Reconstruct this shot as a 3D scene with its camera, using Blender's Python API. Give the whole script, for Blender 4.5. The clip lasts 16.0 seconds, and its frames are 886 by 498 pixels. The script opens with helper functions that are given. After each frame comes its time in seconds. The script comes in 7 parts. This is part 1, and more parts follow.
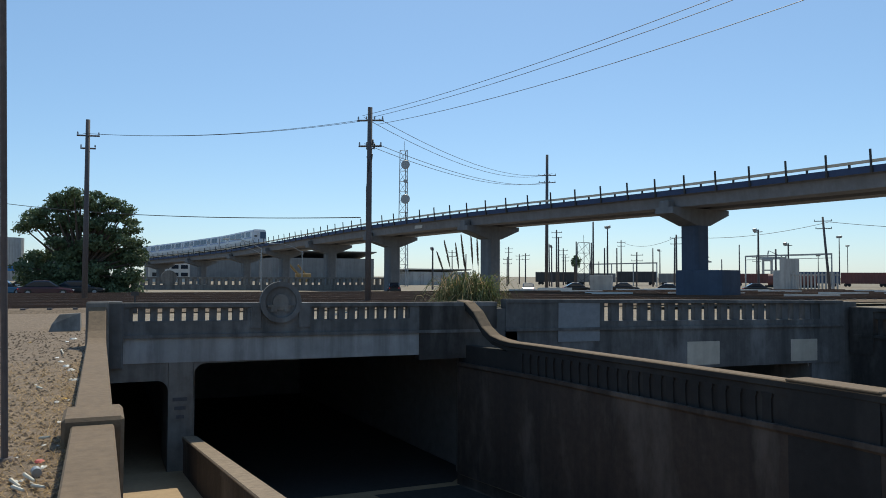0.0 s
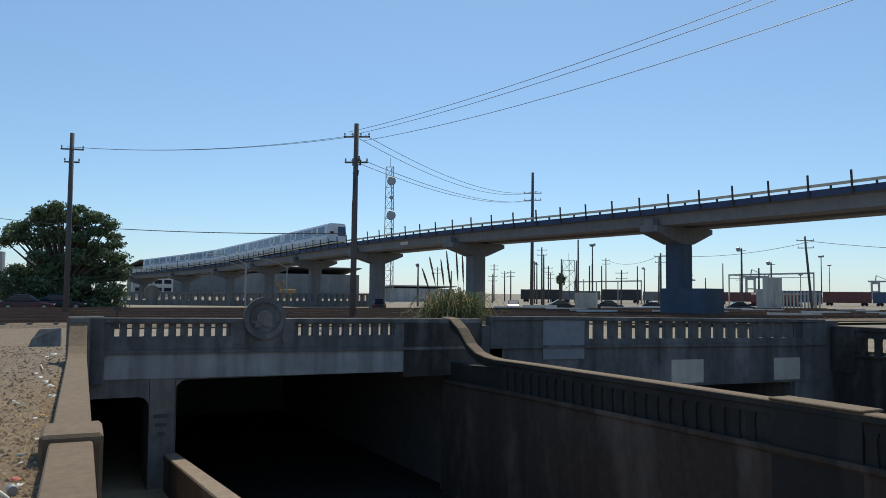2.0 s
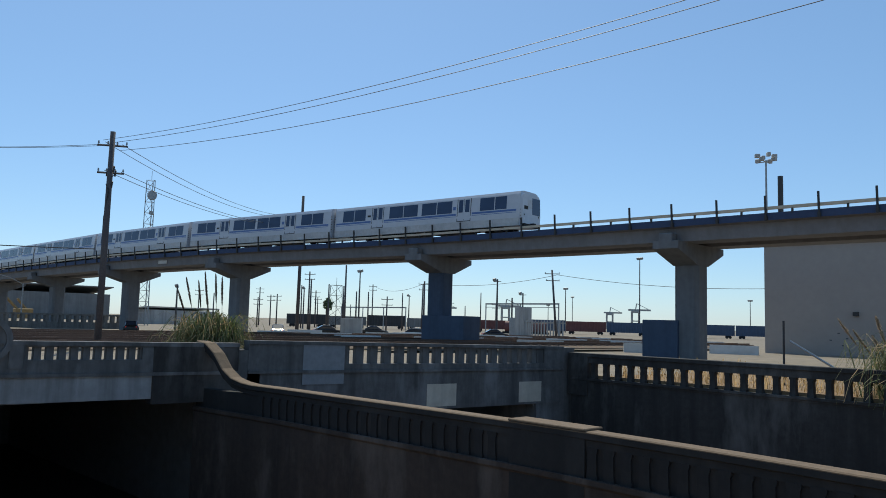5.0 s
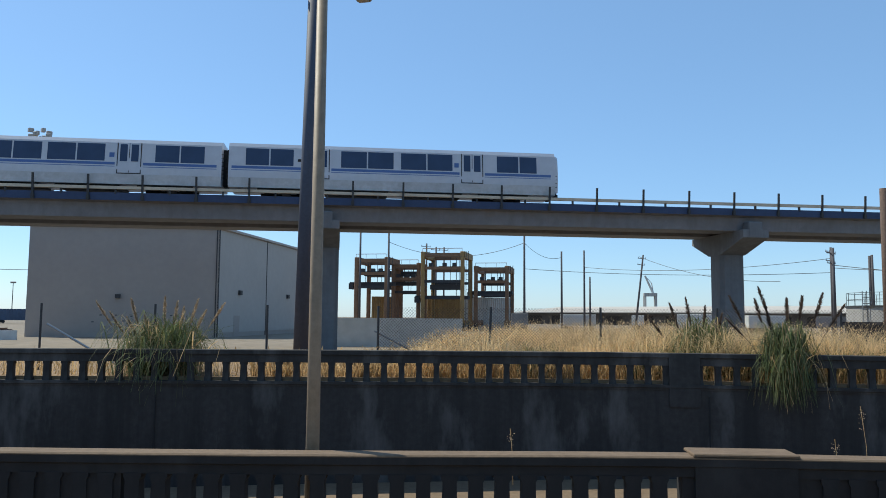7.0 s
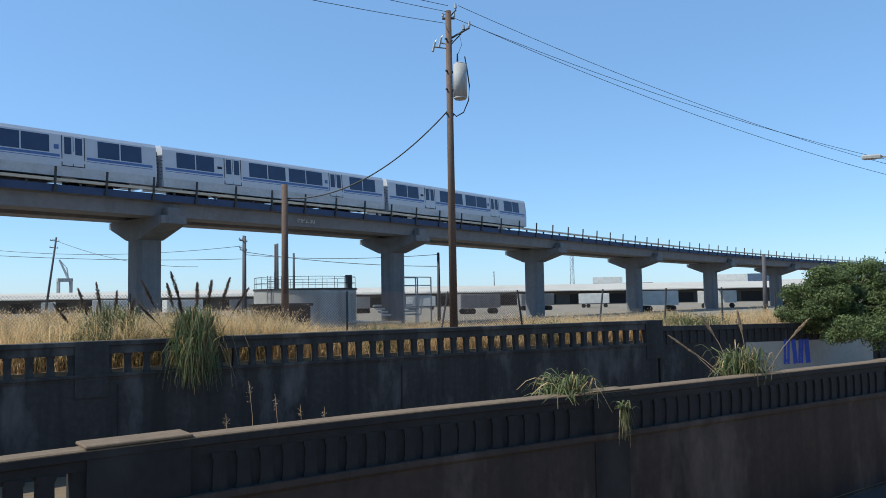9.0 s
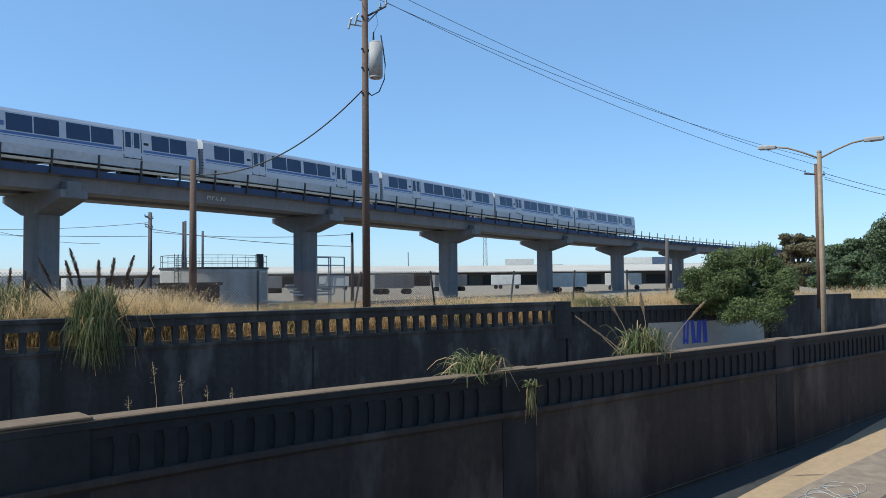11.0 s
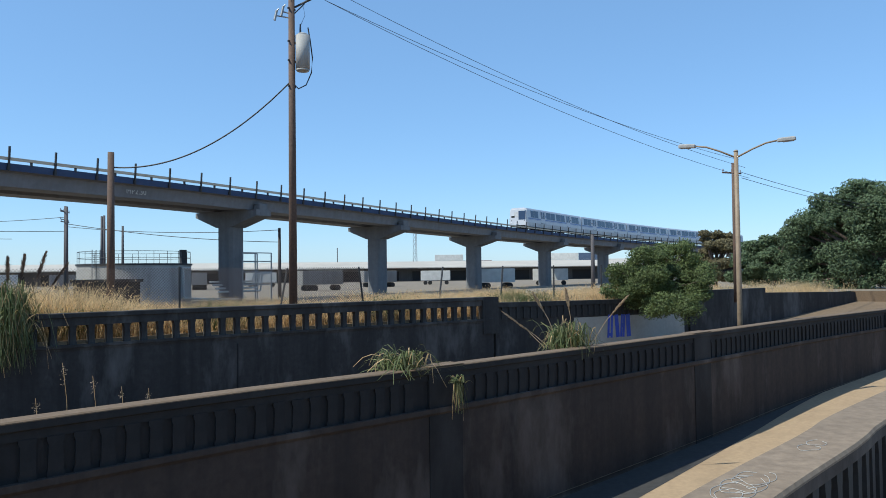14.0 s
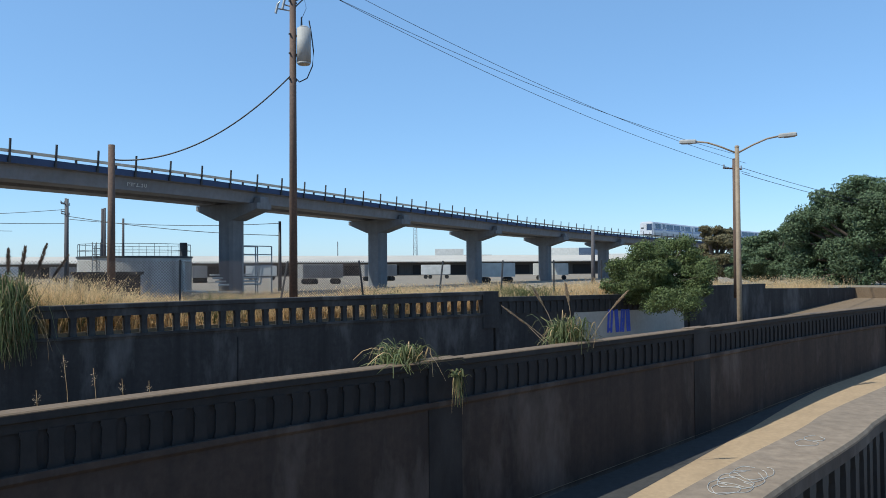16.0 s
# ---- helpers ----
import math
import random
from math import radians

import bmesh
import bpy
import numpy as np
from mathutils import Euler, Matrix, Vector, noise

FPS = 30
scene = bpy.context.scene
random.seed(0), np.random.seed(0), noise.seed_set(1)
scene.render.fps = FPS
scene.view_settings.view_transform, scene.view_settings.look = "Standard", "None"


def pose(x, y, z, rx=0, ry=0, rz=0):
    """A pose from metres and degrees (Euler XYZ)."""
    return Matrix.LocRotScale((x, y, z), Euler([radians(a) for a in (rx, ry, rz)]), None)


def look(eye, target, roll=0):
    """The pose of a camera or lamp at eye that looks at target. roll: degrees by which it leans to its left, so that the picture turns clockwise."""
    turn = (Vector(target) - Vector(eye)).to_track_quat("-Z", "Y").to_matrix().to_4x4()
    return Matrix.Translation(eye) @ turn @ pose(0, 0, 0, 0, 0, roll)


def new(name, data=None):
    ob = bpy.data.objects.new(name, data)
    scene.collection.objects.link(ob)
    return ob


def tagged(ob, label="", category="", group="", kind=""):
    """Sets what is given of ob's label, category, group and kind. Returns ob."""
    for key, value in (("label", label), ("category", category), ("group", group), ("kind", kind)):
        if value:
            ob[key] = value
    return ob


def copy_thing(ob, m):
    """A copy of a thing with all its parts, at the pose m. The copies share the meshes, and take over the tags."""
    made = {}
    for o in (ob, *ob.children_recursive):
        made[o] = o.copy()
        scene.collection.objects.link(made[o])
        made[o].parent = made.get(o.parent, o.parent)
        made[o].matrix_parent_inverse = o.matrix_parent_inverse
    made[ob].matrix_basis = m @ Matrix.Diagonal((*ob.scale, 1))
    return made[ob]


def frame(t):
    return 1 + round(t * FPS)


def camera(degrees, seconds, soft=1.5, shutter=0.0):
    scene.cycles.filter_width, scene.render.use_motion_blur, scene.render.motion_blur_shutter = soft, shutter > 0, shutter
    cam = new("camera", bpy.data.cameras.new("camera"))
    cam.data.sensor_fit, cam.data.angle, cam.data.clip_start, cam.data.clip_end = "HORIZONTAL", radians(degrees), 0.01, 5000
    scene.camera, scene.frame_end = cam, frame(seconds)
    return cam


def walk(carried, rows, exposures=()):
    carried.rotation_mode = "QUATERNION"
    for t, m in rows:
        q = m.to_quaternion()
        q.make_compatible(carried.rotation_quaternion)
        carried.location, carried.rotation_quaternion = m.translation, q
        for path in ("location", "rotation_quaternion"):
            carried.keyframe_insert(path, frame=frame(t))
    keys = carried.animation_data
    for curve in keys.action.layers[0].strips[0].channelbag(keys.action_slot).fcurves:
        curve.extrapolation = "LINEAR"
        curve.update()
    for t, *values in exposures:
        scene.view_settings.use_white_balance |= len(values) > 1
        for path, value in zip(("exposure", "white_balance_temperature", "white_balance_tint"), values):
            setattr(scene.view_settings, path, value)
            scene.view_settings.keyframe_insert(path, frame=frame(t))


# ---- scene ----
# seconds, heading clockwise from +Y, pitch up, lean to the left, and the eye's shift as the holder turns round
EYE = (0.0, 0.0, 2.0)
PATH = [
    (0, -66.16, 2.00, 0.20, -0.34, -0.06),
    (0.5, -66.22, 2.22, 0.12, -0.35, -0.06),
    (1, -65.89, 2.72, 0.28, -0.35, -0.06),
    (1.5, -65.26, 3.11, 0.40, -0.36, -0.06),
    (2, -65.10, 3.24, 0.55, -0.35, -0.05),
    (2.5, -64.76, 3.68, 0.61, -0.35, -0.05),
    (3, -64.06, 4.03, 0.59, -0.35, -0.04),
    (3.2, -63.65, 4.14, 0.52, -0.33, -0.03),
    (5.3, -43.28, 5.83, 1.73, -0.15, 0.12),
    (5.5, -39.36, 6.15, 1.77, -0.13, 0.23),
    (6, -24.81, 6.36, 1.42, -0.11, 0.32),
    (6.5, -10.06, 5.61, 0.47, -0.06, 0.34),
    (7, 2.36, 5.02, 0.44, -0.00, 0.33),
    (7.5, 15.41, 4.15, -0.21, 0.08, 0.33),
    (8, 26.31, 4.08, -0.43, 0.17, 0.34),
    (8.5, 36.13, 4.22, -0.76, 0.26, 0.33),
    (9, 43.30, 3.71, -0.99, 0.30, 0.30),
    (9.2, 44.27, 3.19, -1.07, 0.27, 0.26),
    (11.3, 50.69, 2.16, -0.56, 0.31, 0.24),
    (11.5, 51.48, 2.10, -0.61, 0.37, 0.24),
    (12, 52.89, 2.02, -0.55, 0.41, 0.25),
    (12.5, 54.04, 2.10, -0.54, 0.43, 0.26),
    (13, 54.68, 2.15, -0.48, 0.43, 0.26),
    (13.5, 54.93, 2.06, -0.42, 0.42, 0.25),
    (14, 54.76, 1.83, -0.71, 0.42, 0.25),
    (14.5, 55.05, 1.93, -0.68, 0.42, 0.25),
    (15, 54.93, 1.77, -0.52, 0.42, 0.25),
    (15.5, 54.49, 1.78, -0.50, 0.41, 0.25),
    (16, 54.73, 1.40, -0.42, 0.41, 0.24),
]


def gaze(heading, up, lean, dx, dy):
    a, b = radians(heading), radians(up)
    eye = Vector(EYE) + Vector((dx, dy, 0))
    way = Vector((math.sin(a) * math.cos(b), math.cos(a) * math.cos(b), math.sin(b)))
    return look(eye, eye + way * 10, lean)


cam = camera(59.44, 16.0, soft=0.9)
walk(cam, [(r[0], gaze(*r[1:])) for r in PATH],
     exposures=[(0, 0.18, 6000, 3), (3.2, 0.1, 5850, 3), (5.5, 0.12, 5750, 3), (7, 0.42, 5700, 3), (9, 0.47, 5450, 3), (16, 0.46, 5450, 3)])

# ---- world and sun ----
SUN_AZ, SUN_EL = -60.0, 52.0
world = bpy.data.worlds.new("world")
scene.world = world
world.use_nodes = True
wn = world.node_tree
sky = wn.nodes.new("ShaderNodeTexSky")
sky.sky_type = "NISHITA"
sky.sun_disc = False
sky.sun_elevation = radians(SUN_EL)
sky.sun_rotation = radians(SUN_AZ)
sky.air_density, sky.dust_density, sky.ozone_density = 0.92, 0.3, 3.1
bg = wn.nodes["Background"]
bg.inputs["Strength"].default_value = 0.103
# thin even sea haze over the clear sky
haze = wn.nodes.new("ShaderNodeMix")
haze.data_type = "RGBA"
haze.inputs["Factor"].default_value = 0.32
haze.inputs["B"].default_value = (2.9, 4.4, 6.3, 1)
wn.links.new(sky.outputs[0], haze.inputs["A"])
wn.links.new(haze.outputs["Result"], bg.inputs["Color"])
sun = new("sun", bpy.data.lights.new("sun", "SUN"))
sun.data.energy, sun.data.angle, sun.data.color = 3.9, radians(0.55), (1.0, 0.86, 0.66)
_a, _e = radians(SUN_AZ), radians(SUN_EL)
sun.matrix_world = look((0, 0, 60), Vector((0, 0, 60)) - Vector((math.sin(_a) * math.cos(_e), math.cos(_a) * math.cos(_e), math.sin(_e))))


# ---- materials ----
def mat(name, a, b=None, scale=3.0, rough=0.8, bump=0.2, metal=0.0, streak=0.0, dark=None, big=0.25, spec=0.5, island=0.0, pale=None, thin=0.0):
    """Two-scale procedural surface: fine grain between a and b, large blotches, and vertical streaks of the colour dark."""
    m = bpy.data.materials.new(name)
    m.use_nodes = True
    nt = m.node_tree
    p = nt.nodes["Principled BSDF"]
    p.inputs["Roughness"].default_value = rough
    p.inputs["Metallic"].default_value = metal
    p.inputs["Specular IOR Level"].default_value = spec
    b = b or tuple(c * 0.7 for c in a)
    tc = nt.nodes.new("ShaderNodeTexCoord")

    def tex(sc, detail=6.0, stretch=None):
        n = nt.nodes.new("ShaderNodeTexNoise")
        n.inputs["Scale"].default_value = sc
        n.inputs["Detail"].default_value = detail
        n.inputs["Roughness"].default_value = 0.62
        if stretch:
            mp = nt.nodes.new("ShaderNodeMapping")
            mp.inputs["Scale"].default_value = stretch
            nt.links.new(tc.outputs["Object"], mp.inputs["Vector"])
            nt.links.new(mp.outputs[0], n.inputs["Vector"])
        else:
            nt.links.new(tc.outputs["Object"], n.inputs["Vector"])
        return n

    def ramp(n, lo, hi):
        r = nt.nodes.new("ShaderNodeMapRange")
        r.inputs["From Min"].default_value, r.inputs["From Max"].default_value = lo, hi
        nt.links.new(n.outputs["Fac"], r.inputs["Value"])
        return r

    def mix(fac, c1, c2, amount=1.0):
        x = nt.nodes.new("ShaderNodeMix")
        x.data_type = "RGBA"
        if amount != 1.0:
            q = nt.nodes.new("ShaderNodeMath")
            q.operation = "MULTIPLY"
            q.inputs[1].default_value = amount
            nt.links.new(fac, q.inputs[0])
            fac = q.outputs[0]
        nt.links.new(fac, x.inputs["Factor"])
        for sock, c in ((x.inputs["A"], c1), (x.inputs["B"], c2)):
            if isinstance(c, tuple):
                sock.default_value = (*c, 1)
            else:
                nt.links.new(c, sock)
        return x.outputs["Result"]

    fine = tex(scale)
    large = tex(scale * 0.13, 4.0)
    col = mix(ramp(fine, 0.3, 0.7).outputs[0], a, b)
    if big:
        col = mix(ramp(large, 0.42, 0.68).outputs[0], col, tuple(c * 0.45 for c in a), big)
    if streak:
        st = tex(1.0, 5.0, (1.6, 1.6, 0.12))
        col = mix(ramp(st, 0.42, 0.66).outputs[0], col, dark or tuple(c * 0.3 for c in a), streak)
    if pale:
        sp = tex(0.55, 6.0, (1.0, 1.0, 0.35))
        col = mix(ramp(sp, 0.52, 0.72).outputs[0], col, pale, 0.8)
    if island:
        g = nt.nodes.new("ShaderNodeNewGeometry")
        hs = nt.nodes.new("ShaderNodeHueSaturation")
        r = nt.nodes.new("ShaderNodeMapRange")
        r.inputs["To Min"].default_value, r.inputs["To Max"].default_value = 1 - island, 1 + island
        nt.links.new(g.outputs["Random Per Island"], r.inputs["Value"])
        nt.links.new(r.outputs[0], hs.inputs["Value"])
        nt.links.new(col, hs.inputs["Color"])
        col = hs.outputs[0]
    nt.links.new(col, p.inputs["Base Color"])
    if bump:
        bp = nt.nodes.new("ShaderNodeBump")
        bp.inputs["Strength"].default_value = bump
        bp.inputs["Distance"].default_value = 0.02
        nt.links.new(fine.outputs["Fac"], bp.inputs["Height"])
        nt.links.new(bp.outputs[0], p.inputs["Normal"])
    if thin:
        tr = nt.nodes.new("ShaderNodeBsdfTranslucent")
        nt.links.new(col, tr.inputs["Color"])
        ms = nt.nodes.new("ShaderNodeMixShader")
        ms.inputs[0].default_value = thin
        nt.links.new(p.outputs[0], ms.inputs[1])
        nt.links.new(tr.outputs[0], ms.inputs[2])
        nt.links.new(ms.outputs[0], nt.nodes["Material Output"].inputs["Surface"])
    return m


M = {
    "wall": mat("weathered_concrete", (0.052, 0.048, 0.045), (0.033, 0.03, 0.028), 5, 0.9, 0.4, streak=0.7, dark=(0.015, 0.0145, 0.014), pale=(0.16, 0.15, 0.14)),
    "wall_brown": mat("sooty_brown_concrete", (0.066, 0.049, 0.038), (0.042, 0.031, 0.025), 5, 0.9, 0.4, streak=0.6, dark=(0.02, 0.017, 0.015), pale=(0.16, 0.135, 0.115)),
    # sooty concrete, taken darker still to carry the shade of the median's front
    "soot_shade": mat("sooty_shaded_concrete", (0.026, 0.024, 0.023), (0.016, 0.015, 0.0145), 5, 0.9, 0.4, streak=0.5, dark=(0.01, 0.01, 0.01), pale=(0.05, 0.047, 0.044)),
    "bridge": mat("stained_bridge_concrete", (0.15, 0.147, 0.145), (0.092, 0.09, 0.09), 3, 0.9, 0.4, streak=0.7, dark=(0.045, 0.045, 0.044), pale=(0.28, 0.28, 0.285)),
    "beam_pale": mat("pale_patched_concrete", (0.36, 0.365, 0.37), (0.24, 0.243, 0.246), 1.5, 0.9, 0.4, streak=0.6, dark=(0.10, 0.10, 0.10), pale=(0.50, 0.50, 0.51)),
    "column": mat("column_concrete", (0.20, 0.20, 0.205), (0.155, 0.155, 0.16), 2, 0.9, 0.2, streak=0.4, dark=(0.095, 0.095, 0.10)),
    "wall_pale": mat("pale_concrete", (0.24, 0.225, 0.205), (0.165, 0.153, 0.14), 4, 0.9, 0.4, streak=0.6, dark=(0.045, 0.043, 0.04)),
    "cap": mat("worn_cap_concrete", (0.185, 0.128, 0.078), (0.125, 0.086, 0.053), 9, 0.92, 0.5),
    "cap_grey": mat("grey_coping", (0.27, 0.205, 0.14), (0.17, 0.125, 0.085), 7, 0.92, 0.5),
    "navy": mat("navy_deck_edge", (0.05, 0.075, 0.15), (0.04, 0.06, 0.12), 3, 0.85, 0.1),
    "tunnel": mat("sooty_concrete", (0.30, 0.28, 0.26), (0.22, 0.205, 0.19), 3, 0.95, 0.3),
    "paint_patch": mat("buff_paint", (0.46, 0.43, 0.37), (0.40, 0.37, 0.32), 6, 0.8, 0.1),
    "buff_patch": mat("dirty_buff_paint", (0.60, 0.55, 0.46), (0.50, 0.45, 0.37), 3, 0.85, 0.15, streak=0.25, dark=(0.09, 0.085, 0.08)),
    "grey_patch": mat("grey_paint", (0.25, 0.265, 0.285), (0.20, 0.212, 0.23), 6, 0.8, 0.1),
    "viaduct": mat("viaduct_concrete", (0.235, 0.235, 0.25), (0.19, 0.19, 0.205), 2, 0.9, 0.2, streak=0.35, dark=(0.14, 0.135, 0.13)),
    "bluecoat": mat("blue_graffiti_coating", (0.075, 0.10, 0.15), (0.06, 0.08, 0.125), 2, 0.85, 0.15, streak=0.2),
    "coverboard": mat("coverboard", (0.62, 0.56, 0.45), (0.5, 0.45, 0.36), 3, 0.7, 0.1),
    "steel": mat("galvanised_steel", (0.36, 0.37, 0.38), (0.27, 0.28, 0.29), 8, 0.5, 0.1, metal=0.6),
    "darksteel": mat("dark_steel", (0.06, 0.06, 0.065), (0.04, 0.04, 0.04), 8, 0.6, 0.1, metal=0.3),
    "rail": mat("rusty_rail", (0.16, 0.10, 0.07), (0.10, 0.065, 0.05), 8, 0.5, 0.2, metal=0.5),
    "carwhite": mat("train_white", (0.56, 0.57, 0.61), (0.50, 0.51, 0.55), 2.5, 0.35, 0.03, big=0.12),
    "carskirt": mat("train_skirt", (0.54, 0.54, 0.55), (0.43, 0.42, 0.41), 4, 0.5, 0.05, big=0.3),
    "carstripe": mat("train_blue", (0.085, 0.15, 0.36), (0.07, 0.13, 0.32), 3, 0.4, 0.02),
    "glass": mat("dark_glass", (0.02, 0.03, 0.045), (0.015, 0.022, 0.035), 1.5, 0.08, 0.0, big=0),
    "carglass": mat("train_glass", (0.03, 0.05, 0.11), (0.02, 0.034, 0.08), 0.8, 0.12, 0.0, big=0, spec=0.5),
    "gap": mat("rubber_black", (0.02, 0.02, 0.022), (0.015, 0.015, 0.015), 6, 0.8, 0.1),
    "wood_pole": mat("creosote_wood", (0.16, 0.10, 0.07), (0.09, 0.06, 0.045), 10, 0.85, 0.5, streak=0.5, dark=(0.05, 0.035, 0.03)),
    "dark_pole": mat("dark_wood_pole", (0.11, 0.10, 0.105), (0.07, 0.065, 0.068), 10, 0.85, 0.4),
    "rusty_post": mat("rusty_post", (0.15, 0.115, 0.10), (0.10, 0.078, 0.07), 12, 0.75, 0.3, metal=0.2),
    "blue_pole": mat("blue_grey_pole", (0.075, 0.085, 0.12), (0.055, 0.062, 0.09), 6, 0.7, 0.2, streak=0.3),
    "lamp_pole": mat("lamp_pole_paint", (0.30, 0.225, 0.15), (0.21, 0.155, 0.10), 7, 0.6, 0.15),
    "wire": mat("wire", (0.04, 0.04, 0.045), (0.03, 0.03, 0.03), 3, 0.6, 0.0),
    "asphalt": mat("road_concrete", (0.40, 0.29, 0.175), (0.32, 0.23, 0.14), 6, 0.92, 0.3),
    "road_dark": mat("dark_asphalt", (0.055, 0.052, 0.05), (0.035, 0.033, 0.032), 5, 0.8, 0.3),
    "road_old": mat("old_road", (0.20, 0.14, 0.085), (0.14, 0.10, 0.06), 5, 0.9, 0.3),
    "yard": mat("yard_ground", (0.27, 0.225, 0.165), (0.16, 0.13, 0.095), 1.2, 0.95, 0.4),
    "gravel": mat("gravel", (0.25, 0.18, 0.12), (0.075, 0.055, 0.038), 9, 0.95, 0.9),
    "litter": mat("white_litter", (0.7, 0.7, 0.68), (0.55, 0.54, 0.5), 9, 0.7, 0.1),
    "redlitter": mat("red_litter", (0.5, 0.08, 0.06), (0.4, 0.07, 0.05), 9, 0.6, 0.1),
    "yellowlitter": mat("yellow_litter", (0.55, 0.32, 0.05), (0.45, 0.26, 0.04), 9, 0.6, 0.1),
    "leaf": mat("dark_foliage", (0.12, 0.165, 0.08), (0.08, 0.115, 0.055), 0.9, 0.7, 0.0, island=0.45, thin=0.3),
    "leaf_light": mat("shrub_foliage", (0.15, 0.19, 0.06), (0.085, 0.115, 0.04), 0.9, 0.7, 0.0, island=0.45, thin=0.3),
    "bark": mat("bark", (0.12, 0.09, 0.065), (0.07, 0.05, 0.04), 9, 0.9, 0.6),
    "dry": mat("dry_grass", (0.80, 0.62, 0.36), (0.62, 0.45, 0.23), 1.2, 0.85, 0.0, island=0.35, big=0.1, thin=0.55),
    "straw": mat("orange_straw", (0.60, 0.44, 0.24), (0.42, 0.29, 0.14), 1.2, 0.85, 0.0, island=0.4, big=0.1, thin=0.5),
    "olive": mat("olive_brown_foliage", (0.19, 0.165, 0.085), (0.13, 0.11, 0.055), 0.9, 0.7, 0.0, island=0.45, thin=0.3),
    "plume_pale": mat("pale_pampas_plume", (0.55, 0.43, 0.29), (0.40, 0.29, 0.18), 5, 0.9, 0.0, island=0.3, thin=0.4),
    "tint": mat("tinted_glass", (0.006, 0.007, 0.009), (0.005, 0.006, 0.007), 1.5, 0.25, 0.0, big=0, spec=0.07),
    "reed": mat("pampas_blade", (0.085, 0.125, 0.04), (0.20, 0.185, 0.08), 1.0, 0.75, 0.0, island=0.5, thin=0.35),
    "plume": mat("pampas_plume", (0.19, 0.135, 0.10), (0.11, 0.08, 0.06), 5, 0.9, 0.0, island=0.3, thin=0.4),
    "shed": mat("shed_metal", (0.36, 0.315, 0.28), (0.33, 0.29, 0.26), 1.5, 0.7, 0.03, big=0.1),
    # paler copy of shed: the side's extra sky light is in the colour
    "shed_side": mat("shed_metal_skylit", (0.43, 0.395, 0.36), (0.40, 0.365, 0.335), 1.5, 0.7, 0.03, big=0.1),
    "roofwhite": mat("white_roof", (0.52, 0.47, 0.40), (0.44, 0.40, 0.34), 0.5, 0.7, 0.05),
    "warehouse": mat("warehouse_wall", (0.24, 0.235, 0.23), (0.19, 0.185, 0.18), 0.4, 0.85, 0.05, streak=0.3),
    # darker copy of warehouse, with the shade below the roof in its colour
    "shade_wall": mat("shaded_warehouse_wall", (0.10, 0.095, 0.09), (0.07, 0.067, 0.064), 0.4, 0.85, 0.05, streak=0.3),
    "redbox": mat("red_container", (0.17, 0.062, 0.052), (0.12, 0.045, 0.04), 1.0, 0.7, 0.1),
    "bluebox": mat("blue_container", (0.065, 0.095, 0.16), (0.05, 0.075, 0.125), 1.0, 0.7, 0.1),
    "whitebox": mat("white_container", (0.62, 0.61, 0.58), (0.5, 0.49, 0.46), 1.0, 0.7, 0.1),
    "rust": mat("rust_brown_paint", (0.27, 0.155, 0.085), (0.17, 0.10, 0.06), 1.5, 0.85, 0.1),
    "yellow": mat("straddle_yellow", (0.36, 0.23, 0.08), (0.24, 0.15, 0.06), 1.2, 0.7, 0.1),
    "tank": mat("tank_paint", (0.44, 0.43, 0.41), (0.37, 0.36, 0.345), 1.2, 0.7, 0.05, streak=0.4),
    "paint_black": mat("car_black", (0.010, 0.010, 0.011), (0.008, 0.008, 0.009), 3, 0.32, 0.0, big=0),
    "paint_maroon": mat("car_maroon", (0.05, 0.012, 0.02), (0.045, 0.01, 0.018), 3, 0.2, 0.0, big=0),
    "paint_white": mat("car_white", (0.7, 0.7, 0.7), (0.65, 0.65, 0.65), 3, 0.25, 0.0, big=0),
    "paint_blue": mat("car_blue", (0.05, 0.14, 0.24), (0.04, 0.12, 0.2), 3, 0.25, 0.0, big=0),
    "chrome": mat("chrome", (0.7, 0.7, 0.7), (0.6, 0.6, 0.6), 3, 0.2, 0.0, metal=1.0, big=0),
    "tyre": mat("tyre_rubber", (0.02, 0.02, 0.02), (0.014, 0.014, 0.014), 8, 0.85, 0.2, big=0),
    "redlamp": mat("tail_lamp", (0.55, 0.02, 0.02), (0.45, 0.015, 0.015), 3, 0.3, 0.0, big=0),
    "graffiti": mat("blue_spray_paint", (0.06, 0.11, 0.60), (0.045, 0.08, 0.46), 6, 0.6, 0.0),
    "whitepaint": mat("white_spray_paint", (0.46, 0.44, 0.41), (0.36, 0.345, 0.32), 9, 0.8, 0.0),
    "blackpaint": mat("dark_spray_paint", (0.10, 0.10, 0.11), (0.07, 0.07, 0.08), 9, 0.8, 0.0),
    "signgrey": mat("pale_lettering", (0.62, 0.60, 0.56), (0.55, 0.53, 0.5), 9, 0.8, 0.0),
    "farblue": mat("far_blue_roof", (0.05, 0.20, 0.45), (0.04, 0.17, 0.4), 1, 0.7, 0.0),
    "dirt": mat("dry_soil", (0.30, 0.20, 0.11), (0.18, 0.12, 0.065), 3, 0.95, 0.5),
}
for nm in ("redlamp",):
    pr = M[nm].node_tree.nodes["Principled BSDF"]
    pr.inputs["Emission Color"].default_value = (1, 0.03, 0.02, 1)
    pr.inputs["Emission Strength"].default_value = 0.25


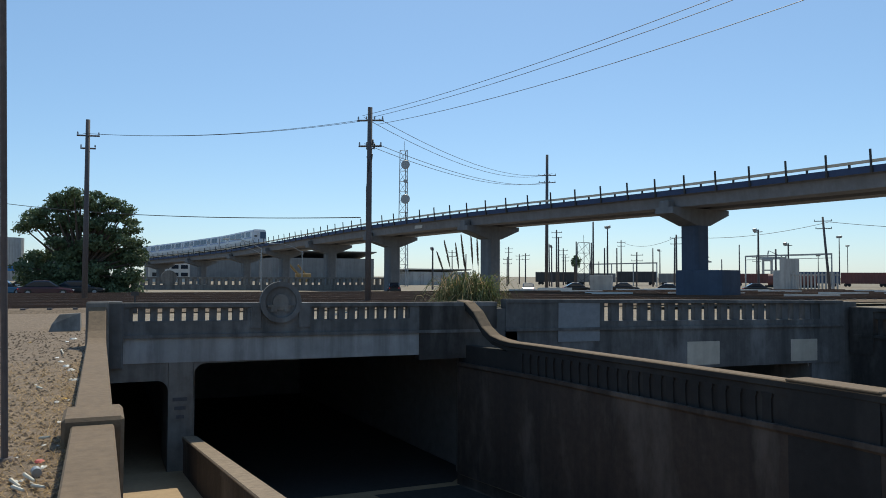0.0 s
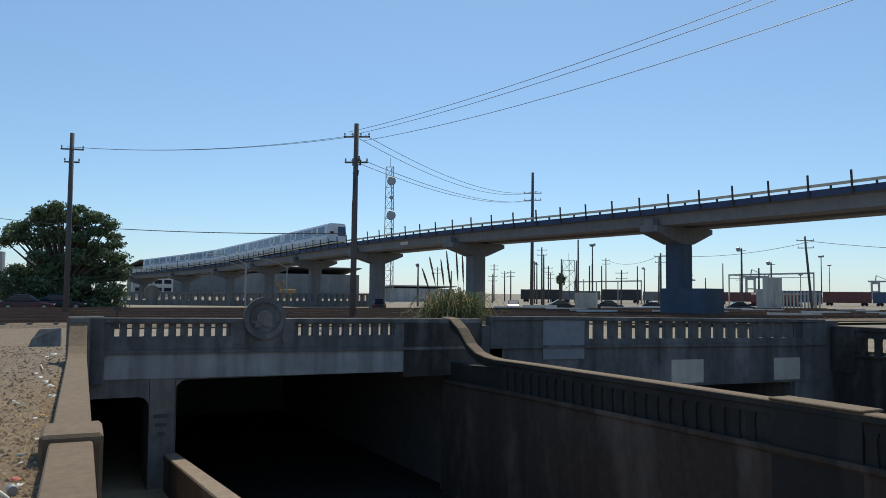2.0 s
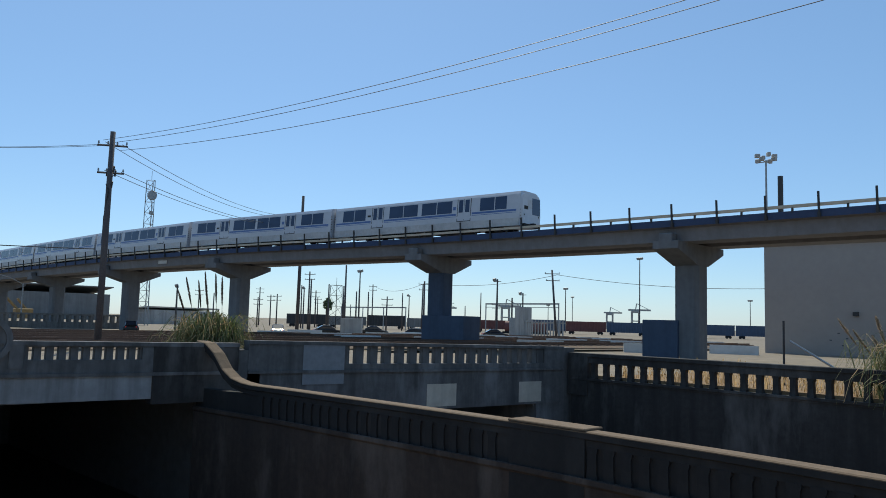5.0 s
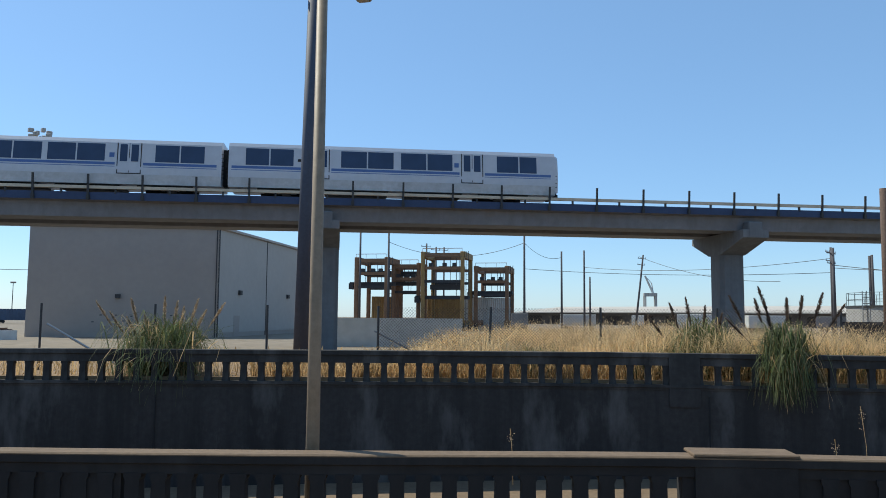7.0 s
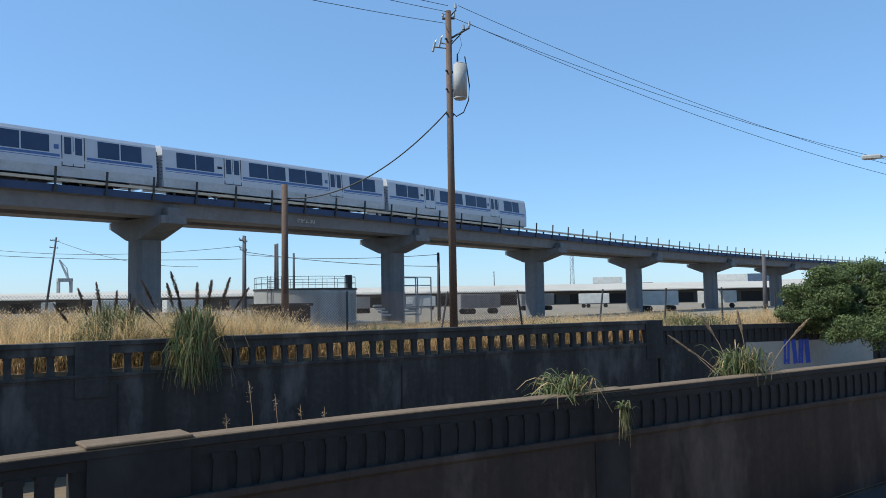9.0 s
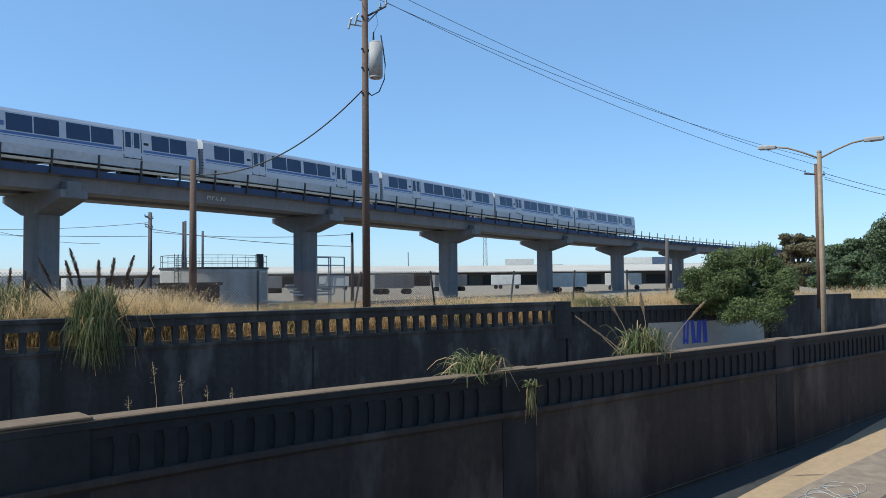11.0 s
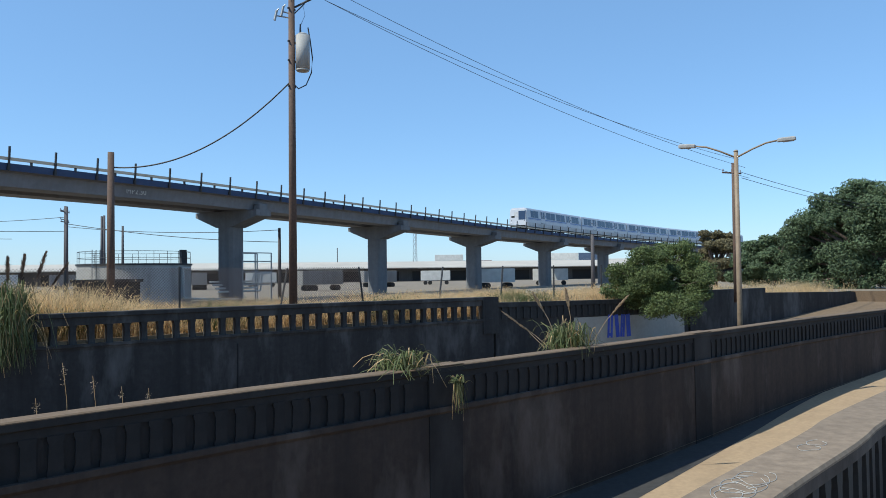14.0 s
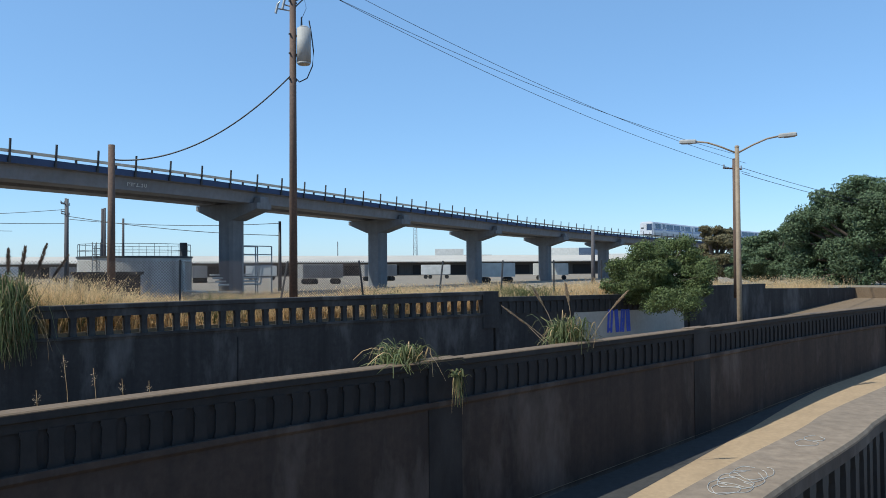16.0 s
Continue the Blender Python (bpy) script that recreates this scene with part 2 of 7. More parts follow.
# ---- geometry helpers: each returns (verts, faces) ----
def join(*geos):
    vs, fs = [], []
    for v, f in geos:
        n = len(vs)
        vs.extend(v)
        fs.extend(tuple(i + n for i in q) for q in f)
    return vs, fs


def box(x0, x1, y0, y1, z0, z1, c=0.0):
    """A box, with its top and upright edges chamfered by c."""
    if not c:
        v = [(x0, y0, z0), (x1, y0, z0), (x1, y1, z0), (x0, y1, z0), (x0, y0, z1), (x1, y0, z1), (x1, y1, z1), (x0, y1, z1)]
        return v, [(3, 2, 1, 0), (4, 5, 6, 7), (0, 1, 5, 4), (1, 2, 6, 5), (2, 3, 7, 6), (3, 0, 4, 7)]
    o = [(x0 + c, y0), (x1 - c, y0), (x1, y0 + c), (x1, y1 - c), (x1 - c, y1), (x0 + c, y1), (x0, y1 - c), (x0, y0 + c)]
    i = [(x0 + c, y0 + c), (x1 - c, y0 + c), (x1 - c, y1 - c), (x0 + c, y1 - c)]
    v = [(*q, z0) for q in o] + [(*q, z1 - c) for q in o] + [(*q, z1) for q in i]
    f, k4 = [tuple(range(7, -1, -1)), (16, 17, 18, 19)], (0, 1, 1, 2, 2, 3, 3, 0)
    for k in range(8):
        n = (k + 1) % 8
        top = (16 + k4[n], 16 + k4[k]) if k4[n] != k4[k] else (16 + k4[k],)
        f += [(k, n, 8 + n, 8 + k), (8 + k, 8 + n, *top)]
    return v, f


def moved(geo, m):
    return [tuple(m @ Vector(v)) for v in geo[0]], geo[1]


def tube(p0, p1, r0, r1=None, n=8, ends=True):
    r1 = r0 if r1 is None else r1
    p0, p1 = Vector(p0), Vector(p1)
    q = (p1 - p0).to_track_quat("Z", "Y").to_matrix()
    v = []
    for p, r in ((p0, r0), (p1, r1)):
        v += [tuple(p + q @ Vector((r * math.cos(2 * math.pi * k / n), r * math.sin(2 * math.pi * k / n), 0))) for k in range(n)]
    f = [(k, (k + 1) % n, n + (k + 1) % n, n + k) for k in range(n)]
    if ends:
        f += [tuple(range(n - 1, -1, -1)), tuple(range(n, 2 * n))]
    return v, f


def pipe(pts, r, n=6):
    """A tube along a list of points."""
    pts = [Vector(p) for p in pts]
    v, f = [], []
    for i, p in enumerate(pts):
        d = (pts[min(i + 1, len(pts) - 1)] - pts[max(i - 1, 0)]).normalized()
        q = d.to_track_quat("Z", "Y").to_matrix()
        v += [tuple(p + q @ Vector((r * math.cos(2 * math.pi * k / n), r * math.sin(2 * math.pi * k / n), 0))) for k in range(n)]
    for i in range(len(pts) - 1):
        f += [(i * n + k, i * n + (k + 1) % n, (i + 1) * n + (k + 1) % n, (i + 1) * n + k) for k in range(n)]
    f += [tuple(range(n - 1, -1, -1)), tuple(range((len(pts) - 1) * n, len(pts) * n))]
    return v, f


def sweep(path, profile):
    """A closed profile [(side, height)] swept along path [(x, y, z)]; side is to the left of the way."""
    v, f, n = [], [], len(profile)
    for i, p in enumerate(path):
        a, b = path[max(i - 1, 0)], path[min(i + 1, len(path) - 1)]
        dx, dy = b[0] - a[0], b[1] - a[1]
        L = math.hypot(dx, dy) or 1
        for s, h in profile:
            v.append((p[0] - dy / L * s, p[1] + dx / L * s, p[2] + h))
    for i in range(len(path) - 1):
        f += [(i * n + k, (i + 1) * n + k, (i + 1) * n + (k + 1) % n, i * n + (k + 1) % n) for k in range(n)]
    f += [tuple(range(n)), tuple(range(len(path) * n - 1, (len(path) - 1) * n - 1, -1))]
    return v, f


def mesh_of(name, geo, material, smooth=False):
    me = bpy.data.meshes.new(name)
    me.from_pydata([tuple(v) for v in geo[0]], [], geo[1])
    bm = bmesh.new()
    bm.from_mesh(me)
    bmesh.ops.recalc_face_normals(bm, faces=bm.faces)
    bm.to_mesh(me)
    bm.free()
    me.materials.append(material)
    if smooth:
        me.polygons.foreach_set("use_smooth", [True] * len(me.polygons))
    return me


def part(name, geo, material, parent=None, label="", smooth=False):
    ob = new(name, mesh_of(name, geo, material, smooth))
    if parent:
        ob.parent = parent
    if label:
        ob["label"] = label
    return ob


def piece(name, me, parent, m):
    """One more object on a shared mesh."""
    ob = new(name, me)
    ob.parent = parent
    ob.matrix_basis = m
    return ob


def thing(name, label, category, group="", at=(0, 0, 0), kind=""):
    ob = new(name)
    ob.empty_display_size = 0.2
    ob.location = at
    return tagged(ob, label, category, group, kind)


def setting(name, geo, material, label, category):
    return tagged(part(name, geo, material), label, category, kind="structure")


def curve_points(ctrl, step):
    """Catmull-Rom through 2D or 3D control points, at even steps of arc length."""
    c = [np.array(p, float) for p in ctrl]
    c = [2 * c[0] - c[1]] + c + [2 * c[-1] - c[-2]]
    pts = []
    for i in range(1, len(c) - 2):
        for u in np.linspace(0, 1, 40, endpoint=False):
            a, b, d, e = c[i - 1:i + 3]
            pts.append(0.5 * (2 * b + (d - a) * u + (2 * a - 5 * b + 4 * d - e) * u * u + (3 * b - a - 3 * d + e) * u ** 3))
    pts.append(c[-2])
    pts = np.array(pts)
    s = np.concatenate([[0], np.cumsum(np.linalg.norm(np.diff(pts[:, :2], axis=0), axis=1))])
    q = np.arange(0, s[-1], step)
    return [tuple(np.interp(q, s, pts[:, k])[i] for k in range(pts.shape[1])) for i in range(len(q))]


def along(pts):
    xs = [p[0] for p in pts]
    ys = [p[1] for p in pts]
    return lambda x: float(np.interp(x, xs, ys))


# ---- plan ----
MEDIAN = curve_points([(-24.2, 11.0), (-22.4, 11.22), (-20.1, 11.53), (-17.0, 11.75), (-14.7, 11.92), (-10.6, 12.15), (-7, 12.15), (-4.2, 12.0), (-1, 11.85), (4, 11.7), (9, 11.06), (14.3, 10.0), (26.1, 7.88), (34, 6.6), (45.6, 4.2), (60, 1.0), (80, -3.6)], 0.5)
FAR = curve_points([(-24.0, 29.5), (-13, 29.7), (-2.7, 29.6), (8, 29.0), (15, 27.7), (23, 25.9), (36, 22.0), (50, 18.3), (70, 13.0), (90, 7.5)], 0.5)
median_y, far_y = along(MEDIAN), along(FAR)
NEAR_R = curve_points([(-24.0, 2.33), (-11, 2.34), (-5, 2.36), (0, 2.32), (6.0, 1.95), (9, 1.65), (12, 1.35), (25, -0.6), (45, -4.8), (60, -8.2), (80, -13)], 0.5)
near_y = along(NEAR_R)


def road1_z(x):
    return min(0.02, -3.25 + 0.03 * (min(x, 45) - 33) + 0.085 * max(0, x - 45))


def road2_z(x):
    return float(np.interp(x, [-70, -24, 45, 64, 80], [-4.8, -4.6, -2.9, -2.0, -0.85]))


def ramp_z(x):
    """Walkway beside the near wall: down to the small arch."""
    return float(np.interp(x, [-60, -24, -11, -3, 2, 80], [-3.6, -3.6, -2.25, -0.95, -0.75, -0.75]))


def parapet_z(x):
    return float(np.interp(x, [-24, -11.2, -4, 0, 80], [-2.6, -1.2, -0.2, 0.3, 0.3]))


# ---- ground: one sheet, cut by the sunken roads ----
def ground_geo():
    xs = [-3000, -600, -120, -54, -24.0] + [x for x in np.arange(-22, 79, 2.0)] + [79.0, 140, 600, 3000]
    v, f = [], []

    def row(x):
        if -24.0 <= x <= 79.0:
            # camera side: behind the near wall up to x = -1, then behind the walkway
            edge = -0.2 if x < -1 else near_y(x) - 3.2
            return [-3000, -300, -30, min(edge, -1.0) - 2, edge], [far_y(x) + 0.2, far_y(x) + 6, 60, 200, 600, 4000]
        return [-3000, -300, -30, -3.2, -0.2], [29.7, 35.5, 60, 200, 600, 4000]
    rows_ = [row(x) for x in xs]

    def zz(x, y):
        return 0.0 if y < 12 else -0.3
    idx = []
    for x, (a, b) in zip(xs, rows_):
        line = []
        for y in a + b:
            line.append(len(v))
            v.append((x, y, zz(x, y)))
        idx.append(line)
    for i in range(len(xs) - 1):
        for k in range(10):
            hole = k == 4 and -24.01 <= xs[i] < 79.0
            if not hole:
                f.append((idx[i][k], idx[i + 1][k], idx[i + 1][k + 1], idx[i][k + 1]))
    return v, f


ground = setting("ground", ground_geo(), M["yard"], "dusty pale yard ground reaching to the horizon", "ground")


def strip(x0, x1, ya, yb, za, step=2.0, cols=1):
    v, f = [], []
    xs = list(np.arange(x0, x1, step)) + [x1]
    for x in xs:
        for k in range(cols + 1):
            v.append((x, ya(x) + (yb(x) - ya(x)) * k / cols, za(x)))
    n = cols + 1
    for i in range(len(xs) - 1):
        for k in range(cols):
            f.append((i * n + k, (i + 1) * n + k, (i + 1) * n + k + 1, i * n + k + 1))
    return v, f


inner_y = lambda x: 12.4 if x < -25 else median_y(x)
setting("road_near", strip(-70, 80, near_y, inner_y, road1_z), M["asphalt"], "sunken concrete roadway in the near underpass", "road")
setting("road_far", strip(-70, 79, inner_y, far_y, road2_z), M["road_old"], "sunken concrete roadway in the far underpass", "road")
setting("road_end", box(78.8, 79.4, -3.4, 10.6, -2.2, -0.004), M["cap"], "concrete step where the far road ends", "step")
# darker asphalt strip along the median, narrowing to almost nothing at x = 36
setting("road_edge_strip", strip(-24, 36, lambda x: median_y(x) - float(np.interp(x, [-24, 10, 19, 28.6, 36], [3.0, 2.3, 1.5, 0.65, 0.03])), median_y, lambda x: road1_z(x) + 0.005, 1.0), M["road_dark"], "dark asphalt strip along the median wall", "asphalt strip")
# near-black floor: the gloom of the bore is painted into the road
setting("road_tunnel", strip(-70, -24.5, near_y, inner_y, lambda x: road1_z(x) + 0.006), M["road_dark"], "roadway inside the tunnel, its darkness put into the colour", "road")
setting("walkway", strip(-60, 80, lambda x: (0.1 if x < -1 else near_y(x) - 3.3), near_y, ramp_z), M["asphalt"], "sunlit concrete walkway ramp beside the underpass", "walkway")
setting("gravel", strip(-50, 12, lambda x: -14.0, lambda x: -0.24, lambda x: 0.05, 2.0), M["gravel"], "loose dusty gravel beside the concrete wall", "gravel")


# ---- sunken-road walls ----
def sub(path, x0, x1, z):
    """The stretch of a wall's line between two x, at the height z(x) or z."""
    zf = z if callable(z) else (lambda x: z)
    f = along(path)
    xs = [x0] + [p[0] for p in path if x0 + 0.05 < p[0] < x1 - 0.05] + [x1]
    return [(x, f(x), zf(x)) for x in xs]


def heading_at(path, x):
    f = along(path)
    return math.degrees(math.atan2(f(x + 0.4) - f(x - 0.4), 0.8))


def balusters(parent, path, x0, x1, pitch, width, depth, z0, z1, zf=None, inset=0.0, mt="wall"):
    """Square uprights between the rail and the sill, pitch metres apart along the wall; tapered like the old cast ones."""
    h = z1 - z0
    w, e = width / 2, depth / 2
    v = []
    for z, k in ((0, 1.0), (h * 0.12, 1.0), (h * 0.2, 0.86), (h * 0.82, 0.80), (h * 0.9, 1.0), (h, 1.0)):
        v += [(-w * k, -e, z), (w * k, -e, z), (w * k, e, z), (-w * k, e, z)]
    f = [(3, 2, 1, 0), (20, 21, 22, 23)]
    for i in range(5):
        f += [(i * 4 + k, i * 4 + (k + 1) % 4, i * 4 + 4 + (k + 1) % 4, i * 4 + 4 + k) for k in range(4)]
    me = mesh_of("baluster", (v, f), M[mt])
    line, x = along(path), x0
    while x < x1:
        a = heading_at(path, x)
        piece("baluster", me, parent, pose(x, line(x) + inset, z0 + (zf(x) if zf else 0), 0, 0, a))
        x += pitch * math.cos(radians(a))


# far wall: top at 0.75, openings 0.26 to -0.52
far = thing("wall_far", "long dark weathered concrete retaining wall with open balustrade", "retaining wall", kind="structure")
for x0, x1 in ((-23.6, 35.7),):
    part("coping", sweep(sub(FAR, x0, x1, 0.75), [(-0.22, -0.02), (-0.20, 0.0), (0.20, 0.0), (0.22, -0.02), (0.22, -0.16), (0.14, -0.18), (0.14, -0.46), (-0.14, -0.46), (-0.14, -0.18), (-0.22, -0.16)]), M["wall"], far)
    part("sill", sweep(sub(FAR, x0, x1, -0.40), [(-0.24, 0.0), (0.24, 0.0), (0.24, -0.2), (-0.18, -0.2), (-0.20, -0.12), (-0.24, -0.1)]), M["wall"], far)
    part("soil_bank", sweep(sub(FAR, x0, x1, -0.265), [(0.15, 0.0), (0.3, 0.0), (0.3, -0.2), (0.15, -0.14)]), M["dirt"], far, "dry soil heaped behind the openings")
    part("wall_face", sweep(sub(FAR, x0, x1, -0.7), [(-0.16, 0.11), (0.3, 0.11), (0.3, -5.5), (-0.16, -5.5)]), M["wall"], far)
for x0, x1 in ((-22.4, 9.5), (10.6, 35.2)):
    balusters(far, FAR, x0, x1, 0.65, 0.25, 0.24, -0.40, 0.30)
for x in (-23.2, 10.05, 35.5):
    part("pilaster", moved(box(-0.55, 0.55, -0.2, 0.2, -1.2, 0.74), pose(x, far_y(x) - 0.02, 0, 0, 0, heading_at(FAR, x))), M["wall"], far)
for x in (-9.3, 10.9, 22.0):
    part("expansion_joint", moved(box(-0.02, 0.02, -0.2, -0.15, -5, -0.8), pose(x, far_y(x), 0, 0, 0, heading_at(FAR, x))), M["gap"], far)
low = lambda x: float(np.interp(x, [35.7, 50, 70], [0.43, 0.22, -0.1]))
far2 = thing("wall_far_end", "lower run of the dark concrete wall with blind balusters and a pale painted face", "retaining wall", kind="structure")
part("coping", sweep(sub(FAR, 35.9, 60, low), [(-0.22, 0.0), (0.2, 0.0), (0.2, -0.25), (-0.22, -0.25)]), M["wall"], far2)
part("wall_face", sweep(sub(FAR, 35.9, 60, low), [(-0.1, -0.26), (0.25, -0.26), (0.25, -5), (-0.1, -5)]), M["wall"], far2)
part("painted_panel", sweep(sub(FAR, 42.0, 53, low), [(-0.115, -1.0), (-0.10, -1.0), (-0.10, -3.2), (-0.115, -3.2)]), M["paint_patch"], far2, "pale grey painted wall panel")
balusters(far2, FAR, 36.4, 50, 0.55, 0.3, 0.1, -0.9, -0.26, low, -0.14)

# median wall: top at 0.0, some bays open
median = thing("wall_median", "long dark sooty concrete wall with a worn sunlit coping between two roads", "retaining wall", kind="structure")
rise = lambda x: float(np.interp(x, [-24.0, -23.6, -23.3, -23.05, -22.8, -22.5, -22.1, -21.4], [1.2, 1.12, 0.95, 0.7, 0.45, 0.26, 0.1, 0.0]))
part("coping", sweep(sub(MEDIAN, -24.2, 79, rise), [(0.0, -0.02), (0.03, 0.0), (0.38, 0.0), (0.41, -0.02), (0.41, -0.035), (0.0, -0.035)]), M["cap"], median, "worn sunlit concrete coping")
# coping front split from the sunlit top, its shade put into the colour
part("coping_face", sweep(sub(MEDIAN, -24.2, 79, rise), [(0.004, -0.037), (0.406, -0.037), (0.406, -0.14), (0.36, -0.17), (0.36, -0.3), (0.06, -0.3), (0.06, -0.17), (0.004, -0.14)]), M["soot_shade"], median)
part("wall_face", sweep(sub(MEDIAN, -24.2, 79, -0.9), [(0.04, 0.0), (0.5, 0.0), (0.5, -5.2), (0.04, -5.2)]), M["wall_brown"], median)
part("sill", sweep(sub(MEDIAN, -24.2, 79, -0.88), [(-0.03, 0.0), (0.3, 0.0), (0.3, -0.16), (0.03, -0.16), (-0.03, -0.1)]), M["wall_brown"], median)
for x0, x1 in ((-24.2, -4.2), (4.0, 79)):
    part("backing", sweep(sub(MEDIAN, x0, x1, -0.3), [(0.095, 0.0), (0.40, 0.0), (0.40, -0.62), (0.095, -0.62)]), M["soot_shade"], median)
# balusters and pilasters wear the same shade-darkened colour
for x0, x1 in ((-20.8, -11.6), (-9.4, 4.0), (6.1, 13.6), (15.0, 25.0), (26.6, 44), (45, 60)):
    balusters(median, MEDIAN, x0, x1, 0.385, 0.255, 0.22, -0.9, -0.29, None, 0.16, "soot_shade")
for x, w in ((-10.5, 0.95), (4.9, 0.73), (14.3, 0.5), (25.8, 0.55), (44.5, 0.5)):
    part("pilaster", moved(box(-w, w, 0.02, 0.56 if w > 0.6 else 0.38, -5, -0.04), pose(x, median_y(x), 0, 0, 0, heading_at(MEDIAN, x))), M["soot_shade"], median)
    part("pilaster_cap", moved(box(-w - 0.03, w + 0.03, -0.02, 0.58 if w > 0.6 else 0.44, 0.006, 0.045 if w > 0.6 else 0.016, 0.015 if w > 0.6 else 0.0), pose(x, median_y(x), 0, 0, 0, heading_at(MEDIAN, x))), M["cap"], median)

# parapet between walkway and near road
par = thing("wall_parapet", "concrete parapet with a broad worn coping and ribbed inner face", "parapet", kind="structure")
for x0, x1, w in ((-23.4, -3.0, 0.17), (-2.99, 60, 0.27)):
    part("coping", sweep(sub(NEAR_R, x0, x1, parapet_z), [(-w, 0.0), (w, 0.0), (w + 0.02, -0.03), (w + 0.02, -0.05), (-w - 0.02, -0.05), (-w - 0.02, -0.03)]), M["cap_grey"], par)
    # sides of the coping take the dark wall colour to stand for their shade
    part("coping_face", sweep(sub(NEAR_R, x0, x1, parapet_z), [(-w - 0.016, -0.052), (w + 0.016, -0.052), (w + 0.016, -0.16), (-w - 0.016, -0.16)]), M["wall_brown"], par)
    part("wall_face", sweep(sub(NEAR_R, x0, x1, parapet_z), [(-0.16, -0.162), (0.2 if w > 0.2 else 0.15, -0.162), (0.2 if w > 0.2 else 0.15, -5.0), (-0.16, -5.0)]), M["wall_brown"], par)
balusters(par, NEAR_R, 0.5, 30, 0.36, 0.18, 0.1, -0.75, 0.15, None, -0.22)

# near wall under the camera
near = thing("wall_near", "low pale concrete wall with a broad flat coping and a block pilaster", "low wall", kind="structure")
curl = lambda x: float(np.interp(x, [-23.7, -23.2, -22.8, -22.2, -21.6], [1.15, 0.8, 0.55, 0.36, 0.3]))
NEARLINE = [(-24 + 0.25 * i, -0.035) for i in range(100)]
part("coping", sweep(sub(NEARLINE, -23.7, -1.2, curl), [(-0.225, -0.02), (-0.205, 0.0), (0.205, 0.0), (0.225, -0.02), (0.225, -0.2), (-0.225, -0.2)]), M["cap"], near)
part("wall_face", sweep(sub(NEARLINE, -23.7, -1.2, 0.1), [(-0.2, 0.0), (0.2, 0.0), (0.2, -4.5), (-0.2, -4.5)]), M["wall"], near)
part("pilaster", box(-11.0, -10.05, -0.36, 0.30, -3.5, 0.38, 0.04), M["cap"], near)
near.location.y = -0.07
part("end_block", box(-24.0, -23.65, -0.32, 0.27, -3.5, 1.26, 0.04), M["wall_pale"], near)


# ---- rail bridges ----
def bridge_front(name, label, y0, y1, tops, groups, pitch, bal_w, op0, op1, zbeam, zled, beam="beam_pale"):
    """A concrete bridge face at x = BX with balustrade bays; tops: its upper edge at y0 and y1."""
    b = thing(name, label, "rail bridge", kind="structure")
    bx, t = -23.8, 0.4
    slope = math.degrees(math.atan2(tops[1] - tops[0], y1 - y0))
    m = pose(bx, y0, tops[0], slope, 0, 0)
    L = (y1 - y0)
    part("rail", moved(join(box(-t, 0.04, 0, L, -0.12, 0), box(-t + 0.06, -0.02, 0, L, op1, -0.12)), m), M["bridge"], b)
    part("sill", moved(join(box(-t, 0.06, 0, L, zled, zled + 0.1), box(-t, 0, 0, L, zled + 0.1, op0)), m), M["bridge"], b)
    part("beam", moved(box(-1.2, -0.02, 0, L, zbeam, zled), m), M[beam], b, "patched concrete edge beam")
    me = mesh_of("baluster", box(-0.11, 0.11, -bal_w / 2, bal_w / 2, op0, op1), M["bridge"])
    last = 0.0
    for g0, g1 in groups:
        part("pier_panel", moved(box(-t + 0.04, 0.0, last, g0 - y0, op0, op1), m), M["bridge"], b)
        n = round((g1 - g0) / pitch)
        for k in range(n + 1):
            piece("baluster", me, b, m @ pose(-0.2, g0 - y0 + pitch * k, 0))
        last = g1 - y0
    part("pier_panel", moved(box(-t + 0.04, 0.0, last, L, op0, op1), m), M["bridge"], b)
    return b, m


b1, m1 = bridge_front("bridge_near", "low concrete rail bridge with balustrade and round medallion", 0.25, 12.6, (1.22, 1.12), ((1.0, 4.25), (6.2, 9.42)), 0.327, 0.19, -0.52, -0.16, -1.7, -1.0)
b1.location.y = -0.28
cy, cz = 5.22 - 0.25, 0.02
def disc(x0, x1, r, n=40, r_in=0.0):
    v = [(x0, cy + r * math.cos(2 * math.pi * k / n), cz + r * math.sin(2 * math.pi * k / n)) for k in range(n)]
    v += [(x1, cy + r * math.cos(2 * math.pi * k / n), cz + r * math.sin(2 * math.pi * k / n)) for k in range(n)]
    f = [(k, (k + 1) % n, n + (k + 1) % n, n + k) for k in range(n)]
    if r_in:
        v += [(x0, cy + r_in * math.cos(2 * math.pi * k / n), cz + r_in * math.sin(2 * math.pi * k / n)) for k in range(n)]
        v += [(x1, cy + r_in * math.cos(2 * math.pi * k / n), cz + r_in * math.sin(2 * math.pi * k / n)) for k in range(n)]
        f += [(2 * n + k, 2 * n + (k + 1) % n, 3 * n + (k + 1) % n, 3 * n + k) for k in range(n)]
        f += [(k, (k + 1) % n, 2 * n + (k + 1) % n, 2 * n + k) for k in range(n)]
        f += [(n + k, n + (k + 1) % n, 3 * n + (k + 1) % n, 3 * n + k) for k in range(n)]
    else:
        f += [tuple(range(n)), tuple(range(n, 2 * n))]
    return v, f


part("medallion", moved(disc(-0.42, 0.06, 0.55), m1), M["bridge"], b1, "dark round cast concrete medallion")
part("medallion_rim", moved(disc(0.0, 0.14, 0.62, 40, 0.47), m1), M["bridge"], b1)
part("medallion_bar", moved(box(0.06, 0.12, cy - 0.4, cy + 0.4, cz - 0.14, cz - 0.08), m1), M["wall_pale"], b1)
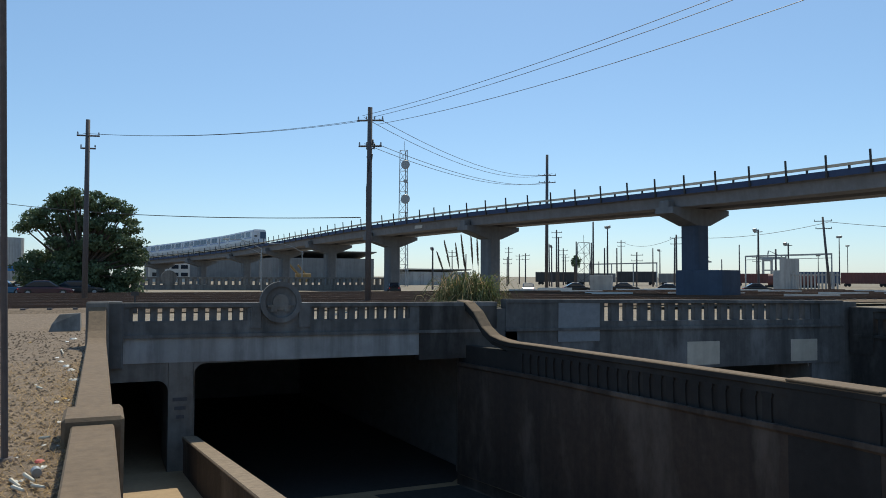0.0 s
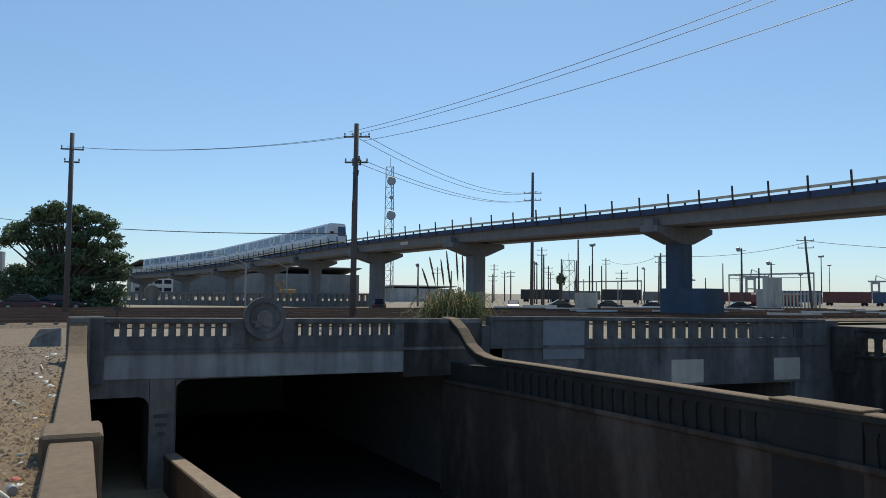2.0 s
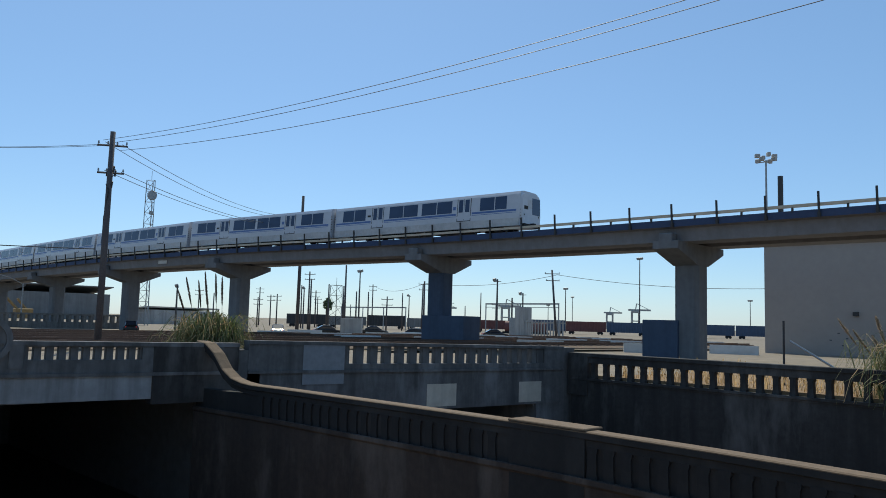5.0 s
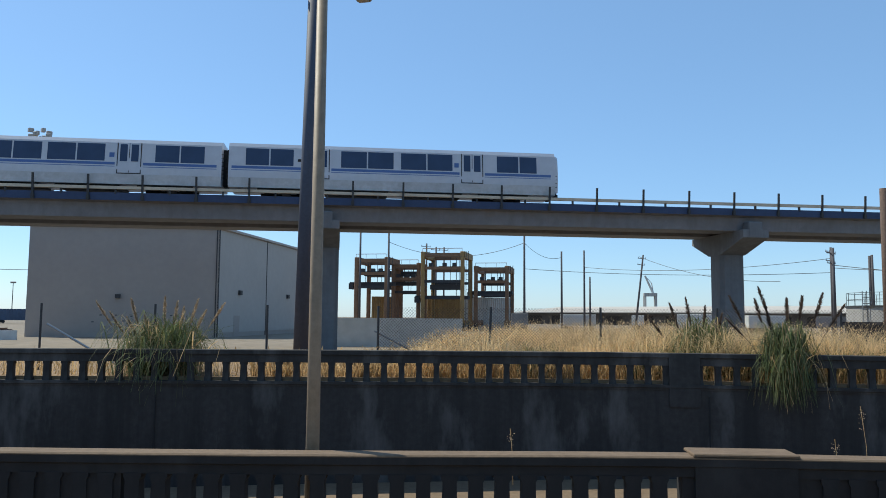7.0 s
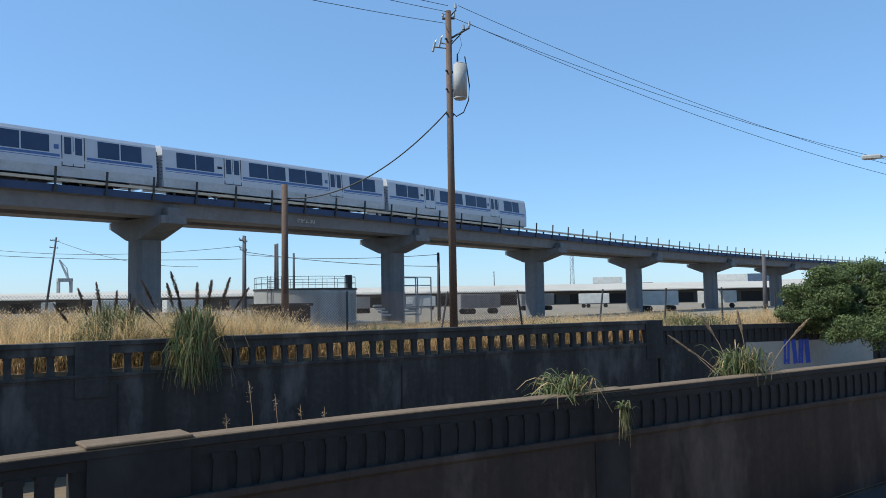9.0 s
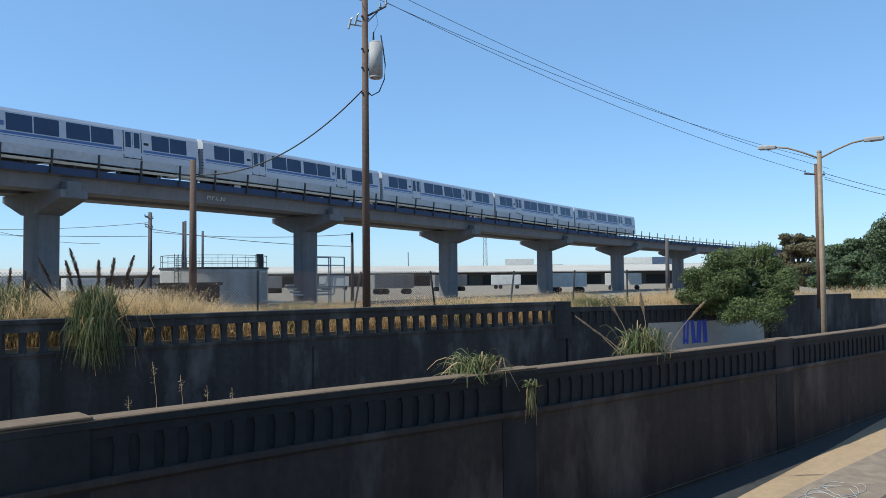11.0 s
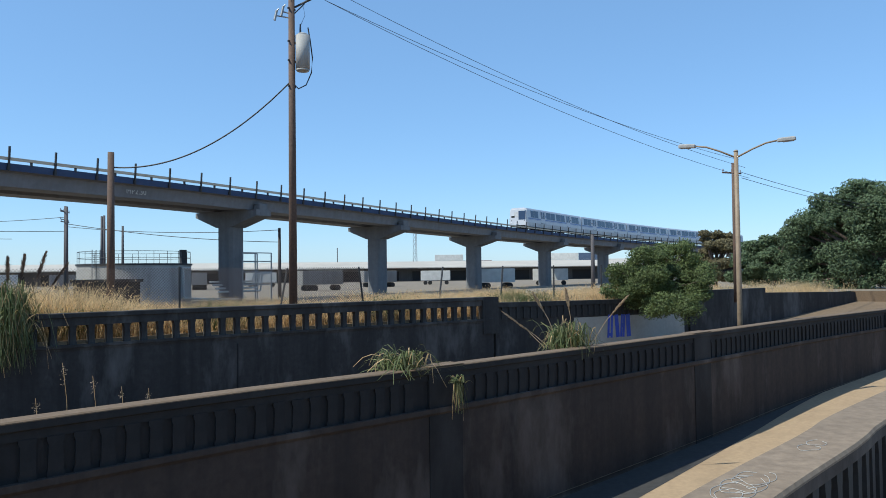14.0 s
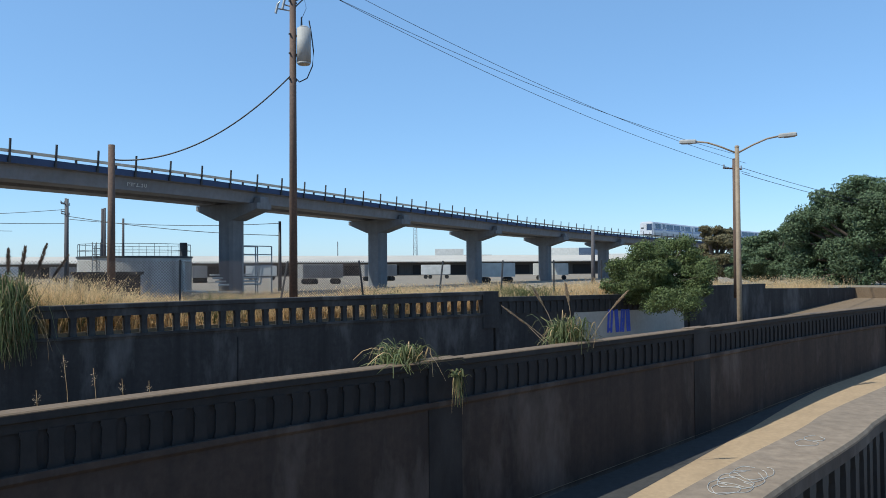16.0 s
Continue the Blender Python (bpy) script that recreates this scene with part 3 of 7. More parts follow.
for s in (-1, 1):
    part("medallion_wing", moved(box(0.06, 0.11, cy + s * 0.2 - 0.09, cy + s * 0.2 + 0.09, cz - 0.28, cz - 0.15), m1), M["wall_pale"], b1)
part("medallion_crown", moved(disc(0.05, 0.10, 0.24), m1), M["wall_pale"], b1)
part("shoulder", moved(join(box(-0.35, 0.03, 4.05, 4.45, -0.75, -0.05, 0.05), box(-0.35, 0.03, 5.5, 5.95, -0.75, -0.05, 0.05)), m1), M["bridge"], b1)
part("corner_post", box(-24.3, -23.7, 0.2, 0.85, -0.6, 1.26, 0.05), M["bridge"], b1)
part("corner_post", box(-24.3, -23.775, 9.75, 12.6, -0.72, 1.14, 0.03), M["wall"], b1)
# pier with rounded haunch between the walkway arch and the road opening
def arch_wall(y0, y1, z0, z1, r, x0, x1, solid_to, n=8):
    """A wall with one opening y0..y1 up to z1, corners rounded by r, filled up to the height solid_to."""
    prof = [(y0, z0), (y0, z1 - r)]
    prof += [(y0 + r - r * math.cos(math.pi / 2 * k / n), z1 - r + r * math.sin(math.pi / 2 * k / n)) for k in range(1, n + 1)]
    prof += [(y1 - r + r * math.sin(math.pi / 2 * k / n), z1 - r + r * math.cos(math.pi / 2 * k / n)) for k in range(0, n + 1)]
    prof += [(y1, z0)]
    v, f = [], []
    for (y, z) in prof:
        v += [(x0, y, z), (x1, y, z), (x0, y, solid_to), (x1, y, solid_to)]
    for i in range(len(prof) - 1):
        a, b = 4 * i, 4 * i + 4
        f += [(a, b, b + 1, a + 1), (a, b, b + 2, a + 2), (a + 1, b + 1, b + 3, a + 3), (a + 2, b + 2, b + 3, a + 3)]
    return v, f


part("arch", arch_wall(0.35, 2.05, -5.2, -1.0, 0.3, -26, -23.85, -0.45), M["wall_pale"], b1)
part("arch", arch_wall(2.75, 12.1, -5.2, -0.55, 0.35, -26, -23.85, -0.45), M["wall_pale"], b1)
part("pier", box(-26, -23.83, 2.06, 2.74, -6, -0.46), M["wall_pale"], b1)
part("abutment", box(-26, -23.82, 12.12, 13.4, -6, 0.9), M["bridge"], b1)
b2, m2 = bridge_front("bridge_far", "low concrete rail bridge with a balustrade over the far road", 13.0, 29.3, (1.22, 1.02), ((16.95, 27.95),), 0.65, 0.34, -0.78, -0.14, -2.6, -1.1, "bridge")
b2.location.y = -0.33
part("grey_panel", moved(box(0.005, 0.012, 2.1, 3.85, -1.5, -0.05), m2), M["grey_patch"], b2, "pale grey repainted panel")
for y0, y1 in ((7.9, 9.5), (13.3, 14.8)):
    part("buff_panel", moved(box(-0.015, -0.008, y0, y1, -2.5, -1.6), m2), M["buff_patch"], b2, "buff repainted patch")
part("arch", arch_wall(13.8, 27.4, -5.2, -1.45, 0.4, -26, -23.9, -1.1), M["wall_pale"], b2)
part("abutment", box(-26, -23.86, 27.5, 30.2, -6, 0.95), M["bridge"], b2)
# deck over both roads and the dark bores under it
setting("bridge_deck", box(-75, -24.2, -0.65, 30.65, -0.55, -0.03), M["yard"], "ballasted concrete deck carrying rail tracks", "deck")
bore = join(box(-52, -51.5, -0.5, 30.5, -6, -0.56), box(-70, -24.3, -0.6, -0.2, -6, -0.56), box(-70, -26, 30.2, 30.6, -6, -0.56), box(-70, -26.01, 12.2, 12.9, -6, -0.56), box(-70, -26.01, 2.06, 2.74, -6, -0.56))
setting("tunnel_walls", bore, M["tunnel"], "sooty concrete tunnel walls under the rail bridge", "tunnel")


# ---- viaduct ----
TRACK = curve_points([(-300, -12), (-260, 4), (-230, 15), (-204, 23.5), (-179.5, 30.2), (-154.5, 33.6), (-129.5, 35.9), (-105, 38.2), (-81, 42.2), (-55.25, 48.6), (-30.5, 51.74), (-5.85, 53.9), (23.25, 56.44), (48.5, 58.65), (72.3, 60.74), (96.5, 62.6), (121.2, 63.9), (147, 64.3), (172, 63.2), (197, 60.5), (225, 56), (260, 48), (300, 36)], 1.0)
TS = np.arange(len(TRACK)) * 1.0
TX = np.array([p[0] for p in TRACK])
TY = np.array([p[1] for p in TRACK])
S0 = float(np.interp(-4.72, TX, TS))  # the place on the line nearest to the camera


def soffit(x):
    return 2.65 + float(np.interp(x, [-300, -224, -164, -135, -105, -80, -55, 0, 40, 62, 84, 107, 146, 200, 300], [1.2, 2.5, 4.05, 4.55, 4.95, 5.2, 5.4, 5.5, 5.5, 5.25, 4.95, 4.65, 4.3, 3.85, 3.0]))


def on_track(s, side, z):
    """A point of the viaduct: s along it, side metres towards the camera, z over the soffit; and the heading."""
    x, y = float(np.interp(s, TS, TX)), float(np.interp(s, TS, TY))
    a = math.atan2(float(np.interp(s + 2, TS, TY)) - float(np.interp(s - 2, TS, TY)), float(np.interp(s + 2, TS, TX)) - float(np.interp(s - 2, TS, TX)))
    return Vector((x + math.sin(a) * side, y - math.cos(a) * side, soffit(x) + z)), a


COLUMNS_X = [-229, -204, -179.5, -154.5, -129.5, -105, -81.8, -54.8, -30.5, -5.9, 23.25, 48.5, 72.3, 96.5, 121.2, 147, 172, 197, 222]
RAIL_Z = 1.68


def viaduct():
    v = thing("viaduct", "long curving concrete rail viaduct on hammerhead columns", "viaduct")
    path = [(p[0], p[1], soffit(p[0])) for p in TRACK[::4]]
    for side in (-2.15, 2.15):
        o = -side
        part("girder", sweep(path, [(o - 1.05, 0.0), (o + 1.05, 0.0), (o + 1.25, 0.9), (o - 1.25, 0.9)]), M["viaduct"], v)
        part("deck_slab", sweep(path, [(o - 1.25, 0.9), (o + 1.25, 0.9), (o + 1.8, 1.08), (o + 1.8, 1.35), (o - 1.8, 1.35), (o - 1.8, 1.08)]), M["viaduct"], v)
        for g in (-0.84, 0.84):
            part("rail", sweep(path, [(o + g - 0.04, 1.35), (o + g + 0.04, 1.35), (o + g + 0.04, 1.5), (o + g - 0.04, 1.5)]), M["rail"], v)
        out = 1 if side > 0 else -1
        part("edge_band", sweep(path, [(o - out * 1.83, 0.97), (o - out * 1.805, 0.97), (o - out * 1.805, 1.45), (o - out * 1.83, 1.45)]), M["navy"], v, "dark blue-grey coated deck edge")
        part("coverboard", sweep(path, [(o - out * 1.66, 1.66), (o - out * 1.9, 1.66), (o - out * 1.92, 1.84), (o - out * 1.62, 1.86)]), M["coverboard"], v, "pale third-rail coverboard along the deck edge")
    # unseen strip added between the slabs to keep sun off the hammerheads
    part("deck_gap_blocker", sweep(path, [(-0.42, 1.12), (0.42, 1.12), (0.42, 1.3), (-0.42, 1.3)]), M["viaduct"], v)
    post = mesh_of("post", join(box(-0.06, 0.06, -0.05, 0.05, 0.95, 2.55), box(-0.1, 0.1, -0.03, 0.12, 0.97, 1.25)), M["darksteel"])
    bracket = mesh_of("bracket", box(-0.05, 0.05, -0.06, 0.1, 1.35, 1.68), M["darksteel"])
    s = (S0 + 16.83) % 3.25 + 26.0
    n = 0
    while s < TS[-1] - 60:
        p, a = on_track(s, 3.98, 0)
        piece("post", post, v, Matrix.Translation(p) @ pose(0, 0, 0, 4, 0, math.degrees(a)))
        if n < 140:
            p, a = on_track(s + 1.62, 3.95, 0)
            piece("bracket", bracket, v, Matrix.Translation(p) @ pose(0, 0, 0, 0, 0, math.degrees(a)))
        s += 3.25
        n += 1
    for x in COLUMNS_X:
        s = float(np.interp(x, TX, TS))
        p, a = on_track(s, 0, 0)
        m = Matrix.Translation((p.x, p.y, 0)) @ pose(0, 0, 0, 0, 0, math.degrees(a))
        h = p.z
        c, w = 0.25, 0.92
        hexp = [(-w + c, -w), (w - c, -w), (w, -w + c), (w, w - c), (w - c, w), (-w + c, w), (-w, w - c), (-w, -w + c)]
        ve = [(*q, -0.6) for q in hexp] + [(*q, h - 0.9) for q in hexp]
        fa = [tuple(range(8))[::-1], tuple(range(8, 16))] + [(k, (k + 1) % 8, 8 + (k + 1) % 8, 8 + k) for k in range(8)]
        part("column", moved((ve, fa), m), M["bluecoat"] if x in (-54.8,) else M["column"], v)
        L, d = 4.15, 0.95
        pr = [(-L, h), (-L, h - 0.55), (-0.92, h - 1.5), (0.92, h - 1.5), (3.65, h - 0.45), (3.65, h)]
        ve = [(-d, y, z) for y, z in pr] + [(d, y, z) for y, z in pr]
        fa = [(5, 4, 3, 2, 1, 0), (6, 7, 8, 9, 10, 11)] + [(k, (k + 1) % 6, 6 + (k + 1) % 6, 6 + k) for k in range(6)]
        part("hammerhead", moved((ve, fa), m), M["column"], v)
        part("end_block", moved(box(-0.5, 0.5, -L - 0.02, -L + 0.8, h - 0.5, h + 0.55, 0.06), m), M["column"], v)
        part("bearing", moved(join(box(-0.6, 0.6, -3.2, -1.1, h, h + 0.06), box(-0.6, 0.6, 1.1, 3.2, h, h + 0.06)), m), M["darksteel"], v)
    for x, w0, w1, dd in ((-54.8, -1.1, 3.75, 1.3), (-30.5, -3.3, -0.5, 1.2)):
        s = float(np.interp(x, TX, TS))
        p, a = on_track(s, 0, 0)
        m = Matrix.Translation((p.x, p.y, 0)) @ pose(0, 0, 0, 0, 0, math.degrees(a))
        part("crash_block", moved(box(w0, w1, -dd, dd, -0.5, 2.6, 0.05), m), M["bluecoat"], v, "blue-grey coated concrete crash block")
    return v


viaduct()


# ---- train ----
CAR = 21.85


def rail_car(front):
    """A rail car centred on its own origin at rail height, nose towards +x when front is set."""
    lab = "white commuter rail car with dark windows and blue stripe" + (", cab end" if front else "")
    c = thing("rail_car", lab, "train car", "cars of the train")
    h = (CAR - 0.45) / 2
    prof = [(-1.5, 0.35), (-1.6, 0.75), (-1.6, 1.3), (-1.45, 3.0), (-1.3, 3.24), (-0.9, 3.32), (0.9, 3.32), (1.3, 3.24), (1.45, 3.0), (1.6, 1.3), (1.6, 0.75), (1.5, 0.35)]
    part("body", sweep([(-h, 0, 0), (h, 0, 0)], prof), M["carwhite"], c)
    part("skirt", join(box(-h + 0.05, h - 0.05, -1.63, -1.55, 0.34, 0.98), box(-h + 0.05, h - 0.05, 1.55, 1.63, 0.34, 0.98)), M["carskirt"], c, "dull pale lower skirt")

    def side_z(z):
        return float(np.interp(z, [0.75, 1.3, 3.0], [1.6, 1.6, 1.45]))

    def panel(x0, x1, z0, z1, s, out, mt, nm, lb=""):
        a, b = side_z(z0), side_z(z1)
        v = [(x0, s * (a - 0.05), z0), (x1, s * (a - 0.05), z0), (x1, s * (b - 0.05), z1), (x0, s * (b - 0.05), z1), (x0, s * (a + out), z0), (x1, s * (a + out), z0), (x1, s * (b + out), z1), (x0, s * (b + out), z1)]
        return part(nm, (v, [(0, 1, 2, 3), (4, 5, 6, 7), (0, 1, 5, 4), (1, 2, 6, 5), (2, 3, 7, 6), (3, 0, 4, 7)]), mt, c, lb)

    wins = [(-9.6, -8.2), (-8.05, -6.65), (-3.55, -1.95), (-1.8, -0.2), (0.35, 1.95), (2.1, 3.7), (6.75, 8.15), (8.3, 9.4)] if front else \
        [(-9.6, -8.2), (-8.05, -6.65), (-3.55, -1.95), (-1.8, -0.2), (0.2, 1.8), (1.95, 3.55), (6.65, 8.05), (8.2, 9.6)]
    for s in (-1, 1):
        for x0, x1 in ((-h + 0.2, -5.9), (-4.2, 4.2), (5.9, h - 0.3)):
            panel(x0, x1, 1.56, 1.73, s, 0.006, M["carstripe"], "stripe", "blue side stripe")
            panel(x0, x1, 1.44, 1.48, s, 0.006, M["carstripe"], "stripe", "blue side stripe")
        for x0, x1 in wins:
            panel(x0 - 0.03, x1 + 0.03, 1.80, 2.90, s, 0.008, M["carglass"], "window")
        for dc in (-5.05, 5.05):
            for k in (-1, 1):
                a0, a1 = (dc - 0.66, dc - 0.02) if k < 0 else (dc + 0.02, dc + 0.66)
                panel(a0, a1, 1.08, 2.98, s, 0.014, M["carwhite"], "door_leaf")
                panel(a0 + 0.1, a1 - 0.1, 1.80, 2.90, s, 0.02, M["carglass"], "door_window")
            panel(dc - 0.02, dc + 0.02, 1.08, 2.98, s, 0.01, M["gap"], "door_gap")
            panel(dc - 0.74, dc + 0.74, 1.0, 1.05, s, 0.02, M["gap"], "door_sill")
            panel(dc - 0.74, dc - 0.68, 1.04, 2.99, s, 0.018, M["darksteel"], "door_post")
            panel(dc + 0.68, dc + 0.74, 1.04, 2.99, s, 0.018, M["darksteel"], "door_post")
        panel(3.85, 4.15, 2.05, 2.35, s, 0.008, M["carstripe"], "notice", "small blue notice")
        panel(-6.35, -5.95, 2.1, 2.28, s, 0.008, M["gap"], "emblem", "small dark emblem")
    for x in (-7.2, 7.2):
        part("bogie", join(box(x - 1.7, x + 1.7, -1.25, -1.05, 0.22, 0.5), box(x - 1.7, x + 1.7, 1.05, 1.25, 0.22, 0.5), box(x - 0.3, x + 0.3, -1.2, 1.2, 0.25, 0.5), *[tube((x + dx, sy - 0.06, 0.38), (x + dx, sy + 0.06, 0.38), 0.38, n=14) for dx in (-1.05, 1.05) for sy in (-0.84, 0.84)]), M["gap"], c, "dark wheel truck")
    part("underframe_box", join(box(-4.6, -0.5, -1.3, 1.3, 0.2, 0.42), box(0.6, 4.4, -1.3, 1.3, 0.18, 0.42)), M["gap"], c)
    for x in ((-h - 0.2, -h + 0.02),) if front else ((-h - 0.2, -h + 0.02), (h - 0.02, h + 0.2)):
        part("gangway", box(x[0], x[1], -0.7, 0.7, 0.5, 2.9), M["gap"], c, "black coupling bellows")
    for i, z in enumerate((0.9, 1.15, 1.4, 1.65, 1.9, 2.15, 2.4)):
        for s in (-1, 1):
            for x in ((-h - 0.12, -h + 0.02),) + (((h - 0.02, h + 0.12),) if not front or i < 4 else ()):
                part("barrier_spring", box(x[0], x[1], s * 1.5 - 0.03, s * 1.5 + 0.03, z, z + 0.04), M["darksteel"], c)
    if front:
        e = [(-1.48, 0.5), (-1.56, 1.3), (-1.54, 2.0), (-1.4, 2.92), (-1.2, 3.1), (1.2, 3.1), (1.4, 2.92), (1.54, 2.0), (1.56, 1.3), (1.48, 0.5)]
        n = len(e)
        v = [(h - 0.01, y, z) for y, z in e] + [(h + 0.22, y * 0.93, 0.56 + (z - 0.5) * 0.955) for y, z in e]
        part("cab_nose", (v, [tuple(range(n)), tuple(range(n, 2 * n))] + [(k, (k + 1) % n, n + (k + 1) % n, n + k) for k in range(n)]), M["carwhite"], c)
        part("cab_window", box(h + 0.2, h + 0.235, 0.12, 1.36, 1.4, 2.8), M["carglass"], c)
        part("cab_door_window", box(h + 0.2, h + 0.23, -0.6, 0.0, 1.9, 2.6), M["carskirt"], c)
        part("emblem", box(h + 0.2, h + 0.232, -1.15, -0.55, 1.75, 2.05), M["gap"], c, "small dark emblem")
        for y in (-1.15, 1.15):
            part("headlamp", tube((h + 0.2, y, 0.98), (h + 0.25, y, 0.98), 0.09, n=12), M["paint_white"], c)
            part("tail_lamp", tube((h + 0.2, y, 1.28), (h + 0.24, y, 1.28), 0.07, n=12), M["gap"], c)
        part("coupler", join(box(h + 0.1, h + 0.55, -0.18, 0.18, 0.35, 0.62), box(h, h + 0.2, -1.1, 1.1, 0.3, 0.6)), M["gap"], c)
    return c


mid_car = rail_car(False)
cab_car = rail_car(True)
train = [cab_car] + [mid_car] + [copy_thing(mid_car, Matrix()) for _ in range(2)] + [copy_thing(cab_car, Matrix())]
# place of the train's nose along the viaduct, from the point nearest to the camera
NOSE = [(0, -162.0), (1.5, -123.7), (3.2, -82.0), (5.5, -26.5), (6.5, 0.3), (7.0, 14.3), (7.8, 36.1), (8.4, 53.4), (9.0, 70.9), (11.3, 134.8), (12.0, 156.6), (12.5, 172.5), (13.7, 211.8), (14.5, 237.2), (16.0, 278.5)]


def nose_at(t):
    ts, ss = [p[0] for p in NOSE], [p[1] for p in NOSE]
    v = np.gradient(ss, ts)
    i = min(max(int(np.searchsorted(ts, t, "right")) - 1, 0), len(ts) - 2)
    h = ts[i + 1] - ts[i]
    u = (t - ts[i]) / h
    return float((1 + 2 * u) * (1 - u) ** 2 * ss[i] + u * (1 - u) ** 2 * h * v[i] + u * u * (3 - 2 * u) * ss[i + 1] + u * u * (u - 1) * h * v[i + 1])


def car_pose(t, i):
    mid = S0 + nose_at(t) - CAR * (i + 0.5)
    a, _ = on_track(mid - 7.2, 2.15, RAIL_Z)
    b, _ = on_track(mid + 7.2, 2.15, RAIL_Z)
    d = b - a
    m = Matrix.Translation((a + b) / 2) @ Euler((0, -math.atan2(d.z, math.hypot(d.x, d.y)), math.atan2(d.y, d.x))).to_matrix().to_4x4()
    return m @ pose(0, 0, 0, 0, 0, 180) if i == 4 else m


# ---- poles, wires, lamps ----
def wooden_pole(name, label, x, y, z0, z1, r, mt, arms=(), lean=0.0, extras=None, group="utility poles"):
    """arms: (height, half length, heading in degrees, insulators)."""
    p = thing(name, label, "utility pole", group, (x, y, 0))
    top = (lean, 0, z1)
    part("shaft", tube((0, 0, z0), top, r, r * 0.72, 12), mt, p, smooth=True)
    for h, half, az, ins in arms:
        k = (h - z0) / (z1 - z0) * lean
        d = Vector((math.cos(radians(az)), math.sin(radians(az)), 0))
        o = Vector((k, 0, h)) + Vector((-d.y, d.x, 0)) * r * 0.9
        part("crossarm", tube(o - d * half, o + d * half, 0.06, n=4), mt, p)
        for q in (np.linspace(-half * 0.92, half * 0.92, ins) if ins else ()):
            part("insulator", join(tube(o + d * q, o + d * q + Vector((0, 0, 0.12)), 0.02, n=6), tube(o + d * q + Vector((0, 0, 0.1)), o + d * q + Vector((0, 0, 0.26)), 0.06, 0.04, 8)), M["steel"], p)
    if extras:
        extras(p)
    return p


def wire(a, b, sag, r=0.014, n=28, name="power_line", label="thin dark overhead power line"):
    a, b = Vector(a), Vector(b)
    pts = [a.lerp(b, i / n) - Vector((0, 0, 4 * sag * (i / n) * (1 - i / n))) for i in range(n + 1)]
    return tagged(part(name, pipe(pts, r, 4), M["wire"]), label, "wire", "overhead lines")


def pole_gear(p):
    """Cut-outs, risers and loops near the top of the pole beside the bridge."""
    for dx, z in ((-0.7, 10.2), (-0.4, 9.8), (0.45, 10.3), (0.75, 10.0), (0.3, 9.4)):
        part("cutout", join(tube((dx, 0.1, z), (dx + 0.12, 0.1, z + 0.35), 0.05, n=6), tube((0, 0.05, z), (dx, 0.1, z + 0.1), 0.03, n=5)), M["darksteel"], p)
    part("riser", pipe([(0.1, -0.15, 9.6), (0.45, -0.1, 9.2), (0.25, -0.12, 8.4), (0.1, -0.16, 7.6), (0.1, -0.16, 1.5)], 0.035, 6), M["darksteel"], p)


poleA = wooden_pole("utility_pole", "tall dark wooden utility pole with crossarms beside the tracks", -47.5, 15.55, -0.2, 12.75, 0.21, M["dark_pole"], ((11.95, 0.85, 62, 4), (10.3, 0.75, 62, 4)), 0.25, pole_gear)


def pole_l_gear(p):
    for dx, z in ((-0.55, 10.6), (-0.75, 10.2), (0.4, 11.6)):
        part("cutout", tube((0, 0.05, z), (dx, 0.1, z + 0.15), 0.04, n=5), M["darksteel"], p)
    part("riser", pipe([(-0.4, 0, 10.5), (-0.75, 0, 9.4), (-0.45, 0, 8.6), (-0.1, 0, 8.1)], 0.03, 6), M["darksteel"], p)


wooden_pole("utility_pole", "dark wooden utility pole rising through a tree", -60, -1.0, -0.2, 12.9, 0.2, M["dark_pole"], ((11.8, 0.75, 80, 3), (10.9, 0.5, 80, 2)), 0.0, pole_l_gear)
wooden_pole("utility_pole", "tall far wooden utility pole with two crossarms", -94, 57.2, -0.3, 19.1, 0.26, M["dark_pole"], ((16.2, 1.25, 55, 4), (15.2, 1.2, 55, 4)), 0.2)
wooden_pole("utility_pole", "thick blue-grey utility pole behind the balustrade", -4.9, 35.7, -0.3, 18.5, 0.36, M["blue_pole"], ((17.6, 1.2, 0, 3),), 0.25)


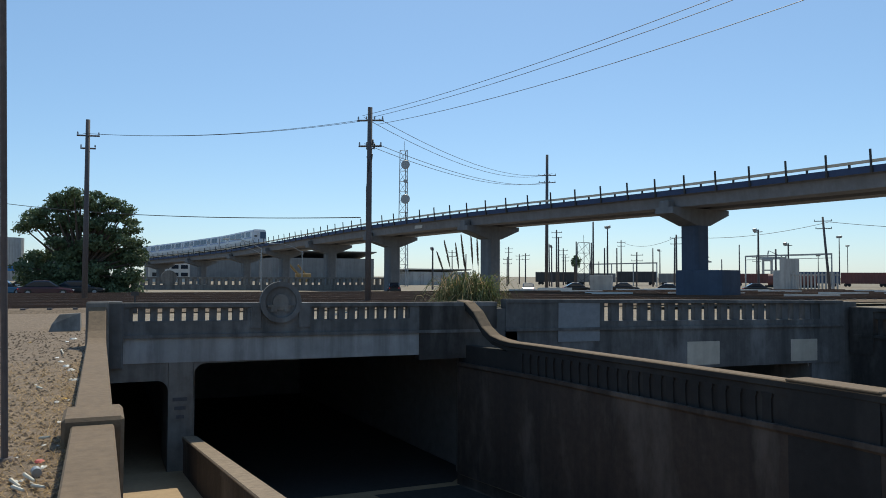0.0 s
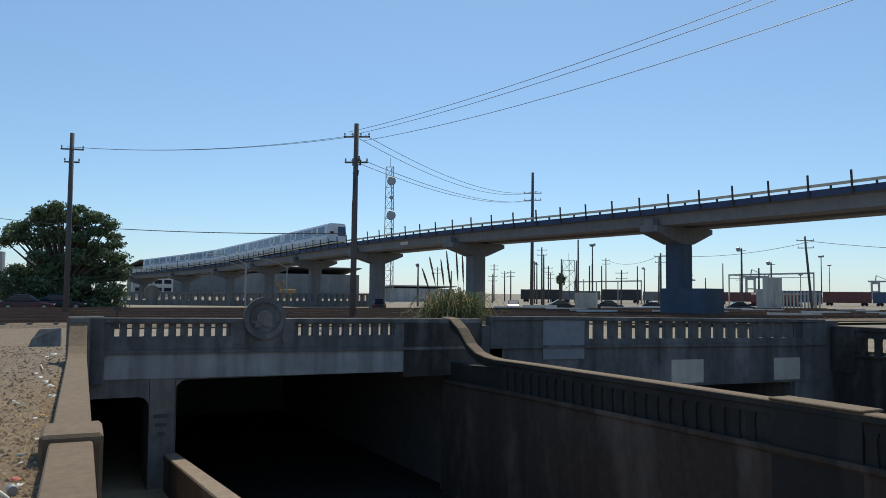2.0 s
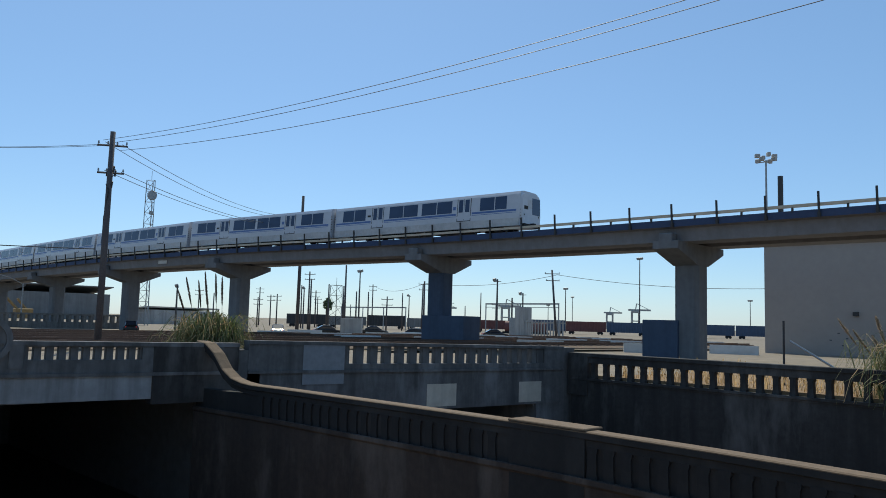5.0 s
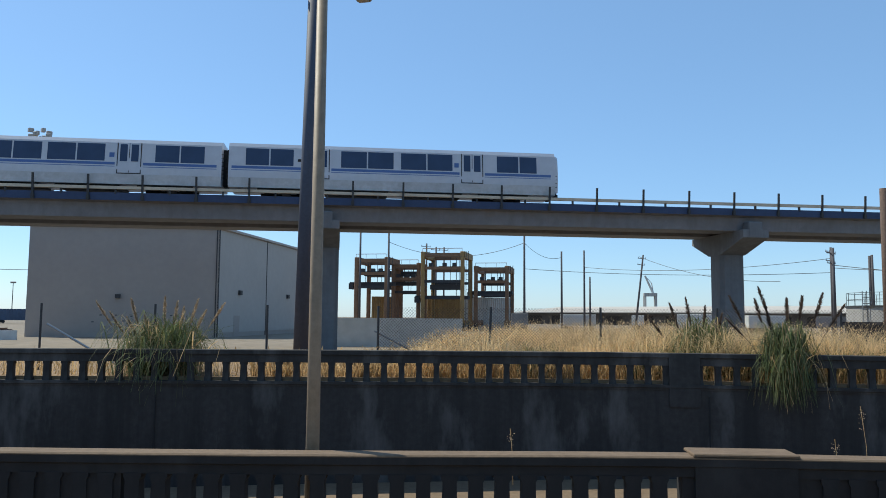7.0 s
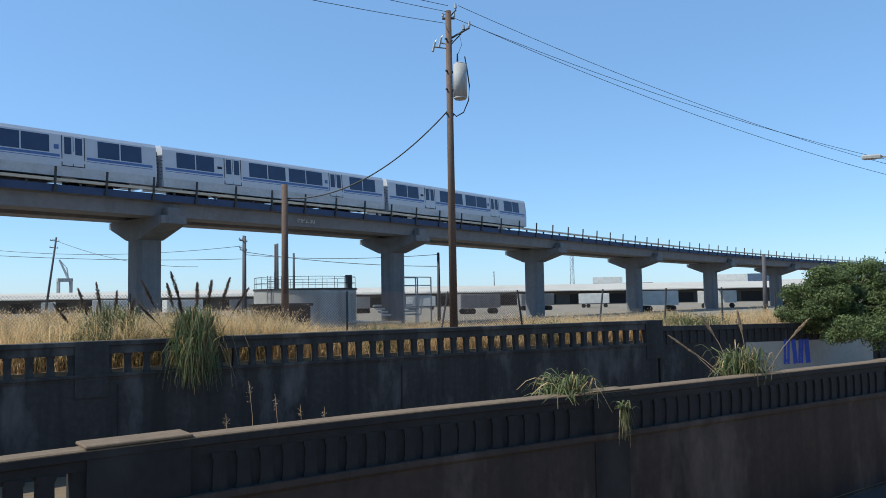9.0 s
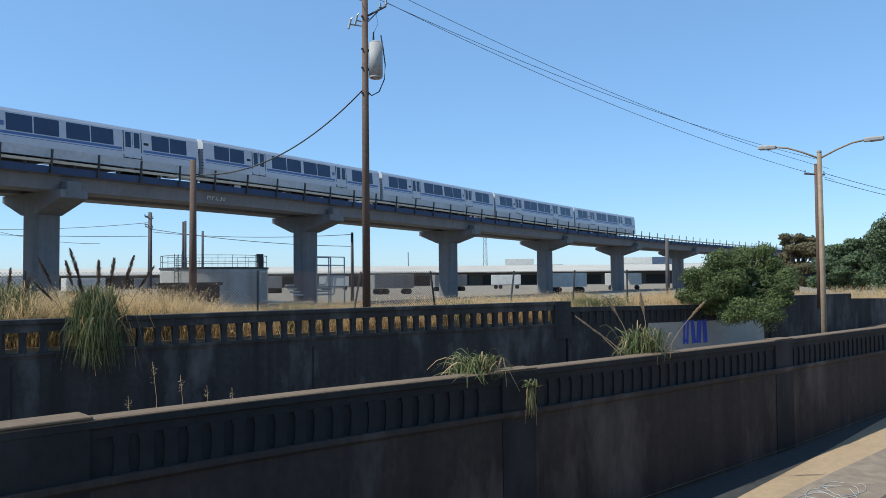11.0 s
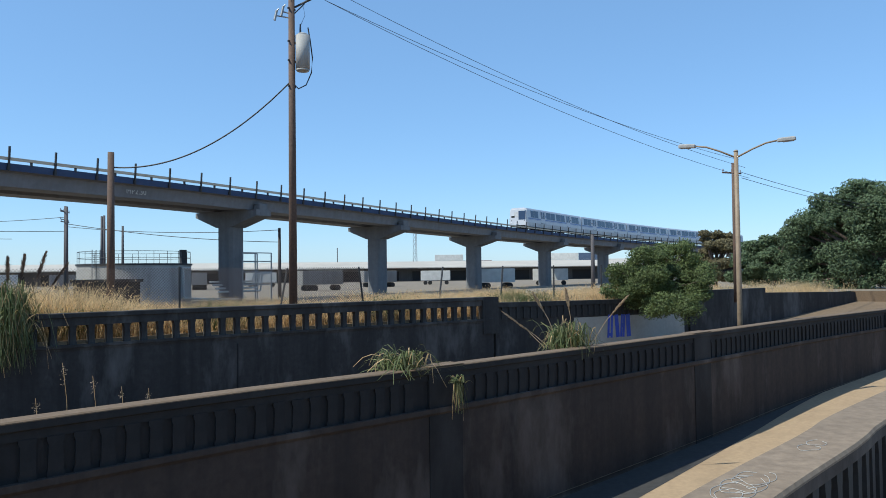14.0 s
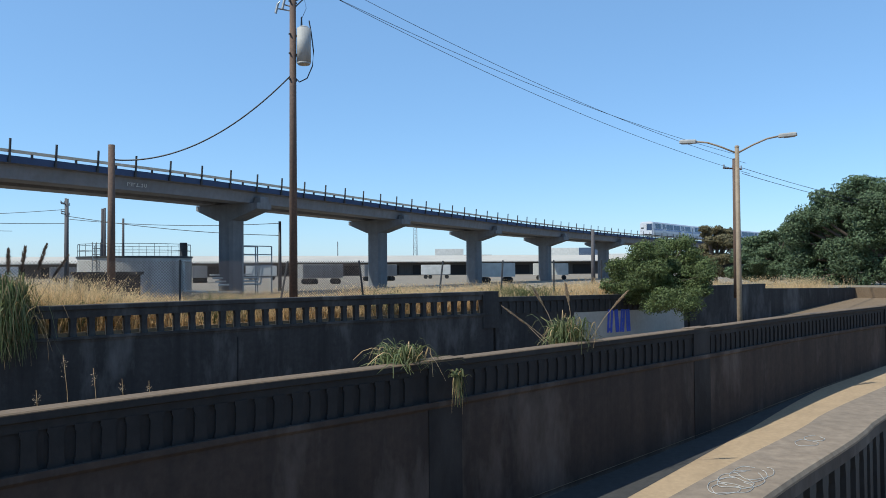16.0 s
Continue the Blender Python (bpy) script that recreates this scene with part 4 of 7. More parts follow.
def transformer(p):
    m = pose(0, 0, 0, 0, 0, -45)

    def q(geo):
        return moved(geo, m)
    t = part("transformer", q(join(tube((0.5, 0, 11.6), (0.5, 0, 13.2), 0.33, n=18), tube((0.5, 0, 13.2), (0.5, 0, 13.3), 0.3, 0.2, 18), tube((0.5, 0, 11.52), (0.5, 0, 11.6), 0.27, 0.33, 18))), M["tank"], p, "pale grey can transformer", True)
    part("bushing", q(tube((0.4, 0, 13.3), (0.4, 0, 13.75), 0.05, 0.03, 8)), M["darksteel"], t)
    part("bracket", q(join(box(0.1, 0.25, -0.05, 0.05, 11.9, 12.0), box(0.1, 0.25, -0.05, 0.05, 12.8, 12.9))), M["darksteel"], p)
    part("loop_cable", q(pipe([(0.75, 0, 13.6), (0.85, 0.05, 13.0), (0.95, 0.1, 12.2), (0.9, 0.1, 11.5), (0.65, 0.05, 10.9), (0.3, 0, 10.7), (0.1, 0, 10.9)], 0.03, 6)), M["wire"], p)
    for dx, z in ((-0.72, 14.1), (-0.42, 14.3)):
        part("cutout", q(join(tube((dx - 0.06, 0, z - 0.22), (dx + 0.05, 0, z + 0.25), 0.06, n=8), tube((dx + 0.05, 0, z + 0.22), (dx + 0.14, 0, z + 0.34), 0.03, n=6), tube((0, 0, z - 0.1), (dx, 0, z), 0.035, n=5))), M["steel"], p)
    part("side_arm", q(join(tube((0, 0, 14.45), (1.0, 0, 15.0), 0.05, n=6), tube((0, 0, 14.1), (0.6, 0, 14.72), 0.03, n=5))), M["darksteel"], p)
    for dx, z in ((1.0, 15.0), (0.72, 14.85), (0.35, 15.9)):
        part("insulator", q(join(tube((dx, 0, z - 0.02), (dx, 0, z + 0.1), 0.03, n=6), tube((dx, 0, z + 0.08), (dx, 0, z + 0.3), 0.07, 0.05, 8))), M["steel"], p)
    part("bracket_pin", q(tube((0, 0, 15.5), (0.38, 0, 15.9), 0.035, n=5)), M["darksteel"], p)
    part("ground_wire", q(pipe([(0.42, 0, 13.7), (0.62, 0.1, 14.2), (0.5, 0.1, 14.8), (0.7, 0, 14.9)], 0.012, 4)), M["wire"], p)
    part("pole_bolt", join(*[box(-0.24, 0.24, -0.03, 0.03, z, z + 0.08) for z in (10.75, 11.95, 12.85, 14.4)]), M["darksteel"], p)


tpole = wooden_pole("utility_pole", "brown wooden utility pole carrying a grey transformer", 25.7, 26.6, -0.3, 15.85, 0.2, M["wood_pole"], ((15.55, 0.3, -45, 2),), 0.0, transformer)
wooden_pole("utility_pole", "short grey wooden pole in the dry grass", 21.1, 33.9, -0.3, 7.9, 0.2, M["wood_pole"])
backp = wooden_pole("utility_pole", "far brown wooden pole behind a street lamp", 57.85, 15.2, -0.3, 9.7, 0.19, M["wood_pole"], ((9.0, 0.9, -30, 3),))

# lines: along the street from the pole by the bridge to the transformer pole and on
for dz, dy in ((0.1, -0.55), (0.0, 0.0), (-0.45, 0.35)):
    wire((-47.4 + dy * 0.5, 15.7 + dy, 12.15 + dz), (25.6 + dy * 0.7, 26.5 + dy * 0.7, 15.75 + dz), 2.1 if dz > -0.2 else 2.4)
for k, z0, z1 in ((-0.3, 15.75, 9.9), (0.5, 16.1, 9.35), (1.0, 15.2, 8.6)):
    wire((25.7 + k * 0.7, 26.6 - k * 0.7, z0), (58 + k * 0.6, 14.7 - k * 0.4, z1), 0.75)
for k in (-0.5, 0.5):
    wire((-60 + 0.1, -1.0 + k * 0.6, 11.9), (-47.6, 15.4 + k, 12.0 + 0.15 * k), 0.5)
    wire((-47.4, 15.7 + k, 12.1), (-93.7 + k, 57.2 + k, 16.3 + 0.2 * k), 1.5, 0.02)
    wire((-47.3, 15.7 + k, 10.4), (-93.7 + k, 57.2 + k, 15.2), 1.2, 0.02)
wire((-48, 15.2, 5.75), (-90, -9, 9.2), 0.5, 0.03, label="thick dark sagging cable")
wire((-90, -9, 9.2), (-140, -40, 8), 0.8, 0.03)
wire((21.15, 33.9, 7.2), (25.6, 26.6, 11.0), 1.15, 0.035, label="thick black service cable")
for dz in (0, 0.4):
    wire((58, 14.7, 9.0 - dz), (140, 2, 10 - dz), 1.2, 0.02)


def street_lamp(x, y, z0, h, arms_az, label):
    p = thing("street_lamp", label, "street lamp", "street lamps of the underpass", (x, y, 0))
    part("base", join(tube((0, 0, z0), (0, 0, z0 + 0.5), 0.17, 0.14, 12)), M["lamp_pole"], p)
    part("pole", tube((0, 0, z0 + 0.4), (0, 0, h), 0.115, 0.085, 12), M["lamp_pole"], p, smooth=True)
    part("pole_cap", tube((0, 0, h), (0, 0, h + 0.06), 0.1, 0.06, 12), M["lamp_pole"], p)
    for a in arms_az:
        d = Vector((math.cos(radians(a)), math.sin(radians(a)), 0))
        base = Vector((0, 0, h - 0.25))
        part("arm", pipe([base, base + d * 0.6 + Vector((0, 0, 0.3)), base + d * 1.1 + Vector((0, 0, 0.5)), base + d * 1.6 + Vector((0, 0, 0.58))], 0.035, 8), M["lamp_pole"], p, smooth=True)
        e = base + d * 1.55 + Vector((0, 0, 0.58))
        geo = box(-0.05, 0.62, -0.14, 0.14, -0.07, 0.07, 0.05)
        head = part("luminaire", moved(geo, Matrix.Translation(e) @ pose(0, 0, 0, 0, -3, a)), M["tank"], p, "pale grey cobra-head luminaire")
        part("lens", moved(box(0.15, 0.55, -0.1, 0.1, -0.1, -0.068), Matrix.Translation(e) @ pose(0, 0, 0, 0, -3, a)), M["tank"], head)
    return p


street_lamp(-1.48, 12.55, -4.5, 7.65, (75,), "tan steel street lamp standing behind the concrete median")
street_lamp(32.0, 8.36, -3.5, 6.68, (-78, 102), "tan steel street lamp with two curved arms behind the median")


# ---- plants ----
def leaf_cloud(blobs, count, size, rng, flat=0.55):
    """Small bent leaf quads over and inside a set of lobes (x, y, z, rx, ry, rz)."""
    v, f = [], []
    w = np.array([b[3] * b[4] + b[4] * b[5] + b[3] * b[5] for b in blobs])
    pick = rng.choice(len(blobs), count, p=w / w.sum())
    for i in pick:
        bx, by, bz, rx, ry, rz = blobs[i]
        d = rng.normal(size=3)
        d /= np.linalg.norm(d)
        r = (rng.random() ** 0.35) * (1 + 0.14 * math.sin(5 * d[0] + 3 * i) + 0.12 * math.sin(7 * d[2] + i))
        c = np.array([bx + rx * d[0] * r, by + ry * d[1] * r, bz + rz * d[2] * r])
        n = d + rng.normal(size=3) * flat
        n /= np.linalg.norm(n)
        a = np.cross(n, rng.normal(size=3))
        a /= np.linalg.norm(a)
        b = np.cross(n, a)
        s = size * (0.6 + 0.8 * rng.random())
        k = len(v)
        v += [tuple(c - a * s), tuple(c + b * s * 0.55 - n * s * 0.2), tuple(c + a * s), tuple(c - b * s * 0.55 - n * s * 0.2)]
        f.append((k, k + 1, k + 2, k + 3))
    return v, f


def plain_mesh(name, geo, material, parent=None):
    me = bpy.data.meshes.new(name)
    me.from_pydata(geo[0], [], geo[1])
    me.materials.append(material)
    ob = new(name, me)
    if parent:
        ob.parent = parent
    return ob


def tree(name, label, x, y, blobs, count, size, trunk_h, r, seed, mt="leaf", category="tree"):
    rng = np.random.default_rng(seed)
    t = thing(name, label, category, at=(x, y, 0))
    limbs = [pipe([(0, 0, -0.4), (0.1, 0.05, trunk_h * 0.5), (0.05, -0.1, trunk_h)], r, 8)]
    for b in blobs:
        e = Vector(b[:3])
        limbs.append(tube((0.05, -0.1, trunk_h * 0.8), tuple(e * 0.6 + Vector((0, 0, trunk_h * 0.3))), r * 0.5, r * 0.3, 6))
        limbs.append(tube(tuple(e * 0.6 + Vector((0, 0, trunk_h * 0.3))), tuple(e), r * 0.3, r * 0.1, 6))
    part("trunk", join(*limbs), M["bark"], t)
    plain_mesh("crown", leaf_cloud(blobs, count, size, rng), M[mt], t)
    return t


def lobes(rng, n, cx, cy, cz, rx, ry, rz, lo, hi, flat=0.8):
    out = []
    for _ in range(n):
        d = rng.normal(size=3)
        d /= np.linalg.norm(d)
        r = 0.45 + 0.4 * rng.random()
        s = lo + (hi - lo) * rng.random()
        out.append((cx + rx * d[0] * r, cy + ry * d[1] * r, max(cz + rz * d[2] * r, s * 0.6), s, s, s * flat))
    return out


def tiers(rng, table, spread, flat=0.62):
    """Lobes in layers: (height, from, to, radius, count) across the crown, spread in depth."""
    out = []
    for z, a, b, r, n in table:
        for k in range(n):
            y = a + (b - a) * (k + 0.5 + rng.uniform(-0.45, 0.45)) / n
            s = r * rng.uniform(0.75, 1.25)
            out.append((rng.uniform(-spread, spread) * 0.8, y, z + rng.uniform(-0.55, 0.45) * r, s, s, s * flat))
    return out


rg = np.random.default_rng(5)
tree("tree", "broad dark green tree beside parked cars", -90, -1.9, tiers(rg, [(10.2, -3.0, 2.9, 0.8, 9), (9.2, -3.4, 4.4, 0.95, 11), (8.1, -5.2, 5.6, 0.95, 14), (7.0, -5.9, 5.4, 0.95, 14), (5.7, -2.6, 5.6, 1.1, 10), (4.5, -4.2, 5.9, 1.2, 12), (3.3, -5.9, 6.0, 1.3, 13), (2.0, -5.4, 5.8, 1.4, 11), (1.0, -3.0, 5.6, 1.4, 8)], 2.6), 30000, 0.19, 2.5, 0.4, 1)
tree("tree", "very large dark green tree at the road's end", 91, 8.6, tiers(rg, [(10.0, -6.0, 4.0, 1.3, 14), (9.0, -7.0, 6.6, 1.4, 18), (7.8, -8.0, 8.2, 1.5, 20), (6.5, -8.5, 9.2, 1.5, 20), (5.0, -8.5, 9.4, 1.5, 20), (3.5, -8.0, 9.2, 1.5, 18), (2.0, -6.0, 9.0, 1.5, 15), (0.7, -5.0, 8.4, 1.3, 12)], 3.2, 0.8), 150000, 0.14, 2.5, 0.6, 2)
tree("tree", "dark green tree in a far grove", 128, 25, lobes(rg, 16, 0, 0, 3.4, 6, 9, 3.6, 1.6, 2.8), 10000, 0.3, 2, 0.35, 3)
tree("tree", "olive brown tree in a roadside grove", 103.4, 29.6, tiers(rg, [(6.7, -1.8, 1.2, 0.8, 5), (5.8, -2.4, 1.8, 0.9, 6), (4.6, -2.6, 2.0, 1.0, 6), (3.2, -2.6, 2.4, 1.1, 5), (1.6, -2.6, 2.4, 1.2, 5)], 2.0), 22000, 0.15, 2, 0.3, 4, "olive")
tree("tree", "dark green tree in a roadside grove", 97, 21.0, tiers(rg, [(5.6, -2.0, 1.6, 0.9, 5), (4.4, -2.6, 2.8, 1.1, 6), (3.0, -2.8, 4.4, 1.2, 7), (1.5, -2.8, 5.4, 1.3, 8)], 2.2), 30000, 0.15, 2, 0.3, 6)
bush_blobs = tiers(rg, [(3.4, -1.9, 0.5, 0.55, 6), (2.7, -2.6, 1.7, 0.65, 9), (2.0, -3.0, 3.0, 0.7, 13), (1.2, -3.2, 3.2, 0.75, 13), (0.4, -2.9, 3.2, 0.75, 12)], 1.7, 0.75) + [(-1.5, -2.2, -0.1, 0.9, 1.0, 0.9), (-1.5, -1.0, 0.1, 0.9, 1.0, 0.8), (-1.4, -0.2, -0.4, 0.6, 0.8, 0.5)]
tree("shrub", "large dense green shrub spilling over the concrete wall", 46.6, 16.9, bush_blobs, 70000, 0.062, 1.0, 0.12, 7, "leaf_light", "shrub")
# ---- tracks over the bridges ----
def rail_track(x, y0, y1):
    t = thing("rail_track", "rusty steel rails on dusty ballast beside the bridge", "rail track", "tracks over the bridges")
    part("ballast", join(([(x - 2.0, y0, 0.03), (x + 2.0, y0, 0.03), (x + 1.5, y0, 0.2), (x - 1.5, y0, 0.2), (x - 2.0, y1, 0.03), (x + 2.0, y1, 0.03), (x + 1.5, y1, 0.2), (x - 1.5, y1, 0.2)], [(0, 1, 2, 3), (4, 5, 6, 7), (1, 5, 6, 2), (2, 6, 7, 3), (3, 7, 4, 0)])), M["gravel"], t)
    for s in (-0.75, 0.75):
        part("rail", join(box(x + s - 0.06, x + s + 0.06, y0, y1, 0.28, 0.31), box(x + s - 0.015, x + s + 0.015, y0, y1, 0.31, 0.4), box(x + s - 0.035, x + s + 0.035, y0, y1, 0.4, 0.46)), M["rail"], t)
    ties = part("sleepers", join(*[box(x - 1.25, x + 1.25, y, y + 0.22, 0.19, 0.29) for y in np.arange(y0 + 0.5, y1, 1.2)]), M["dark_pole"], t)
    ties["kind"] = "stuff"


for x in (-46, -51.5, -57, -62.5, -68, -73.5):
    rail_track(x, -45, 90)
sw = thing("switch_stand", "small dark railway switch stand beside the rails", "switch stand", at=(-43, 1.6, 0.05))
part("stand", join(box(-0.12, 0.12, -0.12, 0.12, 0, 0.4), tube((0, 0, 0.35), (0, 0, 1.0), 0.05, n=6), box(-0.05, 0.05, -0.18, 0.18, 0.9, 1.1)), M["darksteel"], sw)

# ---- gravel corner: pole, litter, lump ----
sp = thing("steel_post", "thin brown rusty steel post standing in gravel", "post", at=(-9.66, -0.9, 0))
part("shaft", tube((0, -0.03, -0.2), (0, -0.2, 7.2), 0.036, 0.032, 10), M["rusty_post"], sp)
part("foot", box(-0.09, 0.09, -0.1, 0.06, -0.05, 0.09, 0.03), M["rusty_post"], sp)
lump = thing("concrete_lump", "rounded grey concrete lump beside the wall", "concrete lump", at=(-31.27, -1.06, 0))
part("lump", ([(-1.2, -0.62, -0.1), (1.2, -0.62, -0.1), (1.2, 0.42, -0.1), (-1.2, 0.42, -0.1), (-0.9, -0.3, 0.55), (0.8, -0.26, 0.62), (0.85, 0.4, 0.66), (-0.9, 0.4, 0.6), (1.05, -0.48, 0.3), (-1.05, -0.5, 0.28)], [(0, 3, 2, 1), (4, 5, 6, 7), (0, 1, 8, 9), (9, 8, 5, 4), (1, 2, 6, 8), (8, 6, 5), (2, 3, 7, 6), (3, 0, 9), (3, 9, 7), (9, 4, 7)]), M["wall_pale"], lump)
lr = random.Random(3)


def litter(kind, x, y, s, mt, label):
    o = thing(kind, label, "litter", at=(x, y, 0.055))
    n = 9
    v = [(s * math.cos(6.283 * k / n) * lr.uniform(0.6, 1.1), s * 0.6 * math.sin(6.283 * k / n) * lr.uniform(0.6, 1.1), 0) for k in range(n)]
    v += [(a * 0.7, b * 0.7, s * lr.uniform(0.05, 0.22)) for a, b, _ in v]
    part("sheet", (v, [tuple(range(n))[::-1], tuple(range(n, 2 * n))] + [(k, (k + 1) % n, n + (k + 1) % n, n + k) for k in range(n)]), mt, o)


for x, y, s, mt, l in ((-17.95, -0.56, 0.16, "litter", "torn white plastic bag"), (-18.75, -0.67, 0.14, "litter", "torn white plastic bag"), (-16.32, -0.46, 0.15, "litter", "torn white plastic bag"), (-19.75, -0.82, 0.12, "litter", "torn white plastic bag"), (-20.71, -0.94, 0.1, "litter", "crumpled white paper scrap"), (-26.44, -0.76, 0.2, "litter", "torn white plastic bag"), (-25.41, -0.9, 0.12, "litter", "crumpled white paper scrap"), (-13.97, -0.53, 0.09, "yellowlitter", "crushed yellow packet"), (-13.65, -0.62, 0.09, "litter", "crumpled white paper scrap"), (-13.77, -0.46, 0.06, "litter", "crumpled white paper scrap"), (-9.5, -0.6, 0.09, "redlitter", "crushed red and white carton"), (-9.22, -0.55, 0.08, "litter", "crumpled white paper scrap"), (-9.8, -0.84, 0.045, "litter", "crumpled white paper scrap"), (-10.36, -0.61, 0.05, "litter", "crumpled white paper scrap"), (-11.82, -0.52, 0.06, "litter", "crumpled white paper scrap"), (-15.84, -1.06, 0.06, "litter", "crumpled white paper scrap"), (-8.72, -0.69, 0.06, "litter", "crumpled white paper scrap"), (-8.7, -0.75, 0.055, "litter", "crumpled white paper scrap"), (-8.61, -0.61, 0.035, "litter", "crumpled white paper scrap"), (-11.93, -1.19, 0.06, "litter", "pale green paper scrap"), (-10.27, -0.46, 0.03, "litter", "crumpled white paper scrap"), (-25.57, -1.83, 0.12, "yellowlitter", "flattened brown cardboard"), (-9.84, -0.73, 0.03, "litter", "crumpled white paper scrap")):
    litter("litter", x, y, s, M[mt], l)
can = thing("tin_can", "open rusty tin can lying on gravel", "tin can", at=(-8.86, -0.6, 0.095))
part("can", tube((-0.06, 0, 0), (0.06, 0.02, 0), 0.045, n=12), M["steel"], can)
for i, (x, y, l) in enumerate(((-8.65, -0.64, 0.42), (-8.48, -0.74, 0.42), (-21.84, -0.88, 1.5), (-10.6, -0.62, 0.12), (-15.14, -0.96, 0.5), (-8.26, -0.7, 0.3), (-8.27, -0.54, 0.22))):
    st = thing("stick", "pale dry stick lying on gravel", "stick", at=(x, y, 0.08))
    part("stick", tube((-l / 2, -0.05, 0), (l / 2, 0.06, 0.03), 0.02, 0.012, 6), M["coverboard"], st)
# loose stones
rgs = np.random.default_rng(11)
geos = []
for _ in range(6500):
    x = -6.5 - 24 * rgs.random() ** 1.6
    y = -0.35 - (0.35 - x * 0.1) * rgs.random()
    s = 0.007 + 0.034 * rgs.random() ** 3 - x * 0.0004 * rgs.random()
    q = [(x + s * dx * rgs.uniform(0.6, 1.2), y + s * dy * rgs.uniform(0.6, 1.2), 0.045 + dz * s) for dx, dy, dz in ((-1, -1, 0), (1, -1, 0), (1, 1, 0), (-1, 1, 0), (0.1, 0.1, 0.9))]
    geos.append((q, [(0, 1, 4), (1, 2, 4), (2, 3, 4), (3, 0, 4)]))
tagged(part("stones", join(*geos), M["gravel"]), "loose grey stones scattered over the gravel", "stones", kind="stuff")


# ---- yard poles and lamps beyond the viaduct ----
def yard_lamp(x, y, h, heads, label="tall grey steel yard lamp with flood heads"):
    p = thing("yard_lamp", label, "yard lamp", "yard lamps", (x, y, 0))
    part("pole", tube((0, 0, -0.3), (0, 0, h), 0.19, 0.12, 8), M["dark_pole"], p)
    part("head_bar", tube((-1.1, 0.3, h - 0.4), (1.1, -0.3, h - 0.4), 0.06, n=5), M["darksteel"], p)
    for k in heads:
        part("floodlight", moved(box(-0.35, 0.35, -0.2, 0.2, -0.25, 0.25, 0.08), pose(k, -k * 0.27, h - 0.05, 20, 0, 0)), M["steel"], p)


def far_pole(x, y, h, arms=True, lean=0.0, r=0.2, label="far dark wooden pole in the rail yard"):
    wooden_pole("utility_pole", label, x, y, -0.3, h, r, M["dark_pole"], ((h - 0.6, 1.2, 40, 3), (h - 1.7, 1.1, 40, 2)) if arms else (), lean, group="yard poles")


for x, y, h in ((-138, 99.3, 12.7), (-90.6, 93.3, 9.4), (-100.9, 111, 8.0), (-119.7, 50.8, 6.7), (-170, 139.6, 9.4), (-153.1, 94.7, 9.1)):
    yard_lamp(x, y, h, (-0.9,) if h < 9.5 else (-0.9, 0.9))
for x, y, h, a in ((-184.4, 137.5, 12.5, True), (-123.3, 85.4, 12.4, False), (-114.1, 97.4, 9.8, True), (-102.4, 109.6, 7.0, False), (-144, 90.3, 12.1, True), (-139.6, 88, 10.3, False), (-176.9, 113.1, 9.5, True), (-201.9, 110.2, 10.7, True), (-201.2, 113.4, 8.6, True), (-190.8, 109.5, 8.5, True), (-212.3, 112, 7.6, False), (-161, 118.7, 9.2, False), (-146.5, 104.6, 8.5, False), (-150.1, 99.4, 10, False), (-148.2, 102.2, 9.7, False), (-7.8, 119.7, 15.1, False), (-3.6, 124.9, 15.7, False), (3, 150, 16.2, True), (5, 154.9, 16, True), (6.8, 159.9, 16.4, True), (17.4, 118.7, 14.6, False), (24.9, 127.6, 13, False), (30.7, 136.6, 14, False), (32.5, 140, 9.5, False), (53.2, 96.3, 11.2, True), (56.9, 94.2, 10, False), (61, 96, 9.0, False), (46.1, 83.1, 9.9, True), (57.1, 94, 10.1, False), (57.9, 62.2, 7.1, False), (219.5, 204.5, 12.4, True), (63.8, 28.9, 5.3, False)):
    far_pole(x, y, h, a)
pr = random.Random(12)
for k in range(16):
    az, d = radians(-66 + 1.45 * k + pr.random()), 150 + 90 * pr.random()
    far_pole(math.sin(az) * d, math.cos(az) * d, 6 + 4.5 * pr.random(), k % 3 == 0, pr.uniform(-0.2, 0.2), 0.17)
far_pole(-80, 96, 10.8, True, -1.1, label="leaning dark wooden pole in the rail yard")
far_pole(39, 134.2, 13.1, True, 1.6, label="leaning dark wooden pole in the rail yard")
for x, y, h in ((-164.2, 201.6, 14.2), (-122.8, 182.5, 21), (-213.9, 251.3, 10.5), (-240, 300, 16), (-150, 300, 14), (-90, 320, 16), (-60, 330, 15)):
    yard_lamp(x, y, h, (-0.8, 0, 0.8), "tall far steel mast with a crown of floodlights")
mast = thing("flood_mast", "very tall steel mast crowned with floodlights", "light mast", at=(-86, 180.5, 0))
part("pole", tube((0, 0, -0.3), (0, 0, 43), 0.45, 0.2, 10), M["steel"], mast)
part("crown", join(*[moved(box(-0.6, 0.6, -0.4, 0.4, 0, 0.9, 0.1), Matrix.Translation((2.0 * math.cos(a), 2.0 * math.sin(a), 42.6 + 1.0 * (k % 2))) @ pose(0, 0, 0, 0, 0, math.degrees(a))) for k, a in enumerate(np.arange(0, 6.2, 0.78))], tube((-2.2, 0, 42.6), (2.2, 0, 42.6), 0.1, n=5), tube((0, -2.2, 42.6), (0, 2.2, 42.6), 0.1, n=5)), M["tank"], mast)
